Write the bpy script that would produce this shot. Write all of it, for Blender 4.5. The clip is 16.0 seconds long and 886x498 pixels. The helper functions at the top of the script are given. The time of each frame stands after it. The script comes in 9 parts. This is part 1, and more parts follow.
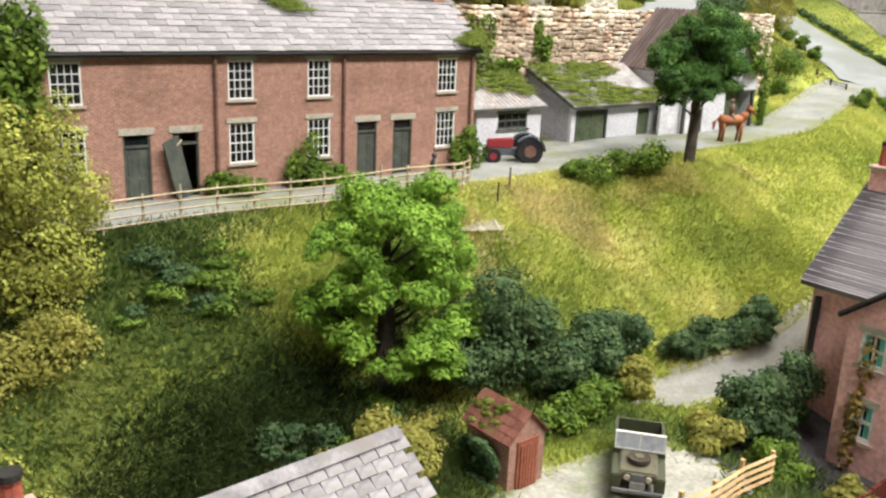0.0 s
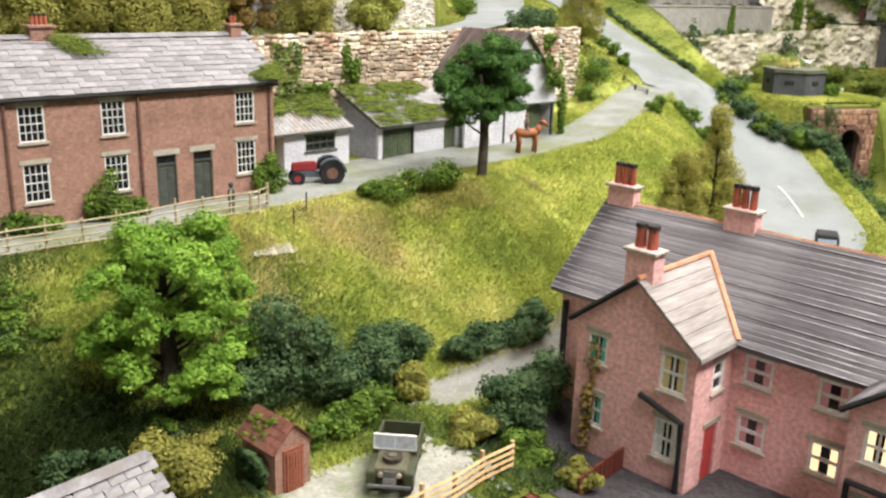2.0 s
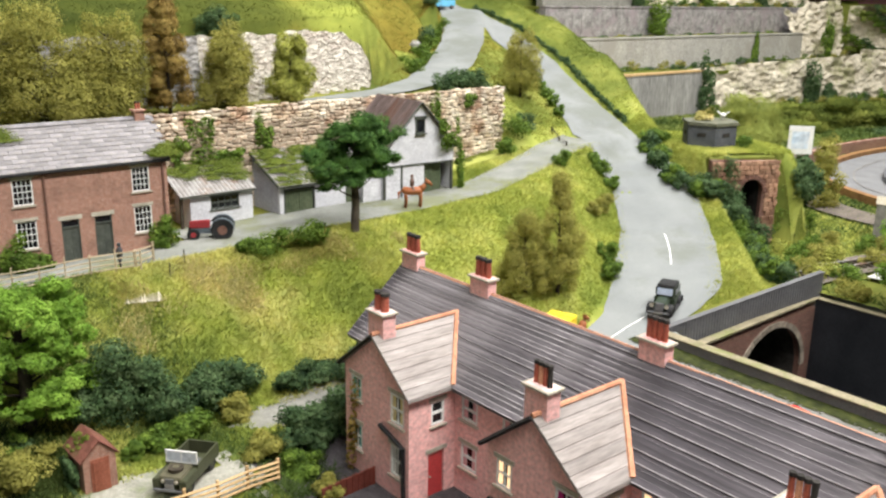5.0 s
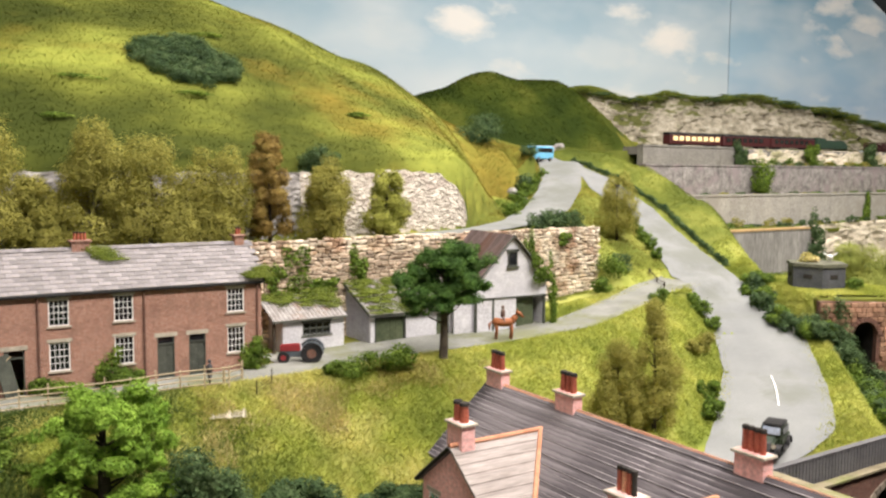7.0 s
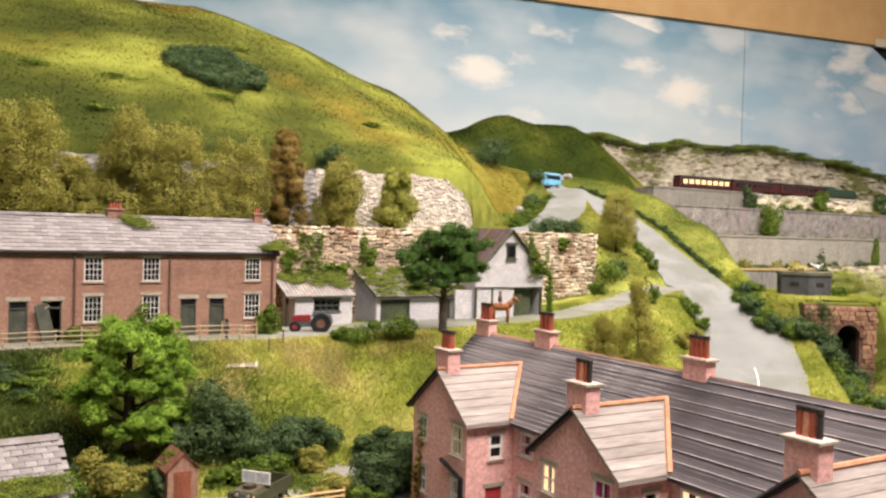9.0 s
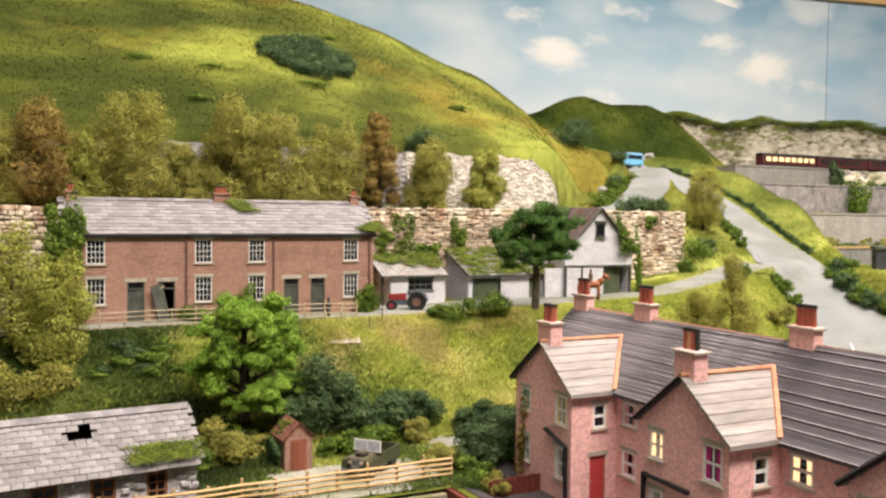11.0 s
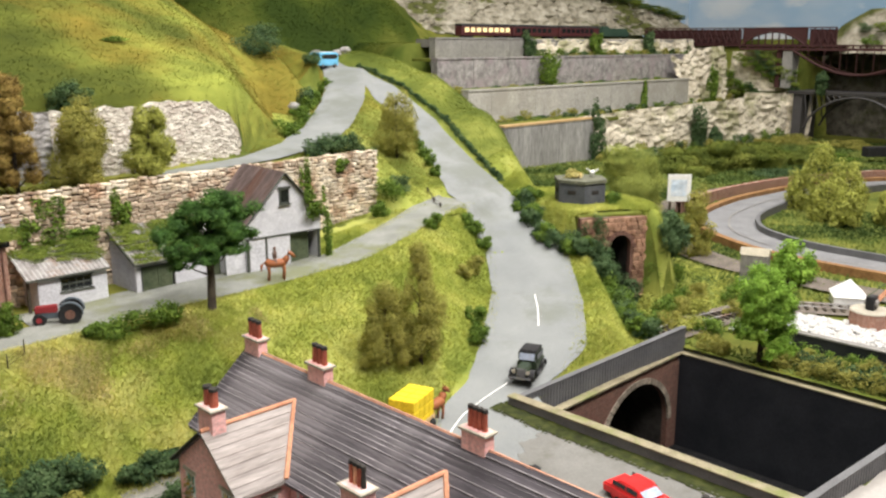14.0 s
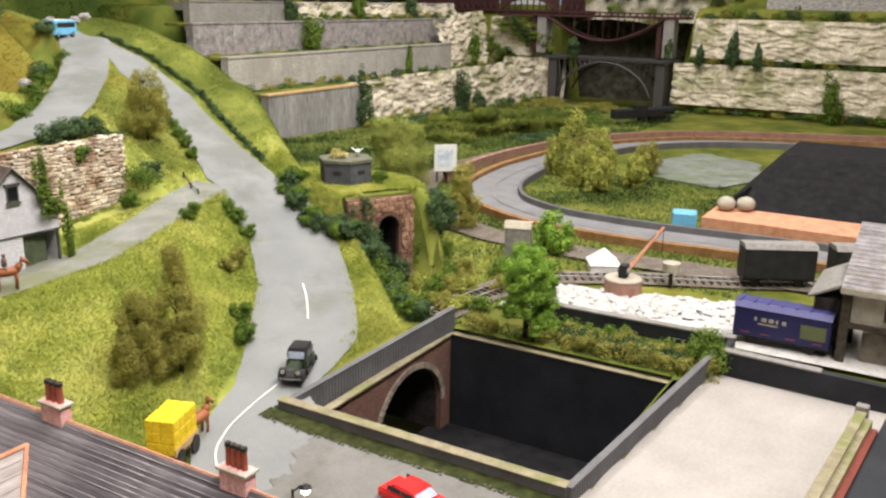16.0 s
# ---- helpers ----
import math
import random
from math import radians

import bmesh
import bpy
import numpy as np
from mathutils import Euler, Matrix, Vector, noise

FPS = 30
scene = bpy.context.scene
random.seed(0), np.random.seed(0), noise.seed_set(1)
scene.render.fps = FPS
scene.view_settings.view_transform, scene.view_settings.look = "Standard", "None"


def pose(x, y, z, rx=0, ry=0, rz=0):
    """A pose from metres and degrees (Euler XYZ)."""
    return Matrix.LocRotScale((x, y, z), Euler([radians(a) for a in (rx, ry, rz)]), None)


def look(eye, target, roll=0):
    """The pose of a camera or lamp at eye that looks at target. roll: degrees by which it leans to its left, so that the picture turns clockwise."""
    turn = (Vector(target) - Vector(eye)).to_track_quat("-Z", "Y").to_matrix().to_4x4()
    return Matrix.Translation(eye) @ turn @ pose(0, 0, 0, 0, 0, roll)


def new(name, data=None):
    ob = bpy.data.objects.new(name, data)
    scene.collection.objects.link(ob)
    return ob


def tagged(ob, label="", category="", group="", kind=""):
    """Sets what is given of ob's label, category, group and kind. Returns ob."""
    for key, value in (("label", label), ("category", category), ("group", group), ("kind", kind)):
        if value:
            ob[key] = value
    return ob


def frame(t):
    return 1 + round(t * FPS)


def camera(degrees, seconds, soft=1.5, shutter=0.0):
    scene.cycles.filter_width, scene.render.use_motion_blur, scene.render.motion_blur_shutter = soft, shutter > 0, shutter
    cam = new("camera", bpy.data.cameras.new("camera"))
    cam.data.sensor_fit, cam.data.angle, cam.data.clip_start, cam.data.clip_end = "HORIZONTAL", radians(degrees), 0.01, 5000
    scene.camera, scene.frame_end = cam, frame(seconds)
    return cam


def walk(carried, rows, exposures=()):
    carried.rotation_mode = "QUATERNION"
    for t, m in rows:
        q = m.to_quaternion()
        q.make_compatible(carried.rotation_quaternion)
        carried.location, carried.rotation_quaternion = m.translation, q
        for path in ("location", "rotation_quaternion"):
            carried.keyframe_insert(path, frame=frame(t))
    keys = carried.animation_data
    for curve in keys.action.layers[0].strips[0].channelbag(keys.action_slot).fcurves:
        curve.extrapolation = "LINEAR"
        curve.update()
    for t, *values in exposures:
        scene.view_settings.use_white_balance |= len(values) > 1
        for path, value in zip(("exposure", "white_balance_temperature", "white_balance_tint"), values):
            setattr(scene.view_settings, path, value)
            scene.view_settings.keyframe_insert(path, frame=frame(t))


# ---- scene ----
cam = camera(53.0, 16.0, soft=2.4)
CM = 0.01
PATH = [  # seconds, eye and target in centimetres, roll
    (0, (4.57, 3.735, 29.18), (34.0, 41.71, 15.3), 2.5),
    (0.5, (4.615, 1.955, 29.855), (35.04, 38.95, 15.53), 1.9),
    (1, (4.63, 0.665, 30.915), (36.41, 36.54, 16.69), 1.7),
    (1.5, (5.975, -1.17, 31.44), (39.18, 33.35, 17.11), 1.9),
    (2, (6.33, -3.125, 32.325), (40.35, 30.67, 18.17), 1.7),
    (2.5, (7.23, -6.295, 32.815), (41.03, 27.68, 18.57), 0.9),
    (3, (8.93, -10.585, 33.915), (42.43, 23.59, 19.46), 0.6),
    (3.2, (9.455, -12.075, 34.17), (42.83, 22.13, 19.49), 0.7),
    (5.3, (13.2, -24.365, 39.845), (42.75, 13.78, 26.75), 1.0),
    (5.5, (13.48, -24.895, 40.17), (42.45, 13.83, 27.44), 1.1),
    (6, (13.19, -22.49, 39.58), (43.41, 15.93, 29.21), 1.4),
    (6.5, (13.925, -22.38, 37.18), (42.27, 18.22, 30.23), 1.0),
    (7, (13.78, -23.82, 35.33), (40.63, 18.13, 30.88), 0.4),
    (7.5, (13.97, -24.855, 32.615), (40.34, 17.55, 29.86), 0.5),
    (8, (13.53, -26.73, 31.53), (39.98, 15.69, 30.36), 0.9),
    (8.5, (12.96, -29.17, 30.895), (39.73, 13.06, 30.32), 1.1),
    (9, (11.55, -31.135, 28.345), (37.45, 11.61, 27.27), 1.6),
    (9.5, (9.31, -31.935, 27.8), (32.71, 12.24, 26.45), 1.0),
    (9.7, (8.67, -31.87, 27.625), (30.99, 12.83, 26.32), 0.5),
    (11.8, (9.555, -31.48, 27.985), (32.18, 12.95, 24.11), 1.0),
    (12, (11.33, -30.93, 29.485), (35.18, 12.67, 23.96), 0.8),
    (12.5, (13.385, -29.02, 34.065), (39.96, 12.35, 25.12), 0.3),
    (13, (15.865, -27.545, 37.625), (44.86, 11.83, 27.2), -0.9),
    (13.5, (17.045, -26.64, 40.415), (49.29, 9.88, 29.19), -0.5),
    (14, (17.345, -26.15, 41.85), (51.62, 8.4, 30.42), 0.1),
    (14.5, (18.185, -26.725, 42.48), (54.19, 5.83, 30.48), 1.1),
    (15, (19.965, -26.93, 43.575), (58.27, 2.95, 31.8), 1.7),
    (15.5, (20.695, -25.905, 43.85), (60.72, 1.3, 31.25), 1.5),
    (16, (20.92, -24.67, 44.08), (62.42, -0.3, 30.53), 1.0),
]
walk(cam, [(t, look(Vector(eye) * CM, Vector(target) * CM, roll)) for t, eye, target, roll in PATH], exposures=[(0, 0.38, 6400, 10), (3, 0.28, 6400, 10), (6, 0.15, 6300, 9), (7, 0.18, 6800, 15), (8, 0.2, 7200, 20), (9.5, 0.17, 7200, 19), (12, 0.26, 6800, 14), (12.5, 0.14, 6600, 12), (13, 0.08, 6400, 9), (14, 0.03, 6500, 11), (16, -0.05, 6600, 14)])
# ---- world and lamps ----
world = bpy.data.worlds.new("room_air")
scene.world = world
world.use_nodes = True
world.node_tree.nodes["Background"].inputs[0].default_value = (0.9, 0.95, 1.0, 1)
world.node_tree.nodes["Background"].inputs[1].default_value = 0.25


def area_lamp(name, x, y, z, tx, ty, tz, sx, sy, watts, colour):
    data = bpy.data.lights.new(name, "AREA")
    data.shape, data.size, data.size_y, data.energy, data.color = "RECTANGLE", sx * CM, sy * CM, watts, colour
    ob = new(name, data)
    ob.matrix_world = look(Vector((x, y, z)) * CM, Vector((tx, ty, tz)) * CM)
    return ob


area_lamp("ceiling_light_aisle", 62, -56, 165, 48, 35, 12, 170, 24, 55, (1.0, 0.96, 0.91))
area_lamp("ceiling_light_far", 210, 60, 190, 215, 110, 10, 200, 30, 54, (1.0, 0.97, 0.93))
area_lamp("ceiling_light_hill", 74, 25, 180, 76, 60, 20, 120, 20, 12, (1.0, 0.98, 0.94))

# ---- building kit: every length below is in centimetres ----


def tidy(bm):
    bmesh.ops.scale(bm, vec=(CM, CM, CM), verts=bm.verts)
    bmesh.ops.recalc_face_normals(bm, faces=bm.faces)


def to_mesh(name, bm, material, smooth=False):
    tidy(bm)
    me = bpy.data.meshes.new(name)
    bm.to_mesh(me)
    bm.free()
    me.materials.append(material)
    if smooth:
        me.shade_smooth()
    return me


def thing(name, x, y, z, turn=0, label="", category="", group="", kind=""):
    ob = new(name)
    ob.empty_display_size = 0.01
    ob.matrix_world = pose(x * CM, y * CM, z * CM, 0, 0, turn)
    return tagged(ob, label, category, group, kind)


def part(name, bm, material, parent, label="", smooth=False):
    ob = new(name, to_mesh(name, bm, material, smooth))
    ob.parent = parent
    return tagged(ob, label)


def solid(name, bm, material, x=0, y=0, z=0, turn=0, label="", category="", group="", kind="", smooth=False):
    """A top-level thing that is one mesh."""
    ob = new(name, to_mesh(name, bm, material, smooth))
    ob.matrix_world = pose(x * CM, y * CM, z * CM, 0, 0, turn)
    return tagged(ob, label, category, group, kind)


def place(name, mesh, parent, x, y, z, rx=0, ry=0, rz=0):
    ob = new(name, mesh)
    ob.parent = parent
    ob.matrix_local = pose(x * CM, y * CM, z * CM, rx, ry, rz)
    return ob


def mesh_from(name, verts, faces, material, smooth=False):
    """A mesh from numpy arrays of centimetres, all faces with one count of corners."""
    me = bpy.data.meshes.new(name)
    n, k = faces.shape
    me.vertices.add(len(verts))
    me.vertices.foreach_set("co", (np.asarray(verts, dtype=np.float32) * CM).ravel())
    me.loops.add(n * k)
    me.loops.foreach_set("vertex_index", faces.astype(np.int32).ravel())
    me.polygons.add(n)
    me.polygons.foreach_set("loop_start", np.arange(0, n * k, k, dtype=np.int32))
    me.update(calc_edges=True)
    me.materials.append(material)
    if smooth:
        me.shade_smooth()
    return me


def box(bm, x0, x1, y0, y1, z0, z1, bevel=0.0):
    r = bmesh.ops.create_cube(bm, size=1)
    vs = r["verts"]
    bmesh.ops.scale(bm, vec=(abs(x1 - x0), abs(y1 - y0), abs(z1 - z0)), verts=vs)
    bmesh.ops.translate(bm, vec=((x0 + x1) / 2, (y0 + y1) / 2, (z0 + z1) / 2), verts=vs)
    if bevel:
        es = list({e for v in vs for e in v.link_edges})
        bmesh.ops.bevel(bm, geom=es, offset=bevel, segments=1, affect="EDGES")
    return bm


def boxed(*a, **k):
    return box(bmesh.new(), *a, **k)


def prism(bm, outline, axis, a, b):
    """Pushes an outline of (u, v) points along an axis from a to b. x: (y, z), y: (x, z), z: (x, y)."""
    def at(u, v, w):
        return {"x": (w, u, v), "y": (u, w, v), "z": (u, v, w)}[axis]
    lo = [bm.verts.new(at(u, v, a)) for u, v in outline]
    hi = [bm.verts.new(at(u, v, b)) for u, v in outline]
    bm.faces.new(lo)
    bm.faces.new(hi[::-1])
    for i in range(len(lo)):
        j = (i + 1) % len(lo)
        bm.faces.new((lo[i], hi[i], hi[j], lo[j]))
    return bm


def tube(bm, points, radii, sides=8, cap=True):
    """A tapered tube through points."""
    rings = []
    pts = [Vector(p) for p in points]
    for i, p in enumerate(pts):
        d = (pts[min(i + 1, len(pts) - 1)] - pts[max(i - 1, 0)]).normalized()
        side = d.cross(Vector((0, 0, 1)) if abs(d.z) < 0.9 else Vector((1, 0, 0))).normalized()
        up = side.cross(d)
        r = radii[i] if isinstance(radii, (list, tuple)) else radii
        rings.append([bm.verts.new(p + (side * math.cos(2 * math.pi * k / sides) + up * math.sin(2 * math.pi * k / sides)) * r) for k in range(sides)])
    for a, b in zip(rings, rings[1:]):
        for k in range(sides):
            bm.faces.new((a[k], a[(k + 1) % sides], b[(k + 1) % sides], b[k]))
    if cap:
        bm.faces.new(rings[0][::-1])
        bm.faces.new(rings[-1])
    return bm


def wall_with_holes(bm, axis, at, thick, u0, u1, z0, z1, holes):
    """A wall in the plane axis = at, thick towards plus, with rectangular holes (u0, u1, z0, z1) cut through."""
    us = sorted({u0, u1, *[h[0] for h in holes], *[h[1] for h in holes]})
    zs = sorted({z0, z1, *[h[2] for h in holes], *[h[3] for h in holes]})
    def hole(u, z):
        return not (u0 < u < u1 and z0 < z < z1) or any(h[0] < u < h[1] and h[2] < z < h[3] for h in holes)
    def p(u, w, z):
        return (w, u, z) if axis == "x" else (u, w, z)
    verts = {}
    def vert(u, w, z):
        key = (round(u, 4), round(w, 4), round(z, 4))
        if key not in verts:
            verts[key] = bm.verts.new(p(u, w, z))
        return verts[key]
    def face(*q):
        bm.faces.new([vert(*c) for c in q])
    a, b = at, at + thick
    for i in range(len(us) - 1):
        for k in range(len(zs) - 1):
            ul, ur, zl, zh = us[i], us[i + 1], zs[k], zs[k + 1]
            cu, cz = (ul + ur) / 2, (zl + zh) / 2
            if hole(cu, cz):
                continue
            face((ul, a, zl), (ur, a, zl), (ur, a, zh), (ul, a, zh))
            face((ul, b, zh), (ur, b, zh), (ur, b, zl), (ul, b, zl))
            if hole(ul - 0.01, cz):
                face((ul, a, zl), (ul, a, zh), (ul, b, zh), (ul, b, zl))
            if hole(ur + 0.01, cz):
                face((ur, a, zl), (ur, b, zl), (ur, b, zh), (ur, a, zh))
            if hole(cu, zl - 0.01):
                face((ul, a, zl), (ul, b, zl), (ur, b, zl), (ur, a, zl))
            if hole(cu, zh + 0.01):
                face((ul, a, zh), (ur, a, zh), (ur, b, zh), (ul, b, zh))
    return bm


# ---- materials ----


def shader(name, rough=0.8, metallic=0.0, specular=0.3):
    m = bpy.data.materials.new(name)
    m.use_nodes = True
    b = m.node_tree.nodes["Principled BSDF"]
    b.inputs["Roughness"].default_value, b.inputs["Metallic"].default_value = rough, metallic
    b.inputs["Specular IOR Level"].default_value = specular
    return m, m.node_tree, b


def node(t, kind, **values):
    n = t.nodes.new(kind)
    for k, v in values.items():
        n.inputs[k.replace("_", " ")].default_value = v
    return n


def ramp(t, source, stops):
    n = t.nodes.new("ShaderNodeValToRGB")
    els = n.color_ramp.elements
    while len(els) < len(stops):
        els.new(0.5)
    for e, (p, c) in zip(els, stops):
        e.position, e.color = p, (*c, 1)
    t.links.new(source, n.inputs[0])
    return n.outputs[0]


def blend(t, kind, factor, a, b):
    n = t.nodes.new("ShaderNodeMix")
    n.data_type, n.blend_type = "RGBA", kind
    for socket, v in ((n.inputs[0], factor), (n.inputs[6], a), (n.inputs[7], b)):
        if hasattr(v, "links"):
            t.links.new(v, socket)
        else:
            socket.default_value = v if isinstance(v, float) else (*v, 1)
    return n.outputs[2]


def coords(t):
    return t.nodes.new("ShaderNodeTexCoord").outputs["Object"]


def grainy(name, dark, light, coarse=60.0, fine=700.0, rough=0.85, bump=0.3, depth=0.0004, metallic=0.0, specular=0.25, stain=None, island=0.0, stretch=None, grain=0.8):
    """A surface that varies at two scales. Scales are per metre. stain: a third colour in patches. island: how far loose pieces differ."""
    m, t, b = shader(name, rough, metallic, specular)
    c = coords(t)
    if stretch:
        mp = t.nodes.new("ShaderNodeMapping")
        mp.inputs["Scale"].default_value = stretch
        t.links.new(c, mp.inputs[0])
        c = mp.outputs[0]
    n1, n2 = node(t, "ShaderNodeTexNoise", Scale=coarse, Detail=4.0, Roughness=0.6), node(t, "ShaderNodeTexNoise", Scale=fine, Detail=3.0, Roughness=0.65)
    for n in (n1, n2):
        t.links.new(c, n.inputs["Vector"])
    col = ramp(t, n1.outputs[0], ((0.3, dark), (0.7, light)))
    speck = ramp(t, n2.outputs[0], ((0.25, (0.62, 0.62, 0.62)), (0.75, (1.3, 1.3, 1.3))))
    col = blend(t, "MULTIPLY", grain, col, speck)
    if stain:
        n3 = node(t, "ShaderNodeTexNoise", Scale=coarse * 0.45, Detail=6.0, Roughness=0.7)
        t.links.new(c, n3.inputs["Vector"])
        col = blend(t, "MIX", ramp(t, n3.outputs[0], ((0.5, (0, 0, 0)), (0.62, (0.85, 0.85, 0.85)))), col, stain)
    if island:
        g = t.nodes.new("ShaderNodeNewGeometry")
        o = t.nodes.new("ShaderNodeObjectInfo")
        add = t.nodes.new("ShaderNodeMath")
        add.operation = "FRACT"
        plus = t.nodes.new("ShaderNodeMath")
        t.links.new(g.outputs["Random Per Island"], plus.inputs[0])
        t.links.new(o.outputs["Random"], plus.inputs[1])
        t.links.new(plus.outputs[0], add.inputs[0])
        col = blend(t, "MULTIPLY", 1.0, col, ramp(t, add.outputs[0], ((0.0, (1 - island,) * 3), (1.0, (1 + island,) * 3))))
    t.links.new(col, b.inputs["Base Color"])
    if bump:
        bn = node(t, "ShaderNodeBump", Strength=bump, Distance=depth)
        t.links.new(n2.outputs[0], bn.inputs["Height"])
        t.links.new(bn.outputs[0], b.inputs["Normal"])
    return m


def brickwork(name, reds, mortar, length=0.0031, height=0.00105, grime=(0.05, 0.035, 0.03), amount=0.5, rough=0.85, flat=False):
    """Printed-card brick: courses in object space, along x + y and z, with grime in soft patches."""
    m, t, b = shader(name, rough, 0, 0.25)
    c = coords(t)
    sep = t.nodes.new("ShaderNodeSeparateXYZ")
    t.links.new(c, sep.inputs[0])
    comb = t.nodes.new("ShaderNodeCombineXYZ")
    if flat:
        t.links.new(sep.outputs[1], comb.inputs[0])
        t.links.new(sep.outputs[0], comb.inputs[1])
    else:
        add = t.nodes.new("ShaderNodeMath")
        t.links.new(sep.outputs[0], add.inputs[0])
        t.links.new(sep.outputs[1], add.inputs[1])
        t.links.new(add.outputs[0], comb.inputs[0])
        t.links.new(sep.outputs[2], comb.inputs[1])
    br = node(t, "ShaderNodeTexBrick", Scale=1.0, Mortar_Size=0.00014, Mortar_Smooth=0.3, Bias=0.0, Brick_Width=length, Row_Height=height)
    br.inputs["Color1"].default_value, br.inputs["Color2"].default_value, br.inputs["Mortar"].default_value = (*reds[0], 1), (*reds[1], 1), (*mortar, 1)
    t.links.new(comb.outputs[0], br.inputs["Vector"])
    n1, n2 = node(t, "ShaderNodeTexNoise", Scale=45.0, Detail=6.0, Roughness=0.65), node(t, "ShaderNodeTexNoise", Scale=420.0, Detail=3.0)
    for n in (n1, n2):
        t.links.new(c, n.inputs["Vector"])
    col = blend(t, "MULTIPLY", 0.7, br.outputs[0], ramp(t, n2.outputs[0], ((0.3, (0.65, 0.62, 0.6)), (0.7, (1.25, 1.22, 1.2)))))
    col = blend(t, "MIX", ramp(t, n1.outputs[0], ((0.48, (0, 0, 0)), (0.75, (amount,) * 3))), col, grime)
    t.links.new(col, b.inputs["Base Color"])
    bn = node(t, "ShaderNodeBump", Strength=0.25, Distance=0.0002)
    t.links.new(br.outputs["Fac"], bn.inputs["Height"])
    bn.invert = True
    t.links.new(bn.outputs[0], b.inputs["Normal"])
    return m


def foliage(name, dark, mid, light, clump=90.0, spread=0.36, sheen=0.3):
    m, t, b = shader(name, 0.75, 0, 0.2)
    g = t.nodes.new("ShaderNodeNewGeometry")
    n = node(t, "ShaderNodeTexNoise", Scale=clump, Detail=3.0)
    t.links.new(coords(t), n.inputs["Vector"])
    col = ramp(t, n.outputs[0], ((0.3, dark), (0.52, mid), (0.75, light)))
    col = blend(t, "MULTIPLY", 1.0, col, ramp(t, g.outputs["Random Per Island"], ((0.0, (1 - spread, 1 - spread, 1 - spread)), (1.0, (1 + spread, 1 + spread * 0.95, 1 + spread * 0.8)))))
    t.links.new(col, b.inputs["Base Color"])
    thin = t.nodes.new("ShaderNodeBsdfTranslucent")
    t.links.new(col, thin.inputs[0])
    mix = t.nodes.new("ShaderNodeMixShader")
    mix.inputs[0].default_value = sheen
    t.links.new(b.outputs[0], mix.inputs[1])
    t.links.new(thin.outputs[0], mix.inputs[2])
    t.links.new(mix.outputs[0], t.nodes["Material Output"].inputs[0])
    return m


def plain(name, colour, rough=0.5, metallic=0.0, specular=0.4):
    return grainy(name, tuple(v * 0.85 for v in colour), tuple(min(1, v * 1.1) for v in colour), 90, 900, rough, 0.1, 0.0001, metallic, specular)


def glass_dark(name, colour=(0.01, 0.012, 0.015), rough=0.08):
    m, t, b = shader(name, rough, 0, 0.5)
    b.inputs["Base Color"].default_value = (*colour, 1)
    return m


def lit(name, colour, strength):
    m, t, b = shader(name, 0.6)
    b.inputs["Base Color"].default_value = (*colour, 1)
    b.inputs["Emission Color"].default_value = (*colour, 1)
    b.inputs["Emission Strength"].default_value = strength
    return m




def turf(name, patches, tuft=55.0, scale=11.0):
    """Static grass whose colour drifts from patch to patch: patches run from low to high."""
    m, t, b = shader(name, 0.85, 0, 0.15)
    c = coords(t)
    n1, n2 = node(t, "ShaderNodeTexNoise", Scale=scale, Detail=4.0, Roughness=0.6), node(t, "ShaderNodeTexNoise", Scale=tuft, Detail=3.0, Roughness=0.6)
    for n in (n1, n2):
        t.links.new(c, n.inputs["Vector"])
    k = len(patches) - 1
    col = ramp(t, n1.outputs[0], [(0.37 + 0.26 * i / k, p) for i, p in enumerate(patches)])
    col = blend(t, "MULTIPLY", 1.0, col, ramp(t, n2.outputs[0], ((0.3, (0.78, 0.82, 0.78)), (0.7, (1.18, 1.14, 1.14)))))
    g = t.nodes.new("ShaderNodeNewGeometry")
    col = blend(t, "MULTIPLY", 1.0, col, ramp(t, g.outputs["Random Per Island"], ((0.0, (0.86, 0.87, 0.84)), (1.0, (1.14, 1.12, 1.14)))))
    t.links.new(col, b.inputs["Base Color"])
    thin = t.nodes.new("ShaderNodeBsdfTranslucent")
    t.links.new(col, thin.inputs[0])
    mix = t.nodes.new("ShaderNodeMixShader")
    mix.inputs[0].default_value = 0.3
    t.links.new(b.outputs[0], mix.inputs[1])
    t.links.new(thin.outputs[0], mix.inputs[2])
    t.links.new(mix.outputs[0], t.nodes["Material Output"].inputs[0])
    return m


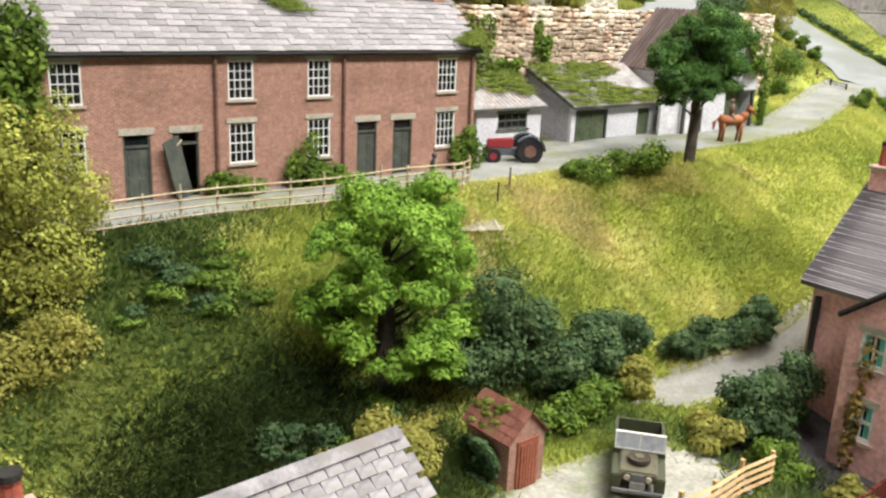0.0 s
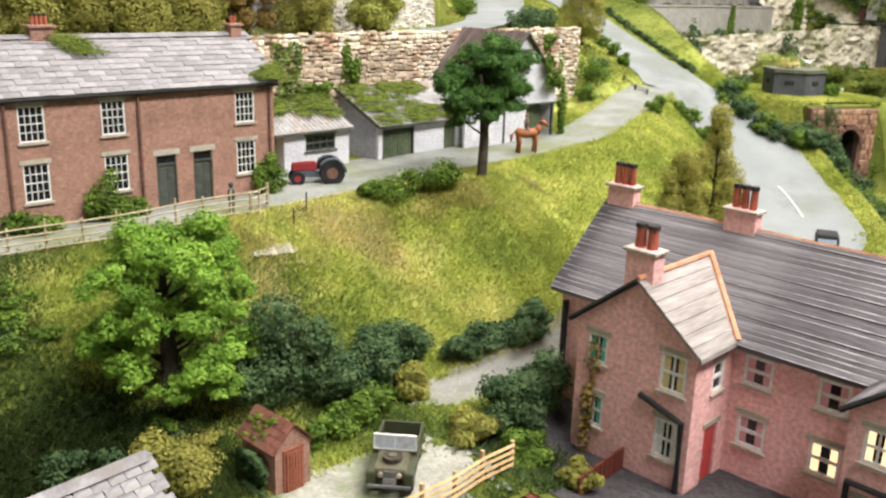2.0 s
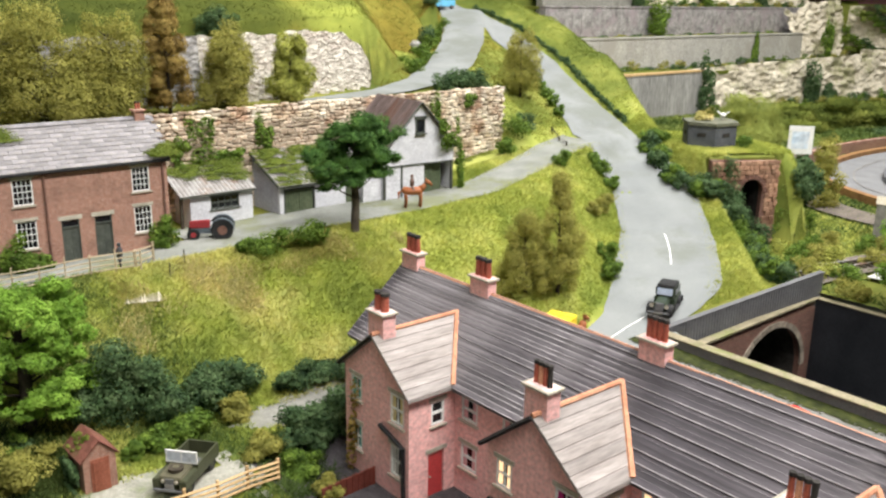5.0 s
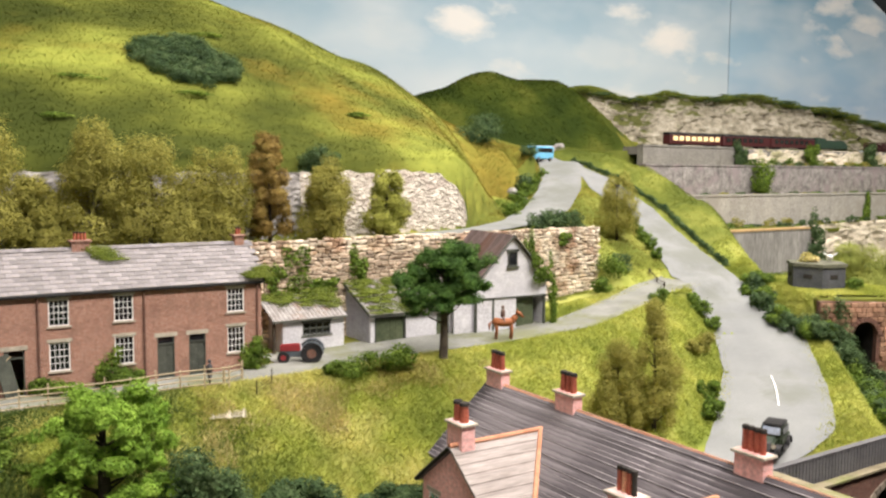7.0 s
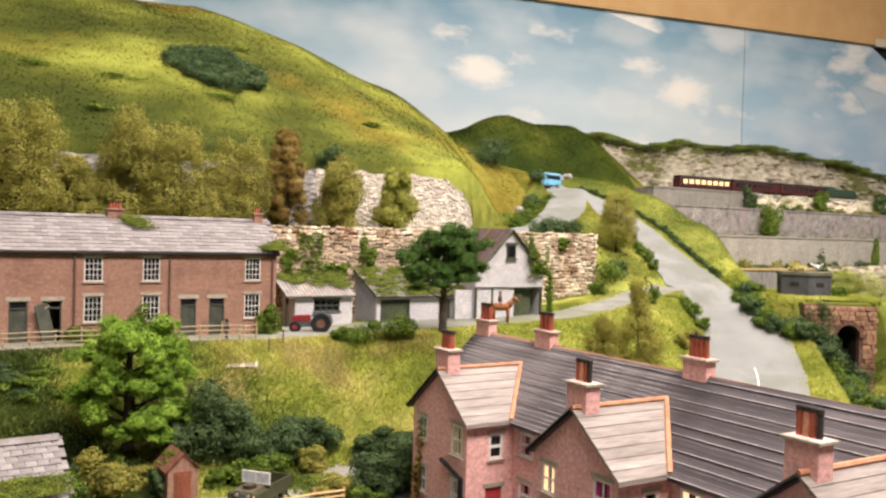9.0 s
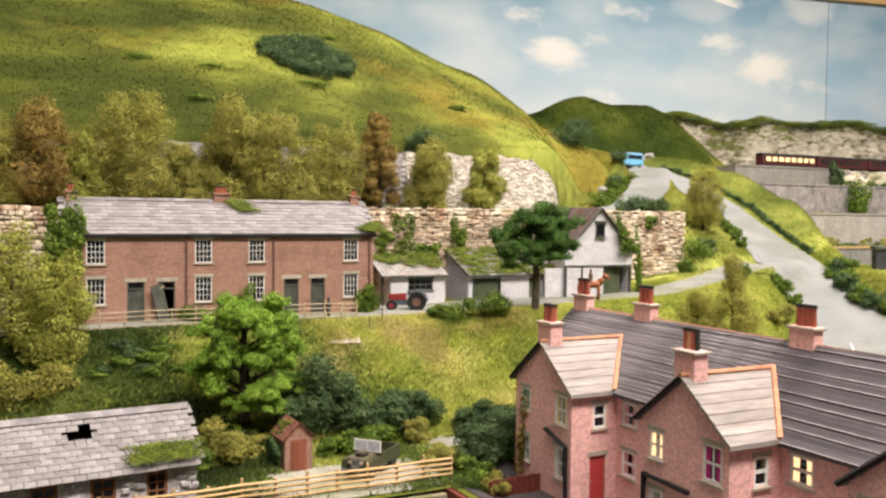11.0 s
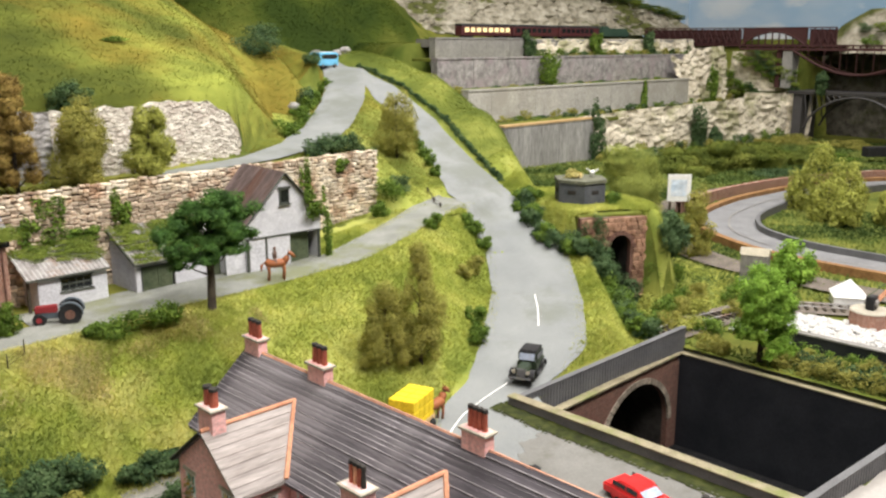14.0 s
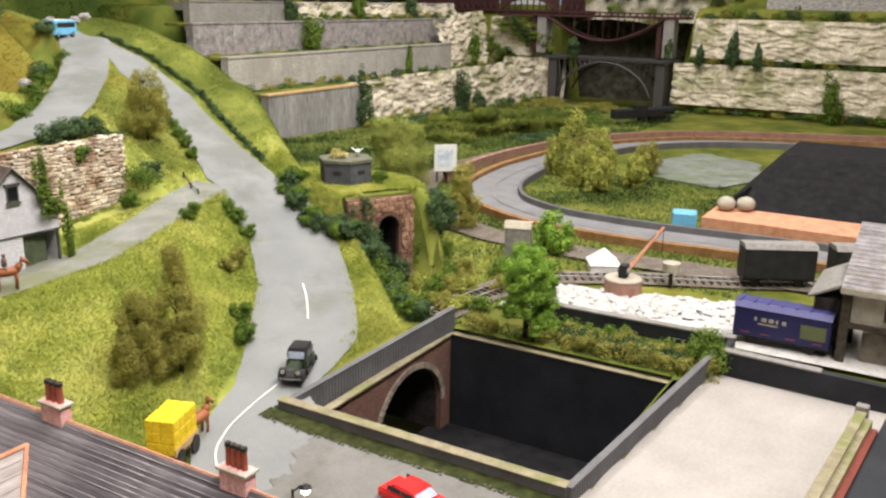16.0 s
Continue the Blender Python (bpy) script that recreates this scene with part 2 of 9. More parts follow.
def hill_turf(name, thin=0.0):
    """Hillside grass in long drifts: olive, green and fresh yellow-green, with dry ochre drifts towards the brow. The
    darker olive west also has lamp falloff put into its colour.
    """
    m, t, b = shader(name, 0.9, 0, 0.1)
    c = coords(t)
    mp = t.nodes.new("ShaderNodeMapping")
    mp.inputs["Scale"].default_value, mp.inputs["Rotation"].default_value = (0.6, 1.0, 1.5), (0, 0.12, 0)
    t.links.new(c, mp.inputs[0])
    drift, tuft, dry = node(t, "ShaderNodeTexNoise", Scale=7.0, Detail=5.0, Roughness=0.55), node(t, "ShaderNodeTexNoise", Scale=45.0, Detail=4.0, Roughness=0.6), node(t, "ShaderNodeTexNoise", Scale=5.2, Detail=5.0, Roughness=0.62)
    for n in (drift, tuft, dry):
        t.links.new(mp.outputs[0], n.inputs["Vector"])
    sep = t.nodes.new("ShaderNodeSeparateXYZ")
    t.links.new(c, sep.inputs[0])
    def along(source, a, b, low, high, start):
        r = t.nodes.new("ShaderNodeMapRange")
        for key, v in (("From Min", a), ("From Max", b), ("To Min", low), ("To Max", high)):
            r.inputs[key].default_value = v
        t.links.new(source, r.inputs[0])
        add = t.nodes.new("ShaderNodeMath")
        t.links.new(r.outputs[0], add.inputs[0])
        t.links.new(start, add.inputs[1])
        return add.outputs[0]
    # Shift along x paints weaker lamp light into the western drifts.
    fresh = along(sep.outputs[0], 0.1, 0.85, -0.10, 0.09, drift.outputs[0])
    old = along(sep.outputs[0], 0.5, 0.95, 0.0, 0.12, dry.outputs[0])
    col = ramp(t, fresh, ((0.34, (0.042, 0.055, 0.010)), (0.45, (0.080, 0.094, 0.016)), (0.54, (0.135, 0.152, 0.027)), (0.66, (0.245, 0.275, 0.052))))
    col = blend(t, "MIX", ramp(t, old, ((0.50, (0, 0, 0)), (0.64, (0.7, 0.7, 0.7)))), col, (0.20, 0.145, 0.024))
    col = blend(t, "MULTIPLY", 1.0, col, ramp(t, tuft.outputs[0], ((0.3, (0.80, 0.83, 0.80)), (0.7, (1.16, 1.13, 1.14)))))
    t.links.new(col, b.inputs["Base Color"])
    bn = node(t, "ShaderNodeBump", Strength=0.5, Distance=0.0012)
    t.links.new(tuft.outputs[0], bn.inputs["Height"])
    t.links.new(bn.outputs[0], b.inputs["Normal"])
    if thin:
        through_light, mix = t.nodes.new("ShaderNodeBsdfTranslucent"), t.nodes.new("ShaderNodeMixShader")
        t.links.new(col, through_light.inputs[0])
        mix.inputs[0].default_value = thin
        t.links.new(b.outputs[0], mix.inputs[1])
        t.links.new(through_light.outputs[0], mix.inputs[2])
        t.links.new(mix.outputs[0], t.nodes["Material Output"].inputs[0])
    return m


def mossy_rock(name):
    """Pale weathered rock with soft drifts of moss and turf, thickest where it turns level."""
    m, t, b = shader(name, 0.95, 0, 0.15)
    c = coords(t)
    n1, n2, n3 = node(t, "ShaderNodeTexNoise", Scale=22.0, Detail=5.0, Roughness=0.65), node(t, "ShaderNodeTexNoise", Scale=120.0, Detail=3.0, Roughness=0.65), node(t, "ShaderNodeTexNoise", Scale=4.6, Detail=4.0, Roughness=0.55)
    for n in (n1, n2, n3):
        t.links.new(c, n.inputs["Vector"])
    col = ramp(t, n1.outputs[0], ((0.32, (0.17, 0.15, 0.105)), (0.5, (0.34, 0.31, 0.24)), (0.68, (0.52, 0.48, 0.39))))
    turf_col = ramp(t, n1.outputs[0], ((0.3, (0.045, 0.06, 0.012)), (0.7, (0.12, 0.125, 0.03))))
    sep, g = t.nodes.new("ShaderNodeSeparateXYZ"), t.nodes.new("ShaderNodeNewGeometry")
    t.links.new(c, sep.inputs[0])
    up = t.nodes.new("ShaderNodeMapRange")
    for key, v in (("From Min", 0.50), ("From Max", 0.64), ("To Min", -0.06), ("To Max", 0.14)):
        up.inputs[key].default_value = v
    t.links.new(sep.outputs[2], up.inputs[0])
    tilt = t.nodes.new("ShaderNodeSeparateXYZ")
    t.links.new(g.outputs["Normal"], tilt.inputs[0])
    flat = t.nodes.new("ShaderNodeMath")
    flat.operation, flat.inputs[1].default_value = "MULTIPLY_ADD", 0.12
    t.links.new(tilt.outputs[2], flat.inputs[0])
    t.links.new(up.outputs[0], flat.inputs[2])
    total = t.nodes.new("ShaderNodeMath")
    t.links.new(flat.outputs[0], total.inputs[0])
    t.links.new(n3.outputs[0], total.inputs[1])
    col = blend(t, "MIX", ramp(t, total.outputs[0], ((0.55, (0, 0, 0)), (0.63, (0.95, 0.95, 0.95)))), col, turf_col)
    col = blend(t, "MULTIPLY", 0.7, col, ramp(t, n2.outputs[0], ((0.25, (0.7, 0.7, 0.7)), (0.75, (1.25, 1.25, 1.25)))))
    t.links.new(col, b.inputs["Base Color"])
    bn = node(t, "ShaderNodeBump", Strength=0.7, Distance=0.004)
    t.links.new(n2.outputs[0], bn.inputs["Height"])
    t.links.new(bn.outputs[0], b.inputs["Normal"])
    return m


M_GRASS = turf("static_grass", ((0.19, 0.25, 0.05), (0.38, 0.43, 0.09), (0.58, 0.56, 0.19)), 40.0, 8.0)
M_GRASS_MOUND = turf("mound_grass", ((0.28, 0.335, 0.065), (0.40, 0.44, 0.095), (0.52, 0.535, 0.15)))
M_GRASS_HILL = hill_turf("hill_turf")
M_HILL_BLADE = hill_turf("hill_grass", 0.5)
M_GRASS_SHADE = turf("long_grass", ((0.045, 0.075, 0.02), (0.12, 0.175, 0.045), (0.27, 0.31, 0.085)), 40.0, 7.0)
# Dark tangle under the tree; the tree's shade is in this colour too.
M_GRASS_TREESHADE = turf("deep_grass", ((0.018, 0.03, 0.009), (0.04, 0.06, 0.016), (0.09, 0.12, 0.03)), 40.0, 9.0)
M_GRASS_GOLD = turf("golden_grass", ((0.42, 0.38, 0.12), (0.56, 0.50, 0.20), (0.66, 0.58, 0.30)))
M_GRASS_FAR = turf("far_hill_grass", ((0.045, 0.075, 0.012), (0.085, 0.12, 0.018), (0.16, 0.185, 0.034)), 14.0, 4.0)
M_GRASS_FOAM = turf("foam_green", ((0.27, 0.31, 0.075), (0.35, 0.39, 0.10), (0.42, 0.43, 0.11)))
M_GRASS_FOAM_DARK = turf("olive_foam", ((0.10, 0.13, 0.025), (0.17, 0.205, 0.038), (0.25, 0.275, 0.06)), 30.0, 9.0)
M_GRASS_BANK = turf("road_bank_grass", ((0.13, 0.165, 0.03), (0.215, 0.255, 0.05), (0.36, 0.385, 0.09)), 30.0, 9.0)
M_EARTH = turf("turf_base", ((0.12, 0.15, 0.028), (0.19, 0.215, 0.04), (0.29, 0.29, 0.06)), 30.0, 7.0)
M_LEAF_BRIGHT = foliage("bright_leaf", (0.10, 0.19, 0.025), (0.22, 0.38, 0.05), (0.36, 0.53, 0.09), 70.0, 0.3)
M_LEAF_OAK = foliage("oak_leaf", (0.03, 0.07, 0.018), (0.07, 0.155, 0.032), (0.14, 0.255, 0.055))
M_LEAF_DARK = foliage("dark_leaf", (0.03, 0.065, 0.028), (0.075, 0.13, 0.05), (0.17, 0.24, 0.11))
M_LEAF_HEDGE = foliage("hedge_leaf", (0.06, 0.11, 0.016), (0.13, 0.21, 0.03), (0.24, 0.33, 0.055))
M_LEAF_WILLOW = foliage("willow_leaf", (0.21, 0.23, 0.045), (0.36, 0.38, 0.08), (0.50, 0.51, 0.14))
M_LEAF_RUST = foliage("rusty_leaf", (0.17, 0.115, 0.035), (0.30, 0.21, 0.06), (0.40, 0.31, 0.09), 60.0, 0.28)
M_LEAF_OLIVE = foliage("olive_leaf", (0.22, 0.22, 0.052), (0.36, 0.345, 0.085), (0.50, 0.47, 0.135), 60.0, 0.24, 0.46)
M_MOSS = foliage("moss", (0.10, 0.14, 0.025), (0.17, 0.22, 0.035), (0.25, 0.29, 0.06), 120.0, 0.25)
M_BARK = grainy("bark", (0.035, 0.028, 0.02), (0.09, 0.075, 0.055), 120, 900, 0.95, 0.6, 0.0006)
M_ROAD = grainy("road_grey", (0.195, 0.205, 0.205), (0.25, 0.26, 0.255), 14, 900, 0.9, 0.15, 0.0003, stain=(0.165, 0.175, 0.155), grain=0.45)
M_TRACKDIRT = grainy("lane_dirt", (0.18, 0.185, 0.165), (0.27, 0.275, 0.25), 30, 700, 0.95, 0.25, 0.0004, stain=(0.16, 0.17, 0.09))
M_GRAVEL = grainy("yard_gravel", (0.22, 0.215, 0.175), (0.40, 0.385, 0.33), 50, 500, 0.95, 0.5, 0.0006, stain=(0.17, 0.20, 0.09))
M_BRICK_OLD = brickwork("old_red_brick", ((0.37, 0.19, 0.135), (0.28, 0.135, 0.10)), (0.46, 0.34, 0.28), amount=0.62, grime=(0.12, 0.07, 0.055))
M_BRICK_PINK = brickwork("pink_brick", ((0.88, 0.50, 0.475), (0.79, 0.415, 0.39)), (0.84, 0.60, 0.575), amount=0.15, grime=(0.30, 0.13, 0.11))
M_BRICK_DARK = brickwork("arch_brick", ((0.20, 0.095, 0.07), (0.12, 0.06, 0.05)), (0.2, 0.14, 0.11), amount=0.5)
M_SLATE = grainy("old_slate", (0.16, 0.15, 0.16), (0.36, 0.34, 0.345), 80, 500, 0.65, 0.35, 0.0003, stain=(0.20, 0.18, 0.165), island=0.22)
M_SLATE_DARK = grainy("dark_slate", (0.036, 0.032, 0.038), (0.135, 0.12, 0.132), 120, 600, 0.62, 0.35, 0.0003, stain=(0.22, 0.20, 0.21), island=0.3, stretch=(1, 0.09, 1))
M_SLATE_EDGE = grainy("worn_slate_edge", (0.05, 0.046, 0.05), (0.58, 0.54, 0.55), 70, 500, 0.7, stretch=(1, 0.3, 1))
# Lit copy of the wing slate: light on the south slopes in its colour.
M_SLATE_LIT = grainy("pale_slate", (0.22, 0.19, 0.175), (0.37, 0.33, 0.31), 120, 600, 0.6, 0.35, 0.0003, island=0.14, stretch=(0.12, 1, 1))
M_COPING = grainy("mossy_coping", (0.20, 0.17, 0.11), (0.34, 0.30, 0.20), 60, 600, 0.85, stain=(0.17, 0.19, 0.06))
M_TERRACOTTA = grainy("terracotta", (0.48, 0.21, 0.12), (0.66, 0.35, 0.215), 90, 700, 0.8)
M_POT = grainy("chimney_pot", (0.28, 0.07, 0.045), (0.45, 0.13, 0.08), 120, 700, 0.8)
# Real soot on the pots, and the dark of interiors put into colour.
M_SOOT_SHADE = grainy("soot", (0.02, 0.018, 0.016), (0.05, 0.045, 0.04), 120, 700, 0.9)
M_STONE_TRIM = grainy("stone_trim", (0.34, 0.31, 0.25), (0.48, 0.44, 0.36), 90, 700, 0.85)
M_WHITE = grainy("white_paint", (0.74, 0.74, 0.71), (0.84, 0.84, 0.82), 80, 700, 0.5)
M_WHITEWASH = grainy("whitewash", (0.52, 0.52, 0.56), (0.72, 0.72, 0.75), 35, 500, 0.9, 0.25, 0.0003, stain=(0.44, 0.44, 0.48))
M_DOOR_DARK = grainy("door_dark_green", (0.05, 0.055, 0.048), (0.10, 0.11, 0.09), 90, 700, 0.7)
M_DOOR_GREEN = grainy("garage_green", (0.055, 0.075, 0.04), (0.11, 0.13, 0.075), 90, 700, 0.75)
M_DOOR_RED = plain("door_red", (0.52, 0.06, 0.06), 0.5)
M_BLACK = grainy("black_paint", (0.012, 0.012, 0.013), (0.03, 0.03, 0.032), 60, 700, 0.55)
M_PIT = grainy("pit_paint", (0.012, 0.014, 0.018), (0.028, 0.03, 0.036), 20, 500, 0.6)
M_GREYPANEL = grainy("grey_panel", (0.11, 0.11, 0.115), (0.16, 0.16, 0.165), 30, 700, 0.6)
M_GLASS = glass_dark("window_glass")
M_STONE = grainy("wall_stone", (0.48, 0.37, 0.25), (0.84, 0.76, 0.63), 55, 420, 0.9, 0.5, 0.0006, stain=(0.30, 0.17, 0.10), island=0.35)
M_STONE_JOINT = grainy("wall_joint", (0.16, 0.11, 0.07), (0.28, 0.21, 0.15), 60, 420, 0.95)
M_ROCK = grainy("chalk_rock", (0.34, 0.30, 0.25), (0.76, 0.71, 0.62), 130, 420, 0.95, 0.7, 0.0010, stain=(0.42, 0.36, 0.31), stretch=(0.7, 0.7, 1.5))
M_ROCK_FAR = grainy("cream_far_rock", (0.40, 0.35, 0.255), (0.76, 0.69, 0.55), 20, 110, 0.95, 0.6, 0.003, stain=(0.24, 0.24, 0.11))
M_ROCK_RANGE = mossy_rock("range_rock")
M_ROCK_GREY = grainy("grey_rock", (0.16, 0.15, 0.145), (0.52, 0.50, 0.48), 110, 380, 0.95, 0.7, 0.0012, stretch=(0.6, 0.6, 1.6))
M_CONCRETE = grainy("far_concrete", (0.20, 0.19, 0.178), (0.28, 0.27, 0.25), 18, 200, 0.9, stain=(0.18, 0.17, 0.155))
M_WOOD = grainy("raw_wood", (0.46, 0.30, 0.14), (0.62, 0.43, 0.22), 60, 600, 0.7)
M_RUSTDARK = grainy("dark_rust", (0.045, 0.032, 0.03), (0.17, 0.125, 0.115), 90, 500, 0.8, stain=(0.10, 0.05, 0.035), stretch=(0.25, 1, 0.25))
M_ARCHSTONE = grainy("sooty_stone", (0.17, 0.14, 0.11), (0.34, 0.29, 0.23), 70, 500, 0.9, island=0.25)
M_PILLBOX = grainy("painted_concrete", (0.065, 0.07, 0.08), (0.12, 0.125, 0.14), 40, 500, 0.85)
M_COAL_BLACK = grainy("coal_dust", (0.005, 0.005, 0.006), (0.018, 0.018, 0.019), 60, 300, 0.95, 0.8, 0.002)
M_PALEWOOD = grainy("bleached_wood", (0.52, 0.47, 0.36), (0.68, 0.62, 0.50), 60, 600, 0.85)
M_FENCE = grainy("weathered_fence", (0.34, 0.27, 0.17), (0.52, 0.44, 0.30), 60, 600, 0.85)
M_HARDBOARD = grainy("hardboard", (0.55, 0.33, 0.15), (0.63, 0.40, 0.19), 8, 300, 0.7)
M_FASCIA_RED = grainy("fascia_red", (0.13, 0.035, 0.025), (0.19, 0.05, 0.035), 20, 300, 0.45)
M_RUSTIRON = grainy("rusty_tin", (0.22, 0.20, 0.19), (0.46, 0.45, 0.44), 55, 500, 0.6, stain=(0.22, 0.125, 0.08))

# ---- the lie of the land ----


def smooth(a, b, v):
    t = np.clip((v - a) / (np.asarray(b) - a), 0, 1)
    return t * t * (3 - 2 * t)


ROAD_MAIN = [(63.5, -30, 9.6), (63.5, 0, 9.6), (65, 12, 9.7), (69, 20, 10.1), (76, 25.2, 10.7), (85, 28.8, 12.0), (93, 35, 13.7), (99.3, 42, 16.6), (102.5, 48, 18.9), (105.5, 57, 22.4), (110.5, 68, 25.9), (116, 79, 29.4), (119.5, 94, 34.2), (119.5, 103, 36.8), (117, 122, 41)]
ROAD_LEDGE = [(119.5, 103, 36.8), (114, 95, 34.6), (107, 87, 32.2), (97, 78, 29.6), (87, 70, 28.4), (76, 64, 28.0), (62, 61, 27.8)]
LANE = [(0, 46.6, 17.8), (20, 46.8, 17.9), (42, 47.2, 18.0), (54, 47.6, 18.2), (66, 47.0, 18.6), (76, 47.8, 18.9), (86, 51, 19.8), (96, 54, 21.0), (104, 55, 21.8)]


def near_line(line, X, Y):
    """Distance to a line of (x, y, z), its height there and the side (plus: to the right of it)."""
    best, zz, side = np.full(X.shape, 1e9), np.zeros(X.shape), np.zeros(X.shape)
    for (ax, ay, az), (bx, by, bz) in zip(line, line[1:]):
        ux, uy = bx - ax, by - ay
        k = np.clip(((X - ax) * ux + (Y - ay) * uy) / (ux * ux + uy * uy), 0, 1)
        dx, dy = X - ax - k * ux, Y - ay - k * uy
        d = np.hypot(dx, dy)
        hit = d < best
        best, zz = np.where(hit, d, best), np.where(hit, az + k * (bz - az), zz)
        side = np.where(hit, ux * dy - uy * dx, side)
    return best, zz, -side


def cliff_line(x):
    return np.interp(x, [-40, 20, 35, 58, 76, 90], [60, 62, 63, 64.2, 68.5, 80])


def wall_line(x):
    return np.interp(x, [-40, 14, 43, 57, 90], [55.5, 55.5, 56.5, 58, 59.8])


def lumps(X, Y, size, amount):
    out = np.zeros(X.shape)
    for k, (a, b, c) in enumerate(((1.0, 0.3, 0.2), (-0.4, 0.9, 1.7), (0.7, -0.8, 3.1), (1.7, 1.3, 0.9), (-1.9, 0.6, 4.4))):
        out += np.sin((a * X + b * Y) / size + c) / (1.3 + 0.5 * k)
    return out * amount


def land(X, Y):
    X, Y = np.asarray(X, float), np.asarray(Y, float)
    # valley side below the lane
    top_y = np.interp(X, [0, 37, 46, 56, 66, 78, 88, 97], [44.0, 44.2, 44.6, 42.4, 42.6, 44, 48, 53])
    toe_y = np.interp(X, [0, 12, 25, 40, 50, 56, 70, 78, 90], [33, 31, 30, 31, 29.5, 25, 24.5, 27, 34])
    lane_z = np.interp(X, [0, 45, 74, 96], [17.8, 18.0, 18.8, 21.2])
    low = np.where(X < 44, 9.8, 9.9) - 0.9 * smooth(36, 38.5, X) * smooth(27, 23, Y) * smooth(57, 55, X)
    t = np.clip((Y - toe_y) / (top_y - toe_y), 0, 1)
    h = low + (lane_z - low) * (0.65 * t + 0.35 * t * t * (3 - 2 * t)) + lumps(X, Y, 2.3, 0.22) * np.sin(np.pi * np.clip(t, 0.02, 0.98)) ** 0.5
    # ledge behind the stone wall, quarry cliff and hill
    wy, cy = wall_line(X), cliff_line(X)
    ledge = 27.6 + 0.06 * (Y - wy)
    behind = smooth(0.4, 1.2, Y - wy) * smooth(93, 89.5, X)
    h = h + (ledge - h) * behind
    crest = np.interp(X, [-40, 0, 26, 48, 61, 79, 90, 100, 112, 130], [57.5, 59.3, 60.2, 61.0, 57.8, 51.7, 45.8, 41.4, 39.8, 38])
    brow = np.interp(X, [-40, 30, 58, 76, 90, 105], [34.5, 35.6, 35.2, 36.0, 33, 33])
    k = np.clip((Y - cy) / (108 - cy), 0, 1)
    hill = brow + (crest - brow) * np.sin(k * np.pi / 2) ** 1.04 - 14 * smooth(110, 145, Y) + lumps(X, Y, 4.2, 0.45) * smooth(0, 0.2, k)
    face = smooth(0.0, 1.3, Y - cy) * smooth(92, 78, X) + smooth(-8, 16, Y - cy) * (1 - smooth(92, 78, X)) * smooth(112, 100, X)
    h = np.where(Y > wy, h + (hill - h) * np.clip(face, 0, 1), h)
    # outside the railway hillside: the plain
    d, zr, side = near_line(ROAD_MAIN, X, Y)
    d2, zr2, _ = near_line(ROAD_LEDGE, X, Y)
    d3, zr3, _ = near_line(LANE, X, Y)
    plain_z = 9.6 - 2.0 * smooth(140, 260, X)
    rise_z = np.interp(Y, [40, 58, 72, 85, 105, 125], [0.6, 0.9, 1.2, 1.7, 2.0, 0.5]) * smooth(4.0, 10.0, d)
    outer, inner = np.interp(Y, [20, 38, 55, 70, 100], [10.5, 11.5, 19, 24, 30]), np.interp(Y, [20, 38, 55, 70, 100], [6.6, 6.6, 7, 10.5, 12])
    bank = plain_z + (np.maximum(zr + rise_z, plain_z) - plain_z) * smooth(outer, inner, d)
    pill = 21.0 * smooth(17, 10.5, np.hypot((X - 112) * 1.25, (Y - 45) * 0.9)) * np.where(X < 113.4, smooth(0.5, 1.3, Y + 0.464 * (X - 110.2) - 35.3), smooth(-7.0, 2.0, Y + 0.464 * (X - 110.2) - 35.3 + 2.2 * np.minimum(X - 113.4, 2.0)))
    bank = plain_z + (bank - plain_z) * smooth(140, 110, Y)
    bank = np.maximum(bank, pill)
    right = (side > 0) & (Y > -40) & (X > 60)
    h = np.where(right, bank, h)
    h = np.where((~right) & (Y > 100) & (X > 100), h + (zr + 2 - h) * smooth(100, 112, X) * (1 - smooth(118, 150, Y)), h)
    # grass wedge between the hill road, the ledge road and the lane
    d_side = near_line(ROAD_LEDGE, X, Y)[2]
    wedge = (side < 0) & (d_side < 0) & (X > 90.2) & (Y > 50) & (Y < 104)
    w1, w2, w3 = 1 / (d + 0.5) ** 2, 1 / (d2 + 0.5) ** 2, 1 / (d3 + 0.5) ** 2
    h = np.where(wedge, (zr * w1 + zr2 * w2 + zr3 * w3) / (w1 + w2 + w3) + 0.35 + lumps(X, Y, 1.7, 0.15), h)
    # second hill and rocky range at the back of the board
    h = np.maximum(h, np.interp(X, [118, 148, 160, 168, 179, 190, 204, 219, 235, 252], [30, 57.6, 60.3, 63.0, 65.6, 65.0, 65.2, 58, 47, 20]) * np.exp(-((Y - 207) / 34) ** 2) + lumps(X, Y, 6, 0.7) - 0.5)
    steps = 41.0 * smooth(157.5, 160, Y) * smooth(160, 190, X)
    gorge = smooth(62, 70, Y) * smooth(116, 108, Y)
    far_x = 42.5 * smooth(336, 341, X) * (1 - gorge)
    far_x = far_x + 13 * np.exp(-((Y - 25) / 26) ** 2) * smooth(347, 362, X) * (far_x > 20)
    rise = (20 + lumps(X, Y, 9, 2.2)) * smooth(186, 216, Y) * smooth(160, 200, X)
    h = np.maximum(h, np.maximum(steps + rise, far_x) + 0.0)
    # roads cut into it
    for dd, zz, hw in ((d, zr, 4.6), (d2, zr2, 3.0), (d3, zr3, 2.0)):
        hw_here = np.where(Y < 16, hw + 3.5, np.where(Y < 27, hw - 1.0, hw)) if hw == 4.6 else hw
        hw_here = hw_here - (1.4 * smooth(58, 70, Y) if hw == 4.6 else 0)
        w = smooth(hw_here + 2.2, hw_here + 0.2, dd)
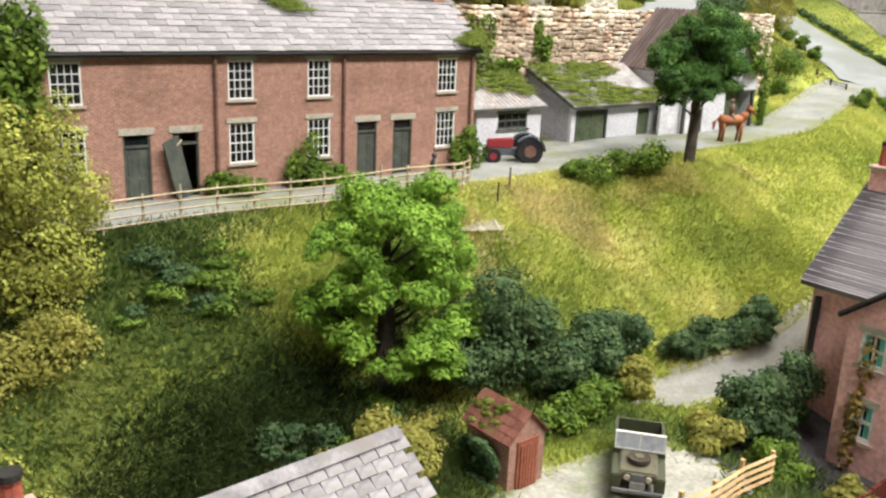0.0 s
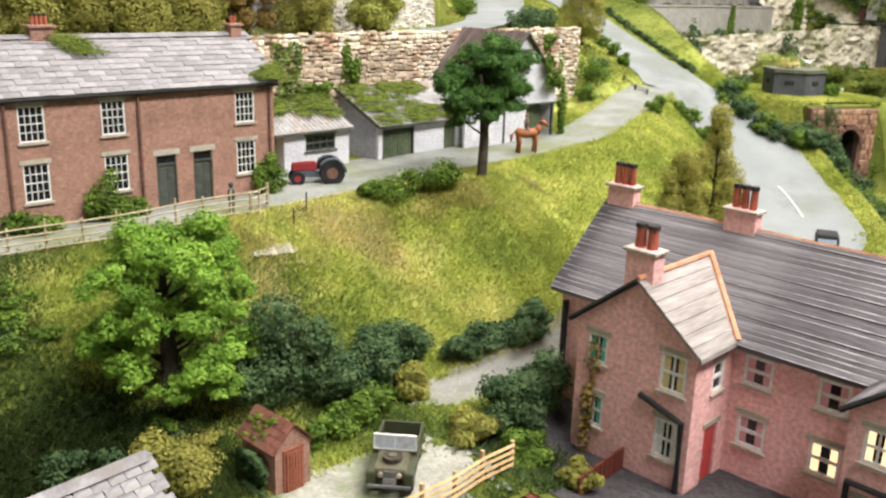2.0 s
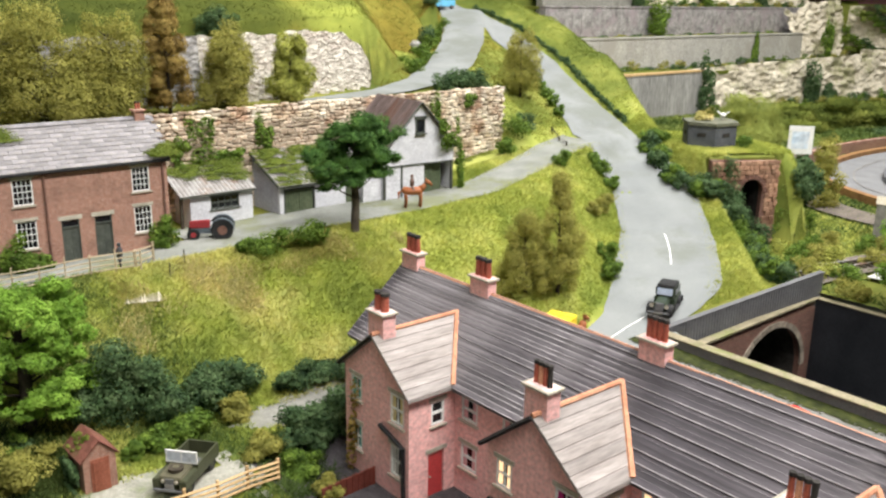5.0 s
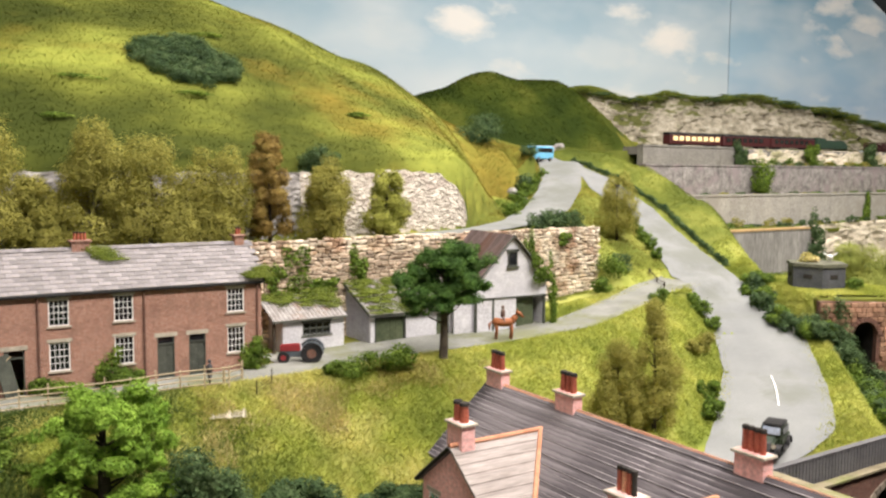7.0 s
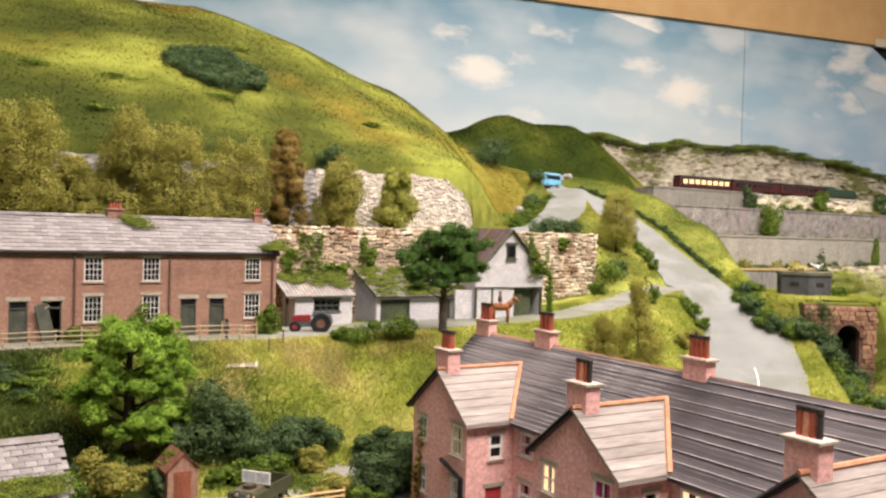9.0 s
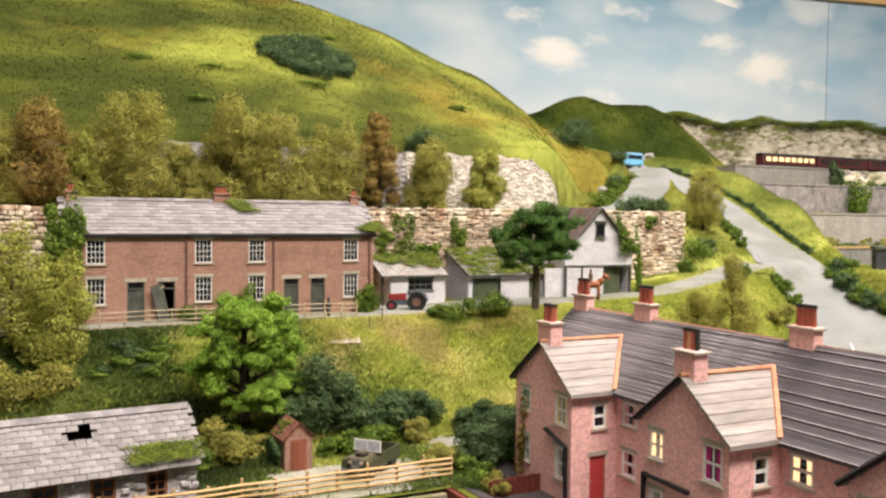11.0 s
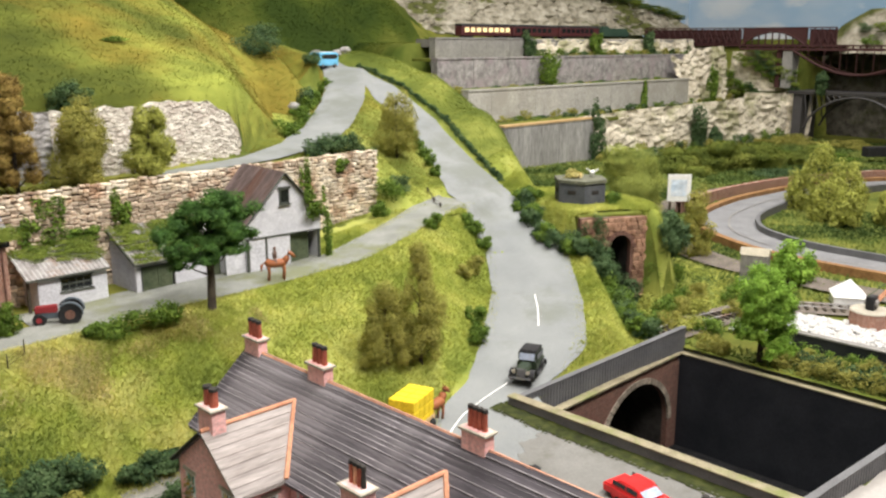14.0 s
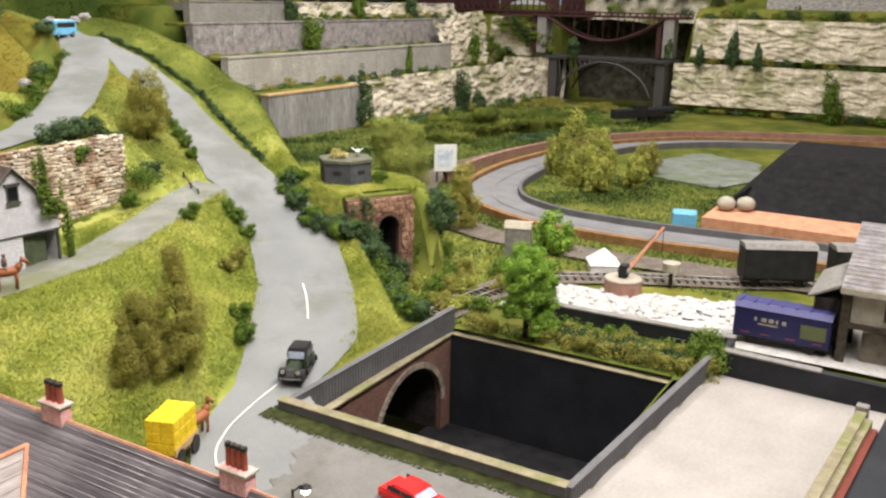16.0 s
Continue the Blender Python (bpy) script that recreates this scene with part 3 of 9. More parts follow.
        if hw == 3.0:
            w = w * np.where(X < 90.5, smooth(0.4, 1.2, Y - wy), 1)
        h = h + (zz - h) * w
    h = np.where((X > 73) & (X < 101) & (Y < 28), np.minimum(h, 10.1 + 3.6 * smooth(21.6, 27.5, Y)), h)
    # yard behind the brick houses
    flat = smooth(54, 55.5, X) * smooth(20, 14, Y)
    h = np.where(flat > 0, h + (10.0 - h) * flat * smooth(74.5, 73.5, X), h)
    return h


def ground_at(x, y):
    return float(land(np.array([x]), np.array([y]))[0])


def board_edge(x):
    """The front edge of the layout's board."""
    return np.interp(x, [-60, 35.6, 35.9], [19.8, 19.8, -45])


xs = np.concatenate([np.arange(-60, 2, 3.0), np.arange(2, 124, 0.62), np.arange(124, 356, 3.0)])
ys = np.concatenate([np.arange(-60, 14, 2.0), np.arange(14, 110, 0.62), np.arange(110, 282, 3.0)])
GX, GY = np.meshgrid(xs, ys)
GZ = land(GX, GY)
idx = np.arange(GX.size).reshape(GX.shape)
quads = np.stack([idx[:-1, :-1], idx[:-1, 1:], idx[1:, 1:], idx[1:, :-1]], -1).reshape(-1, 4)
qx, qy = GX.ravel()[quads].mean(1), GY.ravel()[quads].mean(1)
mouth_u, mouth_d = (qx - 110.2) * 0.906 - (qy - 35.3) * 0.423, (qx - 110.2) * 0.423 + (qy - 35.3) * 0.906
keep = (qy > board_edge(qx)) & ~((np.abs(mouth_u + 0.7) < 2.5) & (mouth_d > -0.2) & (mouth_d < 1.9)) & ~((qx > 73.4) & (qx < 100.2) & (qy > -4.6) & (qy < 21.6))
ground = new("ground", mesh_from("ground", np.stack([GX.ravel(), GY.ravel(), GZ.ravel()], 1), quads[keep], M_EARTH, True))
cx, cy = qx[keep], qy[keep]
cw = lumps(cx, cy, 1.4, 1.2)
slot = np.zeros(len(cx), np.int32)
slot[(cx < 116 + cw) & (cy > cliff_line(cx)) & (cy < 150) & (land(cx, cy) > 31)] = 1
slot[((cx > 55 + cw) & (cx < 104) & (cy > 25) & (cy < 58 + cw)) | ((cx > 92) & (cx < 136 + cw) & (cy > 22) & (cy < 125) & (land(cx, cy) > 13) & (slot == 0))] = 2
slot[(slot == 2) & (cx > 98) & (cy > 60 + cw)] = 5
slot[(cx > 128) & (cx < 224 + 2 * cw) & (cy > 150)] = 3
slot[(cx > 27 + 2 * cw) & (cx <= 55 + cw) & (cy > 33.5 + cw) & (cy < 46.5)] = 4
for m in (M_GRASS_HILL, M_GRASS_MOUND, M_GRASS_FAR, M_GRASS, M_GRASS_BANK):
    ground.data.materials.append(m)
ground.data.polygons.foreach_set("material_index", slot)
tagged(ground, "sculpted green and brown scenic turf over the model landscape", "ground", kind="structure")


def ribbon(name, line, half, material, label, lift=0.06, step=1.0, cross=9, wobble=0.12):
    """A road surface that lies along a line on the land."""
    pts, out = [], []
    for (ax, ay, _), (bx, by, _) in zip(line, line[1:]):
        n = max(2, int(math.hypot(bx - ax, by - ay) / step))
        pts += [(ax + (bx - ax) * k / n, ay + (by - ay) * k / n) for k in range(n)]
    pts.append(line[-1][:2])
    pts = np.array(pts)
    for _ in range(6):
        pts[1:-1] = (pts[:-2] + 2 * pts[1:-1] + pts[2:]) / 4
    tan = np.gradient(pts, axis=0)
    tan /= np.linalg.norm(tan, axis=1)[:, None]
    nor = np.stack([tan[:, 1], -tan[:, 0]], 1)
    hw = half(pts[:, 0], pts[:, 1])
    us = np.linspace(-1, 1, cross)
    edge = 1 + wobble * np.sin(np.arange(len(pts)) * 0.9)[:, None] * 0.08
    P = pts[:, None, :] + nor[:, None, :] * (us[None, :] * hw[:, None] * edge)[..., None]
    Z = land(P[..., 0], P[..., 1]) + lift
    V = np.concatenate([P, Z[..., None]], -1).reshape(-1, 3)
    i = np.arange(len(pts) * cross).reshape(len(pts), cross)
    f = np.stack([i[:-1, :-1], i[1:, :-1], i[1:, 1:], i[:-1, 1:]], -1).reshape(-1, 4)
    ob = new(name, mesh_from(name, V, f[:, ::-1], material, True))
    return tagged(ob, label, "road", kind="structure")


ribbon("road", ROAD_MAIN[:-1] + [(118.6, 109.5, 38.3)], lambda x, y: np.interp(y, [-30, 12, 20, 25, 29, 36, 50, 62, 75, 95, 125], [9.75, 9.3, 5.6, 3.2, 5.4, 5.0, 5.0, 3.4, 2.6, 3.6, 3.4]), M_ROAD, "worn grey model road climbing the hillside", lift=0.17, step=0.6, cross=17)
ribbon("road_ledge", ROAD_LEDGE, lambda x, y: np.interp(x, [62, 76, 90, 120], [1.6, 2.4, 3.4, 3.4]), M_ROAD, "grey side road along the top of the stone wall", lift=0.2, step=0.6, cross=11)
ribbon("lane", LANE[:-1] + [(100.0, 54.6, 21.4)], lambda x, y: np.interp(x, [0, 60, 80, 104], [2.4, 2.2, 2.6, 3.0]), M_TRACKDIRT, "pale dirt lane in front of the cottages", lift=0.14, step=0.6, cross=11)


def sheet(name, x0, x1, y0, y1, material, label, lift=0.07, step=0.6, shape=None, category="ground"):
    """A patch that lies on the land; shape tells which places belong to it."""
    X, Y = np.meshgrid(np.arange(x0, x1 + step, step), np.arange(y0, y1 + step, step))
    i = np.arange(X.size).reshape(X.shape)
    f = np.stack([i[:-1, :-1], i[:-1, 1:], i[1:, 1:], i[1:, :-1]], -1).reshape(-1, 4)
    if shape:
        f = f[shape(X.ravel()[f].mean(1), Y.ravel()[f].mean(1))]
    ob = new(name, mesh_from(name, np.stack([X.ravel(), Y.ravel(), land(X, Y).ravel() + lift], 1), f, material, True))
    return tagged(ob, label, category, kind="structure")


sheet("yard", 16, 37, 19, 32, M_GRAVEL, "pale crushed-stone yard in front of the privy", shape=lambda x, y: (y > board_edge(x) + 0.3) & (np.hypot((x - 29.5) / 6.5, (y - 23.8) / 4.0) + 0.12 * np.sin(x * 2.1) + 0.1 * np.sin(y * 3) < 1), step=0.4)
sheet("shed_yard", 43.2, 74, 48.2, 54, M_TRACKDIRT, "worn dirt apron before the sheds", lift=0.11, shape=lambda x, y: y < 53.5 + 0.1 * np.sin(x))
sheet("path", 37, 56, 26.5, 33, grainy("pale_path", (0.20, 0.195, 0.175), (0.29, 0.28, 0.25), 30, 600, 0.9, stain=(0.17, 0.17, 0.13)), "pale worn path stub between hedges", lift=0.12, step=0.3, shape=lambda x, y: np.abs(y - 29.6 + 0.05 * (x - 38)) < np.interp(x, [37.5, 39, 44, 56], [0.2, 1.5, 1.9, 2.2]) + 0.12 * np.sin(x * 3))
sheet("courtyard", 36.0, 46, -40, 24.5, brickwork("courtyard_setts", ((0.085, 0.078, 0.085), (0.055, 0.05, 0.055)), (0.025, 0.023, 0.024), 0.0042, 0.0024, (0.05, 0.05, 0.035), 0.4, flat=True), "dark sett paving of the back yards", lift=0.06, step=1.0)
sheet("goods_yard", 73.0, 108, -40, -4.0, grainy("pale_concrete", (0.30, 0.28, 0.255), (0.40, 0.375, 0.35), 12, 300, 0.9, grain=0.3), "pale concrete yard beside the cutting", lift=0.1, step=0.5, shape=lambda x, y: y < -4.5 - 0.087 * (x - 73.6))

# Parapet's cast shadow, with some moss, is painted as a dark strip.
M_MOSS_SHADOW = foliage("foot_moss", (0.02, 0.026, 0.008), (0.045, 0.055, 0.014), (0.08, 0.09, 0.025), 120.0, 0.3)
sheet("apron", 56, 72.4, -40, 20, grainy("apron_dirt", (0.17, 0.167, 0.155), (0.225, 0.22, 0.205), 22, 700, 0.92, 0.2, 0.0003, stain=(0.125, 0.12, 0.10), grain=0.5), "worn brownish tarmac apron behind the houses", lift=0.21, step=0.2, shape=lambda x, y: y < 15.0 + 0.35 * (x - 66) + 0.4 * np.sin(x * 1.3) + 0.25 * np.sin(x * 2.9 + y) + 0.2 * np.sin(x * 5.3 - y * 2.1))
sheet("verge_strip", 70.6, 73.4, -5, 22.4, M_MOSS_SHADOW, "dark mossy strip with the cutting parapet's shadow painted in", lift=0.27, step=0.2, shape=lambda x, y: x > 71.6 + 0.02 * (10 - y) + 0.06 * np.sin(y * 1.7) + 0.35 * np.sin(x * 9.1 + y * 5.3) * np.sin(y * 7.7 - x * 4.1))

# ---- room: backdrop, pelmet, walls and ceiling ----


def sky_material(name, low, middle, high):
    m, t, b = shader(name, 0.9, 0, 0.1)
    c = coords(t)
    mp = t.nodes.new("ShaderNodeMapping")
    mp.inputs["Scale"].default_value = (1.0, 1.0, 2.1)
    t.links.new(c, mp.inputs[0])
    sep = t.nodes.new("ShaderNodeSeparateXYZ")
    t.links.new(c, sep.inputs[0])
    height = t.nodes.new("ShaderNodeMapRange")
    height.inputs["From Min"].default_value, height.inputs["From Max"].default_value = 0.45, 1.3
    t.links.new(sep.outputs[2], height.inputs[0])
    blue = ramp(t, height.outputs[0], ((0.1, low), (0.45, middle), (0.85, high)))
    n = node(t, "ShaderNodeTexNoise", Scale=6.5, Detail=6.0, Roughness=0.6)
    haze = node(t, "ShaderNodeTexNoise", Scale=2.2, Detail=3.0, Roughness=0.5)
    cell = node(t, "ShaderNodeTexVoronoi", Scale=2.7, Randomness=0.85)
    for k in (n, haze, cell):
        t.links.new(mp.outputs[0], k.inputs["Vector"])
    edge = t.nodes.new("ShaderNodeMath")
    edge.operation, edge.inputs[1].default_value = "MULTIPLY_ADD", 0.62
    t.links.new(n.outputs[0], edge.inputs[0])
    t.links.new(cell.outputs["Distance"], edge.inputs[2])
    puff = ramp(t, edge.outputs[0], ((0.52, (1, 1, 1)), (0.62, (0.75, 0.75, 0.75)), (0.76, (0, 0, 0))))
    kept = ramp(t, cell.outputs["Color"], ((0.25, (0.25, 0.25, 0.25)), (0.45, (0.95, 0.95, 0.95))))
    puff = blend(t, "MULTIPLY", 1.0, puff, kept)
    col = blend(t, "MIX", ramp(t, haze.outputs[0], ((0.42, (0, 0, 0)), (0.70, (0.6, 0.6, 0.6)))), blue, (0.70, 0.75, 0.77))
    col = blend(t, "MIX", puff, col, (0.82, 0.81, 0.78))
    t.links.new(col, b.inputs["Base Color"])
    return m


M_SKY = sky_material("painted_sky", (0.64, 0.72, 0.76), (0.44, 0.58, 0.67), (0.19, 0.34, 0.46))
M_SKY_DEEP = sky_material("painted_sky_deep", (0.34, 0.50, 0.66), (0.36, 0.53, 0.66), (0.19, 0.34, 0.46))
solid("backdrop", boxed(-320, -32, 0, 1.5, 0, 121), M_SKY, 358, 232, 0, -10, "painted blue sky backdrop board with white clouds", "backdrop", kind="structure")
solid("backdrop_panel", prism(bmesh.new(), [(-31.6, 0), (92, 0), (92, 88), (41, 120.4), (-31.6, 120.4)], "y", 0, 1.5), M_SKY_DEEP, 358, 232, 0, -10, "painted blue sky backdrop board beyond the seam", "backdrop", kind="structure")
solid("pelmet", boxed(-420, 110, -2, 0.0, 120.5, 160), M_HARDBOARD, 358, 231.5, 0, -10, "plain hardboard pelmet above the painted sky", "trim", kind="structure")
solid("backdrop_east", boxed(0, 1.5, -160, 222, 0, 121), M_SKY_DEEP, 436, 0, 0, 0, "painted blue sky backdrop board at the end of the room", "backdrop", kind="structure")
solid("pelmet_east", boxed(-2, 0, -160, 215, 120.5, 160), M_HARDBOARD, 436, 0, 0, 0, "plain hardboard pelmet above the painted sky", "trim", kind="structure")
# Dark panel added for the unlit room beyond the backdrop; no cloth hangs there.
solid("dark_curtain", boxed(30, 112, 2.2, 3.0, 40, 120.4), plain("dark_cloth", (0.02, 0.024, 0.027), 0.9), 358, 232, 0, -10, "added dark panel for the dim room past the backdrop end", "curtain", kind="structure")
solid("pelmet_strip", boxed(41, 110, -2.5, -2.04, 119.6, 123.2, 0.1), M_PALEWOOD, 358, 231.5, 0, -10, "pale wooden strip along the foot of the pelmet", "trim", kind="structure")
M_ROOMWALL = grainy("room_wall", (0.36, 0.35, 0.33), (0.44, 0.43, 0.40), 5, 200, 0.9)
solid("wall_west", boxed(-130, -125, -250, 330, -80, 215), M_ROOMWALL, label="plain painted room wall", category="wall", kind="structure")
solid("wall_south", boxed(-130, 470, -255, -250, -80, 215), M_ROOMWALL, label="plain painted room wall", category="wall", kind="structure")
solid("wall_east", boxed(470, 475, -250, 330, -80, 215), M_ROOMWALL, label="plain painted room wall", category="wall", kind="structure")
solid("wall_north", boxed(-130, 470, 330, 335, -80, 215), M_ROOMWALL, label="plain painted room wall", category="wall", kind="structure")
solid("ceiling", boxed(-130, 470, -255, 335, 215, 220), M_WHITE, label="plain white ceiling", category="ceiling", kind="structure")
solid("floor", boxed(-130, 470, -255, 335, -85, -80), grainy("floor_carpet", (0.10, 0.09, 0.085), (0.15, 0.14, 0.13), 10, 300, 0.95), label="dark carpeted room floor", category="floor", kind="structure")

# ---- brick terrace of cottages ----


def sash_window(parent, u0, u1, z0, z1, at, axis, cols, rows, glass, sill=True, trim=M_STONE_TRIM, frame_mat=M_WHITE, bar=0.085, frame_w=0.13, glow=None, sash=True):
    """A window in a hole of the wall axis = at that faces minus: frame, bars, pane, lintel and sill as parts."""
    def b(ua, ub, da, db, za, zb):
        return boxed(at + da, at + db, ua, ub, za, zb) if axis == "x" else boxed(ua, ub, at + da, at + db, za, zb)
    fr = bmesh.new()
    def add(ua, ub, da, db, za, zb):
        if axis == "x":
            box(fr, at + da, at + db, ua, ub, za, zb)
        else:
            box(fr, ua, ub, at + da, at + db, za, zb)
    w = frame_w
    add(u0, u0 + w, 0.03, 0.16, z0, z1)
    add(u1 - w, u1, 0.03, 0.16, z0, z1)
    add(u0 + w, u1 - w, 0.03, 0.16, z0, z0 + w)
    add(u0 + w, u1 - w, 0.03, 0.16, z1 - w, z1)
    win = part("window", b(u0 + 0.02, u1 - 0.02, 0.13, 0.15, z0 + 0.02, z1 - 0.02), glass, parent)
    part("window_frame", fr, frame_mat, win)
    bars = []
    for k in range(1, cols):
        u = u0 + w + (u1 - u0 - 2 * w) * k / cols
        bars.append((*((at + 0.06, at + 0.13, u - bar / 2, u + bar / 2) if axis == "x" else (u - bar / 2, u + bar / 2, at + 0.06, at + 0.13)), z0 + w, z1 - w))
    for k in range(1, rows):
        z = z0 + w + (z1 - z0 - 2 * w) * k / rows
        thick = bar * (1.5 if sash and k * 2 == rows else 1.0)
        bars.append((*((at + 0.055, at + 0.125, u0 + w, u1 - w) if axis == "x" else (u0 + w, u1 - w, at + 0.055, at + 0.125)), z - thick / 2, z + thick / 2))
    for q in bars:
        part("glazing_bar", boxed(*q), frame_mat, win)
    if glow:
        cw = (u1 - u0 - 2 * w) * 0.3
        for ua in (u0 + w, u1 - w - cw):
            part("curtain", b(ua, ua + cw, 0.1, 0.127, z0 + w, z1 - w), glow, win)
    part("lintel", b(u0 - 0.16, u1 + 0.16, -0.05, 0.1, z1 + 0.01, z1 + 0.27), trim, parent)
    if sill:
        part("sill", b(u0 - 0.14, u1 + 0.14, -0.14, 0.1, z0 - 0.13, z0 - 0.01), trim, parent)
    return win


def chimney(parent, x, y, z0, z1, wx, wy, brick, pots, pot_h, along="x", pot_mat=M_POT, cap=0.14, sooty=True):
    st = part("chimney", boxed(x - wx / 2, x + wx / 2, y - wy / 2, y + wy / 2, z0, z1, bevel=0.02), brick, parent)
    part("chimney_cap", boxed(x - wx / 2 - cap, x + wx / 2 + cap, y - wy / 2 - cap, y + wy / 2 + cap, z1 - 0.16, z1 - 0.02, bevel=0.02), brick if brick is M_BRICK_OLD else M_STONE_TRIM, st)
    span = (wx if along == "x" else wy) - 0.4
    r = min(0.3, span / pots / 2.1)
    for k in range(pots):
        o = (k - (pots - 1) / 2) * span / max(1, pots - 0.2)
        px, py = (x + o, y) if along == "x" else (x, y + o)
        pm = pot_mat[k % len(pot_mat)] if isinstance(pot_mat, list) else pot_mat
        pot = part("chimney_pot", tube(bmesh.new(), [(px, py, z1), (px, py, z1 + pot_h * 0.8), (px, py, z1 + pot_h * 0.82), (px, py, z1 + pot_h)], [r, r * 0.86, r * 1.02, r * 0.98], 10), pm, st, smooth=False)
        if sooty:
            part("pot_mouth", tube(bmesh.new(), [(px, py, z1 + pot_h * 0.86), (px, py, z1 + pot_h + 0.03)], [r * 1.06, r * 1.02], 10), M_SOOT_SHADE, pot)
    return st


def slates(parent, x0, x1, at, mesh_w, course, rows, first, up, tilt, mesh, along="x", offset=0.5, skip=None, seed=1):
    """Lapped slates as objects on one mesh: rows climb from first = (cross, z) by up = (dc, dz)."""
    rnd = random.Random(seed)
    made = 0
    for r in range(rows):
        c, z = first[0] + up[0] * r, first[1] + up[1] * r
        shift = offset * mesh_w * (r % 2)
        n = int((x1 - x0) / mesh_w + 0.999)
        for k in range(n):
            u = x0 + (k + 0.5) * mesh_w - shift * 0.98 + (mesh_w * 0.25)
            if u + mesh_w * 0.45 > x1 + 0.3 or u - mesh_w * 0.5 < x0 - 0.3 or (skip and skip(u, r)):
                continue
            j = rnd.uniform(-0.012, 0.03)
            if along == "x":
                place("slate", mesh, parent, u, c, z + j, tilt + rnd.uniform(-0.8, 0.8), 0, rnd.uniform(-0.9, 0.9))
            else:
                place("slate", mesh, parent, c, u, z + j, 0, tilt + rnd.uniform(-0.8, 0.8), rnd.uniform(-0.9, 0.9))
            made += 1
    return made


TX0, TX1, TY, TZ, TE = 14.0, 41.7, 49.0, 17.9, 25.7
terrace = thing("cottage_terrace", (TX0 + TX1) / 2, TY, TZ, 0, "derelict red-brick cottage terrace with grey slate roof", "house")
ox, oz = (TX0 + TX1) / 2, TZ
wins_x = [15.55, 24.6, 29.42, 38.65]
doors_x = [18.85, 21.45, 32.75, 35.35]
holes = []
for wx in wins_x:
    holes += [(wx - ox, wx + 1.5 - ox, 19.62 - oz, 21.86 - oz), (wx - ox, wx + 1.5 - ox, 23.12 - oz, 25.2 - oz)]
for dx in doors_x:
    holes.append((dx - ox, dx + 1.42 - ox, -0.2, 21.5 - oz))
bm = wall_with_holes(bmesh.new(), "y", 0, 0.35, TX0 - ox, TX1 - ox, -0.8, TE - oz, holes)
part("front_wall", bm, M_BRICK_OLD, terrace)
for sx in (TX0, TX1 - 0.35):
    bm = prism(bmesh.new(), [(0.352, -0.8), (7.1, -0.8), (7.1, TE - oz), (3.7, TE - oz + 2.9), (0.352, TE - oz + 0.1)], "x", sx - ox, sx + 0.35 - ox)
    part("gable_wall", bm, M_BRICK_OLD, terrace)
part("back_wall", boxed(TX0 + 0.36 - ox, TX1 - 0.36 - ox, 6.75, 7.1, -0.8, TE - oz), M_BRICK_OLD, terrace)
# The unlit rooms are put into this floor's near-black colour.
part("inner_floor", boxed(TX0 + 0.36 - ox, TX1 - 0.36 - ox, 0.4, 6.7, 3.6, 3.7), M_SOOT_SHADE, terrace)
for k, wx in enumerate(wins_x):
    for z0, z1 in ((19.62, 21.86), (23.12, 25.2)):
        sash_window(terrace, wx - ox, wx + 1.5 - ox, z0 - oz, z1 - oz, 0, "y", 4, 4, M_GLASS, bar=0.036, frame_w=0.085)
for k, dx in enumerate(doors_x):
    a, b_ = dx - ox, dx + 1.42 - ox
    part("lintel", boxed(a - 0.22, b_ + 0.22, -0.05, 0.12, 21.52 - oz, 21.86 - oz), M_STONE_TRIM, terrace)
    part("doorstep", boxed(a - 0.05, b_ + 0.05, -0.45, 0.0, -0.3, 0.12, bevel=0.03), M_STONE_TRIM, terrace)
    fr = box(box(box(bmesh.new(), a, a + 0.1, 0.05, 0.25, 0, 3.6), b_ - 0.1, b_, 0.05, 0.25, 0, 3.6), a + 0.1, b_ - 0.1, 0.05, 0.25, 2.95, 3.07)
    part("door_frame", fr, M_DOOR_DARK, terrace)
    if k != 1:
        door = part("door", boxed(a + 0.1, b_ - 0.1, 0.14, 0.24, 0.02, 2.95), M_DOOR_DARK, terrace, "dark green panelled front door")
        for pu in (a + 0.22, (a + b_) / 2 + 0.07):
            for pz0, pz1 in ((0.3, 1.3), (1.55, 2.75)):
                part("door_panel", boxed(pu, pu + 0.38, 0.11, 0.142, pz0, pz1, bevel=0.02), M_DOOR_DARK, door)
        part("fanlight", boxed(a + 0.1, b_ - 0.1, 0.16, 0.18, 3.07, 3.6), M_GLASS, terrace)
    else:
        leaf = bmesh.new()
        box(leaf, -0.62, 0.62, -0.04, 0.04, 0, 3.3)
        bmesh.ops.rotate(leaf, verts=leaf.verts, cent=(0, 0, 0), matrix=Euler((radians(-4), radians(-13), radians(30))).to_matrix())
        bmesh.ops.translate(leaf, verts=leaf.verts, vec=(a + 0.5, -0.15, 0.15))
        part("door", leaf, M_DOOR_DARK, terrace, "broken door leaning across its opening")
        plank = tube(bmesh.new(), [(a - 0.55, -0.18, 2.3), (a + 0.45, -0.12, 3.25)], 0.06, 4)
        part("plank", plank, M_FENCE, terrace)
for px in (23.85, 31.75, 41.3):
    part("drainpipe", tube(bmesh.new(), [(px - ox, -0.12, 0), (px - ox, -0.12, TE - oz - 0.2)], 0.1, 8), M_BRICK_DARK, terrace)
part("gutter", tube(bmesh.new(), [(TX0 - ox - 0.2, -0.28, TE - oz - 0.12), (TX1 - ox + 0.2, -0.28, TE - oz - 0.12)], 0.13, 8), M_BLACK, terrace)
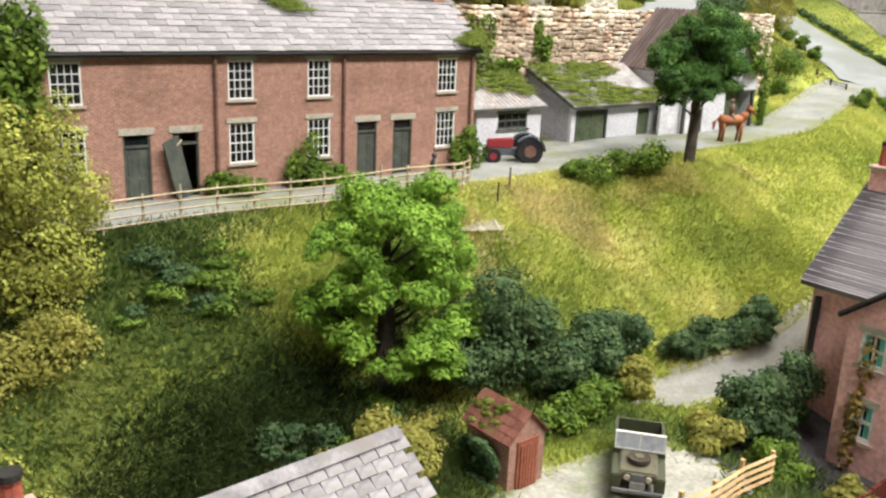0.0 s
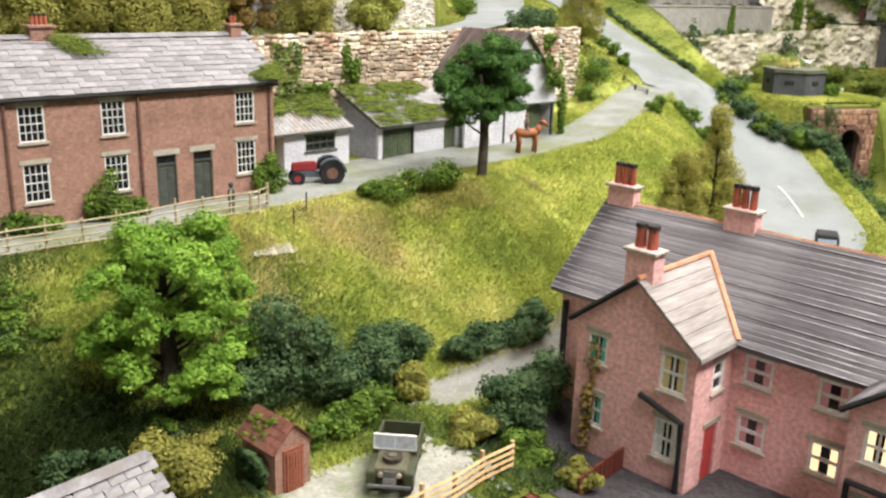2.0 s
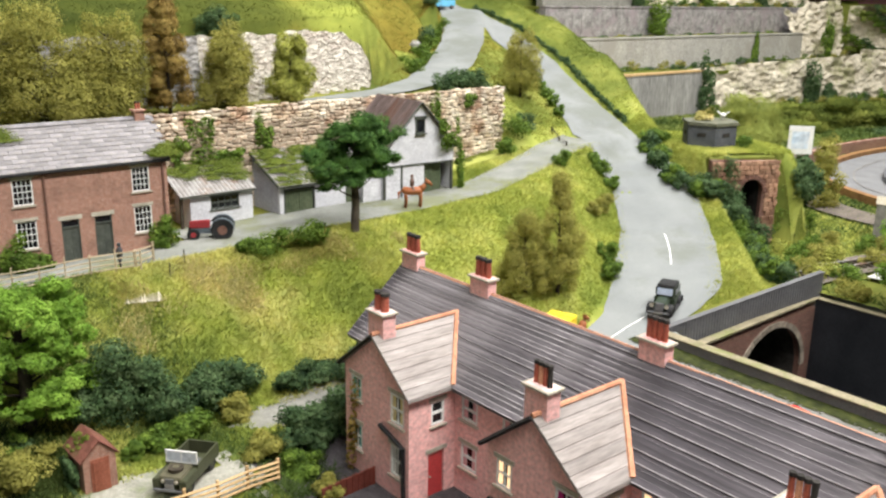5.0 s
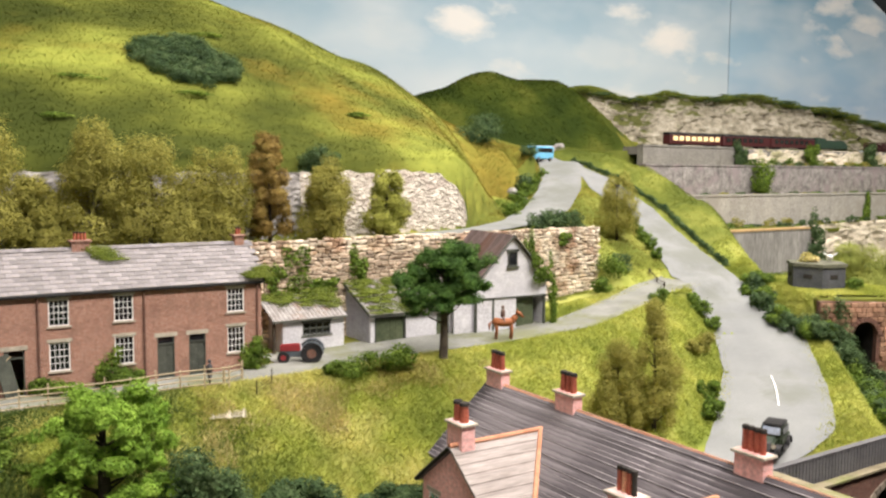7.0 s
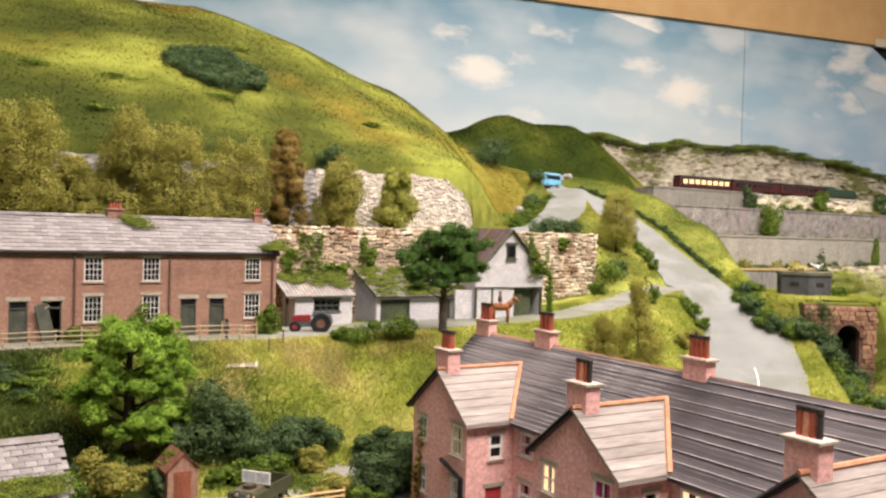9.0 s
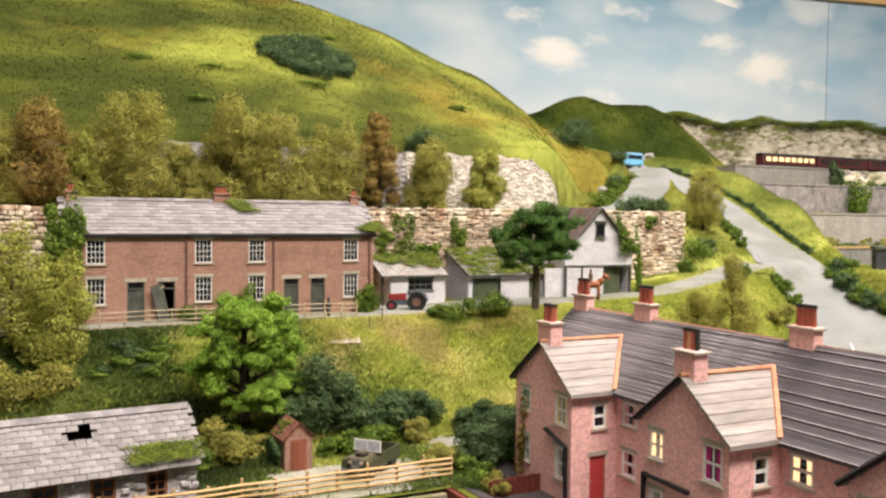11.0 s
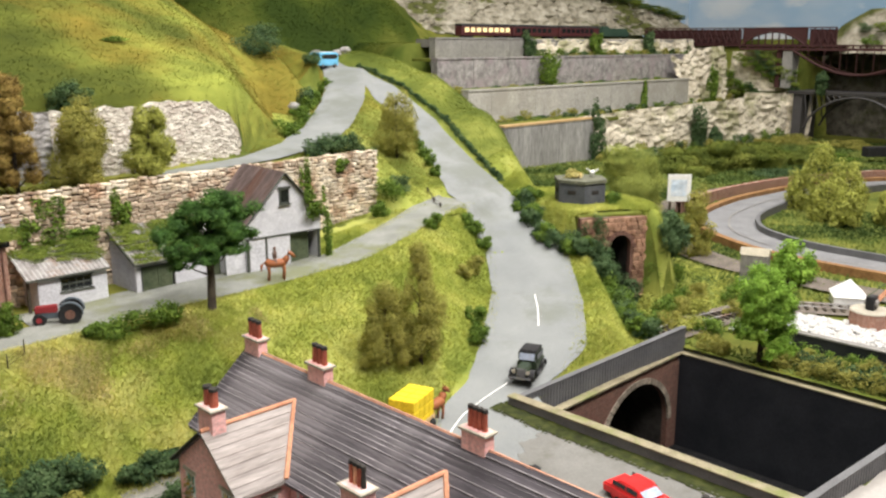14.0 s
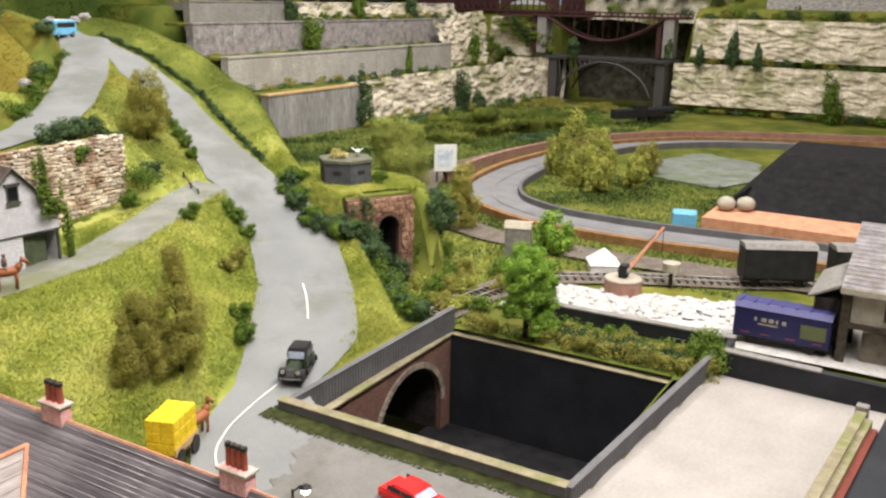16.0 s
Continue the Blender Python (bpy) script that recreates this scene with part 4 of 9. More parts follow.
roof = part("roof", prism(bmesh.new(), [(-0.3, TE - oz + 0.0), (3.7, TE - oz + 2.95), (7.4, TE - oz + 0.0), (7.3, TE - oz - 0.15), (3.7, TE - oz + 2.7), (-0.2, TE - oz - 0.12)], "x", TX0 - ox - 0.25, TX1 - ox + 0.25), M_SLATE_DARK, terrace)
pitch = math.degrees(math.atan2(2.95, 4.0))
SLATE_MESH = to_mesh("slate", boxed(-0.485, 0.485, -0.36, 0.36, -0.025, 0.025), M_SLATE)
slates(roof, TX0 - ox - 0.25, TX1 - ox + 0.25, 0, 0.99, 0, 10, (-0.12, TE - oz + 0.22), (0.4, 0.295), pitch - 4, SLATE_MESH, seed=3)
part("ridge", prism(bmesh.new(), [(3.35, TE - oz + 2.95), (3.7, TE - oz + 3.2), (4.05, TE - oz + 2.95), (3.7, TE - oz + 3.0)], "x", TX0 - ox - 0.27, TX1 - ox + 0.27), M_SLATE, roof)
for cx in (14.6, 27.7, 41.0):
    chimney(terrace, cx - ox, 3.7, TE - oz + 2.0, TE - oz + 3.75, 1.4 if cx == 27.7 else 0.85, 0.8, M_BRICK_OLD, 4 if cx == 27.7 else 2, 0.62)

# ---- row of pink-brick houses ----
PG, PEZ, PRZ, PRX, PFX = 8.95, 16.5, 20.45, 49.8, 45.4
PY1, PY0 = 25.9, -29.0
houses = thing("brick_house_row", PFX, PY1, PG, 0, "row of pink-red brick houses with dark slate roof", "house")


def H(x, y, z):
    return x - PFX, y - PY1, z - PG


M_PANE = {"teal": plain("curtain_teal", (0.16, 0.52, 0.44), 0.8), "yellow": plain("curtain_yellow", (0.70, 0.58, 0.30), 0.8), "warm": lit("lamplit_curtain", (1.0, 0.66, 0.36), 1.15), "pink": plain("curtain_pink", (0.75, 0.40, 0.42), 0.8), "magenta": plain("curtain_magenta", (0.50, 0.03, 0.20), 0.8), "white": plain("curtain_white", (0.75, 0.74, 0.70), 0.8)}
WING_Y = [18.65, 4.85, -8.95, -22.75]
wing_half = 3.4
front_windows = []
for i, wy in enumerate(WING_Y):
    for yc in (wy - 4.75, wy - 8.4):
        if yc - 0.8 > PY0:
            for z0, z1 in ((10.75, 12.45), (14.05, 15.6)):
                front_windows.append((yc - 0.75 - PY1, yc + 0.75 - PY1, z0 - PG, z1 - PG))
bm = wall_with_holes(bmesh.new(), "x", 0, 0.4, PY0 - PY1, 0, -0.6, PEZ - PG, front_windows)
part("front_wall", bm, M_BRICK_PINK, houses)
for n, (u0, u1, z0, z1) in enumerate(front_windows):
    sash_window(houses, u0, u1, z0, z1, 0, "x", 1, 2, M_GLASS, glow=M_PANE[("pink", "pink", "warm", "pink", "teal", "warm", "white")[n % 7]], bar=0.12, frame_w=0.16, trim=M_STONE_TRIM)
bw = PRX - PFX
for y in (PY1 - 0.4, PY0):
    bm = prism(bmesh.new(), [(0.402, -0.6), (2 * bw, -0.6), (2 * bw, PEZ - PG), (bw, PRZ - PG - 0.1), (0.402, PEZ - PG + 0.3)], "y", y - PY1, y - PY1 + 0.4)
    part("gable_wall", bm, M_BRICK_PINK, houses)
part("back_wall", boxed(2 * bw - 0.4, 2 * bw, PY0 - PY1 + 0.41, -0.41, -0.6, PEZ - PG - 0.3), M_BRICK_PINK, houses)
over = 0.55
slope = (PRZ - PEZ) / bw
roof = part("roof", prism(bmesh.new(), [(-over, PEZ - PG - over * slope + 0.1), (bw, PRZ - PG), (2 * bw + over, PEZ - PG - over * slope + 0.1), (2 * bw + over, PEZ - PG - over * slope - 0.1), (bw, PRZ - PG - 0.25), (-over, PEZ - PG - over * slope - 0.1)], "y", PY0 - PY1 - 0.3, 0.45), M_SLATE_DARK, houses)
rows = 21
run = bw + over
ang = math.atan(slope)
clen = math.hypot(run, run * slope) / rows
course = to_mesh("slate_course", boxed(-clen * 0.62, clen * 0.62, PY0 - PY1 - 0.3, 0.47, -0.02, 0.03), M_SLATE_DARK)
course_edge = to_mesh("worn_edge", boxed(-clen * 0.62 - 0.012, -clen * 0.62 + 0.035, PY0 - PY1 - 0.3, 0.47, -0.015, 0.036), M_SLATE_EDGE)
for r in range(rows):
    f = (r + 0.5) / rows
    for s in (-1, 1):
        place("slate_course", course, roof, bw + s * run * (1 - f), 0, PEZ - PG - over * slope + 0.1 + run * slope * f + 0.06 + 0.012 * (r % 3), 0, math.degrees(ang) * s - 2.2 * s, 0.12 * ((r * 7) % 5 - 2) / 2)
        if s < 0:
            place("worn_edge", course_edge, roof, bw + s * run * (1 - f), 0, PEZ - PG - over * slope + 0.1 + run * slope * f + 0.06 + 0.012 * (r % 3), 0, math.degrees(ang) * s - 2.2 * s, 0.12 * ((r * 7) % 5 - 2) / 2)
part("ridge", tube(bmesh.new(), [(bw, PY0 - PY1 - 0.3, PRZ - PG + 0.06), (bw, 0.47, PRZ - PG + 0.06)], 0.17, 6), M_TERRACOTTA, roof)


def wing(i, yc):
    """A gabled back wing that stands out from the row, with its own roof, chimney, door and windows."""
    w = thing("house_wing", PFX, yc, PG, 0)
    w.parent = houses
    w.matrix_world = pose(PFX * CM, yc * CM, PG * CM)
    fx, h = 41.8 - PFX, wing_half
    ez, rz = 16.35 - PG, 19.05 - PG
    fw = [(-2.9, -1.5, 10.4 - PG, 12.5 - PG), (-2.9, -1.5, 13.95 - PG, 15.95 - PG), (1.55, 2.75, 10.6 - PG, 12.4 - PG), (1.55, 2.75, 14.1 - PG, 15.7 - PG)]
    bm = wall_with_holes(bmesh.new(), "x", fx, 0.35, -h, h, -0.6, ez, fw)
    prism(bm, [(-h, ez), (h, ez), (0, rz - 0.1)], "x", fx, fx + 0.35)
    part("gable_front", bm, M_BRICK_PINK, w)
    hues = (("white", "yellow", "teal", "teal"), ("pink", "magenta", "white", "warm"), ("white", "pink", "teal", "white"), ("white", "white", "warm", "teal"))[i]
    for q, hue in zip(fw, hues):
        sash_window(w, *q, fx, "x", 2, 2, M_GLASS, bar=0.09, frame_w=0.15, glow=M_PANE[hue])
    side = [(fx + 1.7, fx + 2.75, 13.8 - PG, 15.4 - PG), (fx + 1.5, fx + 2.75, -0.3, 12.0 - PG)]
    bm = wall_with_holes(bmesh.new(), "y", -h, 0.35, fx + 0.352, -0.002, -0.6, ez - 0.2, side)
    part("side_wall", bm, M_BRICK_PINK, w)
    part("side_wall", boxed(fx + 0.352, -0.002, h - 0.35, h, -0.6, ez - 0.2), M_BRICK_PINK, w)
    sash_window(w, *side[0], -h, "y", 1, 2, M_GLASS, bar=0.12, frame_w=0.15)
    d = part("door", boxed(side[1][0] + 0.05, side[1][1] - 0.05, -h + 0.1, -h + 0.2, 0, 12.0 - PG - 0.02), M_DOOR_RED, w, "plain red back door")
    part("door_knob", tube(bmesh.new(), [(side[1][0] + 0.2, -h + 0.02, 1.4), (side[1][0] + 0.2, -h + 0.1, 1.4)], 0.06, 8), M_STONE_TRIM, d)
    part("lintel", boxed(side[1][0] - 0.2, side[1][1] + 0.2, -h - 0.04, -h + 0.1, 12.02 - PG, 12.3 - PG), M_STONE_TRIM, w)
    # roof: two slopes that run back into the main roof
    back = bw - (PRZ - 0.1 - (rz + PG)) / slope
    sl = (rz - ez) / h
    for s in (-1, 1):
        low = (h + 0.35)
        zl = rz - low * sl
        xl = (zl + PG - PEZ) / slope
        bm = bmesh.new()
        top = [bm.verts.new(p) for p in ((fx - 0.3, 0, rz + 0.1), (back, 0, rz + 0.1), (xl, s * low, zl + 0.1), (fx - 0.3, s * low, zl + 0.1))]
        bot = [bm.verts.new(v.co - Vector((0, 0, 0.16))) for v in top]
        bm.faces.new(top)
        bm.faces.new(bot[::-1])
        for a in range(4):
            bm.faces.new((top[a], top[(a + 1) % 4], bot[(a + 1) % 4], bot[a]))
        # South slope takes the painted-in light, north slope the plain dark slate.
        rf = part("roof_slope", bm, M_SLATE_LIT if s < 0 else M_SLATE_DARK, w)
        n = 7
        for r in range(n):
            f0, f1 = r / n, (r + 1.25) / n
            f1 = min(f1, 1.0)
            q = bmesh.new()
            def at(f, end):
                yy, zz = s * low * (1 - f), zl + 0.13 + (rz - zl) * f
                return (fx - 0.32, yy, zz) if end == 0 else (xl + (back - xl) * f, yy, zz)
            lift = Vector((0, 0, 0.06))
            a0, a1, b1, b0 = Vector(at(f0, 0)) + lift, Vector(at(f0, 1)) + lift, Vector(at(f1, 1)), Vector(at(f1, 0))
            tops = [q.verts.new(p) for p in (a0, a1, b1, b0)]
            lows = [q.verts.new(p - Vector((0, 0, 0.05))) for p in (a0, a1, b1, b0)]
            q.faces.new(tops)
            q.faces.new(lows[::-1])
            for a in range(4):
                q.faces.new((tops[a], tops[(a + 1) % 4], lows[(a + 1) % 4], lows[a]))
            part("slate_course", q, M_SLATE_LIT if s < 0 else M_SLATE_DARK, rf)
        if s < 0:
            part("valley_tiles", tube(bmesh.new(), [(back, 0, rz + 0.2), (xl, s * low, zl + 0.2)], 0.2, 6), M_TERRACOTTA, w, "orange terracotta tiles in the roof valley")
        else:
            part("barge_board", tube(bmesh.new(), [(fx - 0.36, 0, rz + 0.1), (fx - 0.36, s * low, zl + 0.1)], 0.13, 4), M_BLACK, w)
    part("ridge", tube(bmesh.new(), [(fx - 0.3, 0, rz + 0.18), (back, 0, rz + 0.18)], 0.15, 6), M_TERRACOTTA, w)
    chimney(w, fx + 0.75, 0.35, rz - 1.7, rz + 1.45, 0.95, 1.6, M_BRICK_PINK, 2 if i == 0 else 4, 1.15, along="y", pot_mat=M_POT if i == 0 else [M_SOOT_SHADE, M_POT, M_TERRACOTTA, M_POT])
    pipe = [(fx - 0.15, -0.3 if i == 0 else 2.9, 13.1 - PG), (fx - 0.15, -2.6 if i == 0 else 0.9, 12.9 - PG if i == 0 else 13.3 - PG)]
    if i == 0:
        pipe = [(fx - 0.16, -0.6, 13.4 - PG), (fx - 0.16, -3.0, 12.7 - PG), (fx - 0.16, -3.05, 0)]
    else:
        pipe = [(fx - 0.16, -0.6, 13.0 - PG), (fx - 0.16, 3.05, 13.1 - PG), (fx - 0.16, 3.1, 0)]
    part("drainpipe", tube(bmesh.new(), pipe, 0.16, 8), M_BLACK, w)
    return w


for i, yc in enumerate(WING_Y):
    wing(i, yc)
part("drainpipe", tube(bmesh.new(), [H(45.2, 25.5, 9), H(45.2, 25.5, 15.4)], 0.17, 8), M_BLACK, houses)
for cy in (26.0, 17.8, 3.9, -10.0, -24.0):
    chimney(houses, bw, cy - PY1 - (0.75 if cy == 26.0 else 0), PRZ - PG - 1.2, PRZ - PG + 1.15, 0.75, 1.75, M_BRICK_PINK, 4 if cy < 10 else 3, 1.2, along="y")

# ---- plants ----


def leaf_cloud(name, blobs, count, size, material, seed=0, shell=0.5, droop=0.0, fray=0.06):
    """Many small leaves round a set of blobs (x, y, z, rx, ry, rz), thickest near their skins."""
    count, size = int(count * 1.12), size * 0.84
    rng = np.random.default_rng(seed)
    B = np.array(blobs, float)
    vol = (B[:, 3] * B[:, 4] * B[:, 5]) ** 0.66
    pick = rng.choice(len(B), count, p=vol / vol.sum())
    d = rng.normal(size=(count, 3))
    d /= np.linalg.norm(d, axis=1)[:, None]
    r = shell + (1.04 - shell) * rng.random(count) ** 0.6 + fray * np.minimum(rng.exponential(size=count), 3.0)
    ripple = 1 + 0.16 * np.sin(d[:, 0] * 7 + pick) * np.sin(d[:, 1] * 6 + pick * 2) + 0.12 * np.sin(d[:, 2] * 9 + pick)
    P = B[pick, :3] + d * B[pick, 3:] * (r * ripple)[:, None]
    P[:, 2] -= droop * rng.random(count) * (1 - np.abs(d[:, 2]))
    n = d * 1.5 + rng.normal(size=(count, 3)) * 0.42
    n[:, 2] += 0.5
    n /= np.linalg.norm(n, axis=1)[:, None]
    a = np.cross(n, rng.normal(size=(count, 3)))
    a /= np.linalg.norm(a, axis=1)[:, None]
    b = np.cross(n, a)
    s = size * (0.6 + 0.8 * rng.random(count))[:, None]
    V = np.stack([P - a * s * 0.5, P + b * s * 0.42, P + a * s * 0.62, P - b * s * 0.42 + n * s * 0.15], 1).reshape(-1, 3)
    return mesh_from(name, V, np.arange(count * 4).reshape(-1, 4), material)


def clumps(rng, x, y, z, rx, ry, rz, n, small=0.45):
    """Blobs spread over the upper skin of an ellipsoid, for an uneven outline."""
    out = [(x, y, z, rx * 0.72, ry * 0.72, rz * 0.72)]
    for _ in range(n):
        a, u = rng.uniform(0, 6.283), rng.uniform(-0.45, 1)
        c = math.sqrt(max(0, 1 - u * u))
        k = rng.uniform(0.62, 0.98)
        s = rng.uniform(0.6, 1.25) * small
        out.append((x + rx * k * c * math.cos(a), y + ry * k * c * math.sin(a), z + rz * k * u, rx * s, ry * s, rz * s * 0.8))
    return out


FAR_SCRUB = {}


def far_scrub(x, y, z, rx, ry, rz, material, seed, count, size, group, n=4):
    """Scrub too far off to tell apart: gathered here and joined later, one mesh a kind and colour."""
    rng = random.Random(seed)
    blobs, total, _ = FAR_SCRUB.get((group, material.name), ([], 0, 0))
    FAR_SCRUB[group, material.name] = blobs + clumps(rng, x, y, z + rz * 0.45, rx, ry, rz * 0.75, n), total + count, size


def bush(x, y, rx, ry, rz, material, seed, count=1800, size=0.22, label="rounded dark green foam bush on the grass", z=None, n=10, category="bush", name="bush", group=""):
    rng = random.Random(seed)
    z = ground_at(x, y) if z is None else z
    ob = new(name, leaf_cloud(name, clumps(rng, 0, 0, rz * 0.45, rx, ry, rz * 0.75, n), count, size, material, seed))
    ob.location = (x * CM, y * CM, z * CM)
    return tagged(ob, label, category, group)


def feathery(x, y, height, r, material, seed, count, label, z=None, size=0.17, layers=6, droop=0.22, base=0.06, lean=0.3, squash=0.85, ragged=0.42, shell=0.72, taper=0.2):
    """A slender tree of fine sprays that hang from the ground up to an uneven top."""
    rng = random.Random(seed)
    z = ground_at(x, y) if z is None else z
    t = thing("tree", x, y, z, 0, label, "tree")
    bx, by = rng.uniform(-lean, lean), rng.uniform(-lean, lean)
    part("trunk", tube(bmesh.new(), [(0, 0, -0.3), (bx * 0.2, by * 0.2, height * 0.3), (bx, by, height * 0.85)], [0.22, 0.16, 0.05], 7), M_BARK, t, smooth=True)
    blobs = []
    for k in range(layers):
        f = base + (1 - base) * (k + 0.5) / layers
        ring = r * (math.sin(math.pi * (0.16 + 0.74 * f)) ** 0.6) * (1.1 - taper * f)
        m = 4 if k < layers - 2 else 3
        for j in range(m):
            a = 6.283 * (j + rng.uniform(-0.35, 0.35)) / m + k
            d = ring * rng.uniform(0.45, 1.0)
            s = r * rng.uniform(0.65, 1.35) * ragged * (1 - 0.15 * f)
            e = Vector((bx * f + d * math.cos(a), by * f + d * squash * math.sin(a), height * f * rng.uniform(0.93, 1.04)))
            blobs.append((*e, s, s * squash, s * 1.15))
            if j % 2 == 0:
                part("limb", tube(bmesh.new(), [(bx * f, by * f, height * max(0.05, f - 0.12)), e], [0.07, 0.03], 5), M_BARK, t)
    ob = new("crown", leaf_cloud("crown", blobs, count, size, material, seed, shell, droop, 0.12))
    ob.parent = t
    return t


# ---- stone retaining wall ----


def stone_wall(name, x0, x1, z_base, z_top, label, keep_objects, lean=0.06):
    """Rough stones set one by one into a mortared core that follows the wall's line."""
    wall = thing(name, (x0 + x1) / 2, float(wall_line((x0 + x1) / 2)), z_base, 0, label, "wall", kind="structure")
    cx, cy = (x0 + x1) / 2, float(wall_line((x0 + x1) / 2))
    core = bmesh.new()
    n = 10
    for k in range(n):
        a, b = x0 + (x1 - x0) * k / n, x0 + (x1 - x0) * (k + 1) / n
        ya, yb = float(wall_line(a)), float(wall_line(b))
        q = [(a - cx, ya - cy + 0.12), (b - cx, yb - cy + 0.12), (b - cx, yb - cy + 1.5), (a - cx, ya - cy + 1.5)]
        prism(core, q, "z", -0.5, z_top - z_base - 0.15)
    part("core", core, M_STONE_JOINT, wall)
    rng = random.Random(5)
    verts, faces, made = [], [], 0
    shapes = []
    for k in range(14):
        bm = bmesh.new()
        w, h = 1.0, 1.0
        box(bm, -0.5, 0.5, -0.5, 0.5, -0.5, 0.5)
        for v in bm.verts:
            v.co += Vector((rng.uniform(-0.09, 0.09), rng.uniform(-0.12, 0.12), rng.uniform(-0.1, 0.1)))
        bmesh.ops.bevel(bm, geom=list(bm.edges), offset=0.09, segments=1, affect="EDGES")
        shapes.append(to_mesh("stone", bm, M_STONE))
    rest_v, rest_f, base = [], [], 0
    z = 0.0
    while z < z_top - z_base:
        h = rng.uniform(0.3, 0.52)
        x = x0
        while x < x1:
            w = rng.uniform(0.34, 1.1)
            wide, tall = min(w, x1 - x + 0.2) - 0.07, h - 0.06
            xx, yy = x + w / 2, float(wall_line(x + w / 2)) + rng.uniform(-0.06, 0.08)
            zz = z + h / 2 + rng.uniform(-0.1, 0.1)
            tall = tall * rng.uniform(0.82, 1.15)
            last = z + h >= z_top - z_base
            if last:
                tall *= rng.uniform(0.7, 1.3)
            me = shapes[rng.randrange(14)]
            m = Matrix.LocRotScale((xx - cx, yy - cy, zz), Euler((0, rng.uniform(-0.13, 0.13), rng.uniform(-0.08, 0.08))), (wide, 0.5, tall))
            if keep_objects(xx, zz + z_base) and made < 300:
                ob = new("stone", me)
                ob.parent = wall
                ob.matrix_local = Matrix.LocRotScale(m.translation * CM, m.to_quaternion(), (wide, 0.5, tall))
                made += 1
            else:
                co = np.empty(len(me.vertices) * 3, np.float32)
                me.vertices.foreach_get("co", co)
                co = co.reshape(-1, 3) / CM
                R = np.array(m.to_3x3())
                rest_v.append(co @ R.T + np.array(m.translation))
                for p in me.polygons:
                    vs = [i + base for i in p.vertices]
                    rest_f.append(vs + [vs[-1]] * (0 if len(vs) == 4 else 4 - len(vs)) if len(vs) <= 4 else vs[:4])
                base += len(co)
            x += w
        z += h
    if rest_v:
        tri = []
        for f in rest_f:
            tri.append((f[0], f[1], f[2]))
            if f[3] != f[2]:
                tri.append((f[0], f[2], f[3]))
        ob = new("stonework", mesh_from("stonework", np.concatenate(rest_v), np.array(tri), M_STONE))
        ob.parent = wall
        tagged(ob, kind="stuff")
    return wall


stone_wall("wall_stone", 42.5, 90.2, 17.6, 28.2, "rough cream and brown stone retaining wall", lambda x, z: 43 < x < 63 and z > 22.8)
stone_wall("wall_stone_west", -8, 15.5, 17.6, 28.0, "rough cream stone retaining wall beyond the cottages", lambda x, z: False)
end = thing("wall_stone_end", 90.4, 60, 18.5, 0, "rough stone end of the retaining wall", "wall", kind="structure")
rng = random.Random(8)
for k in range(20):
    for j in range(4):
        z0 = k * 0.5
        if z0 > 9.4 - j * 0.1:
            continue
        b = boxed(-0.28, 0.28, -0.55, 0.55, -0.22, 0.22, bevel=0.07)
        bmesh.ops.translate(b, verts=b.verts, vec=(rng.uniform(-0.1, 0.1), j * 1.15 + rng.uniform(-0.1, 0.1) + (k % 2) * 0.4, z0 + 0.2))
        part("stone", b, M_STONE, end)
part("core", boxed(-0.6, 0.05, -0.2, 4.6, -1, 9.3), M_STONE_JOINT, end)


def ivy(x, y, z, w, h, seed, depth=0.35, label="trailing green ivy on the wall", count=900, material=M_LEAF_HEDGE):
    rng = random.Random(seed)
    blobs = [(rng.uniform(-w, w) * 0.5, rng.uniform(-0.1, 0.1), rng.uniform(0.1, 0.95) * h, rng.uniform(0.3, 0.5) * w * 0.6, depth, rng.uniform(0.12, 0.25) * h) for _ in range(10)]
    ob = new("ivy", leaf_cloud("ivy", blobs, count, 0.28, material, seed))
    ob.location = (x * CM, y * CM, z * CM)
    return tagged(ob, label, "ivy")


for x, z, w, h, s in ((48.5, 22.5, 2.6, 5.2, 1), (55.5, 22.5, 1.6, 5.4, 2), (51.5, 23, 2.2, 1.4, 3), (46, 22.5, 1.8, 3.4, 4), (78.8, 18.8, 1.6, 8.8, 5), (84.5, 25.5, 1.4, 2.2, 7)):
    ivy(x, float(wall_line(x)) - 0.35, z, w, h, s)
ivy(73.2, 49.2, 23.6, 2.4, 3.0, 9, 0.22, "broad green ivy over the barn gable")
ivy(74.6, 49.4, 18.8, 0.9, 7, 10, 0.3, "green ivy climbing the barn corner")

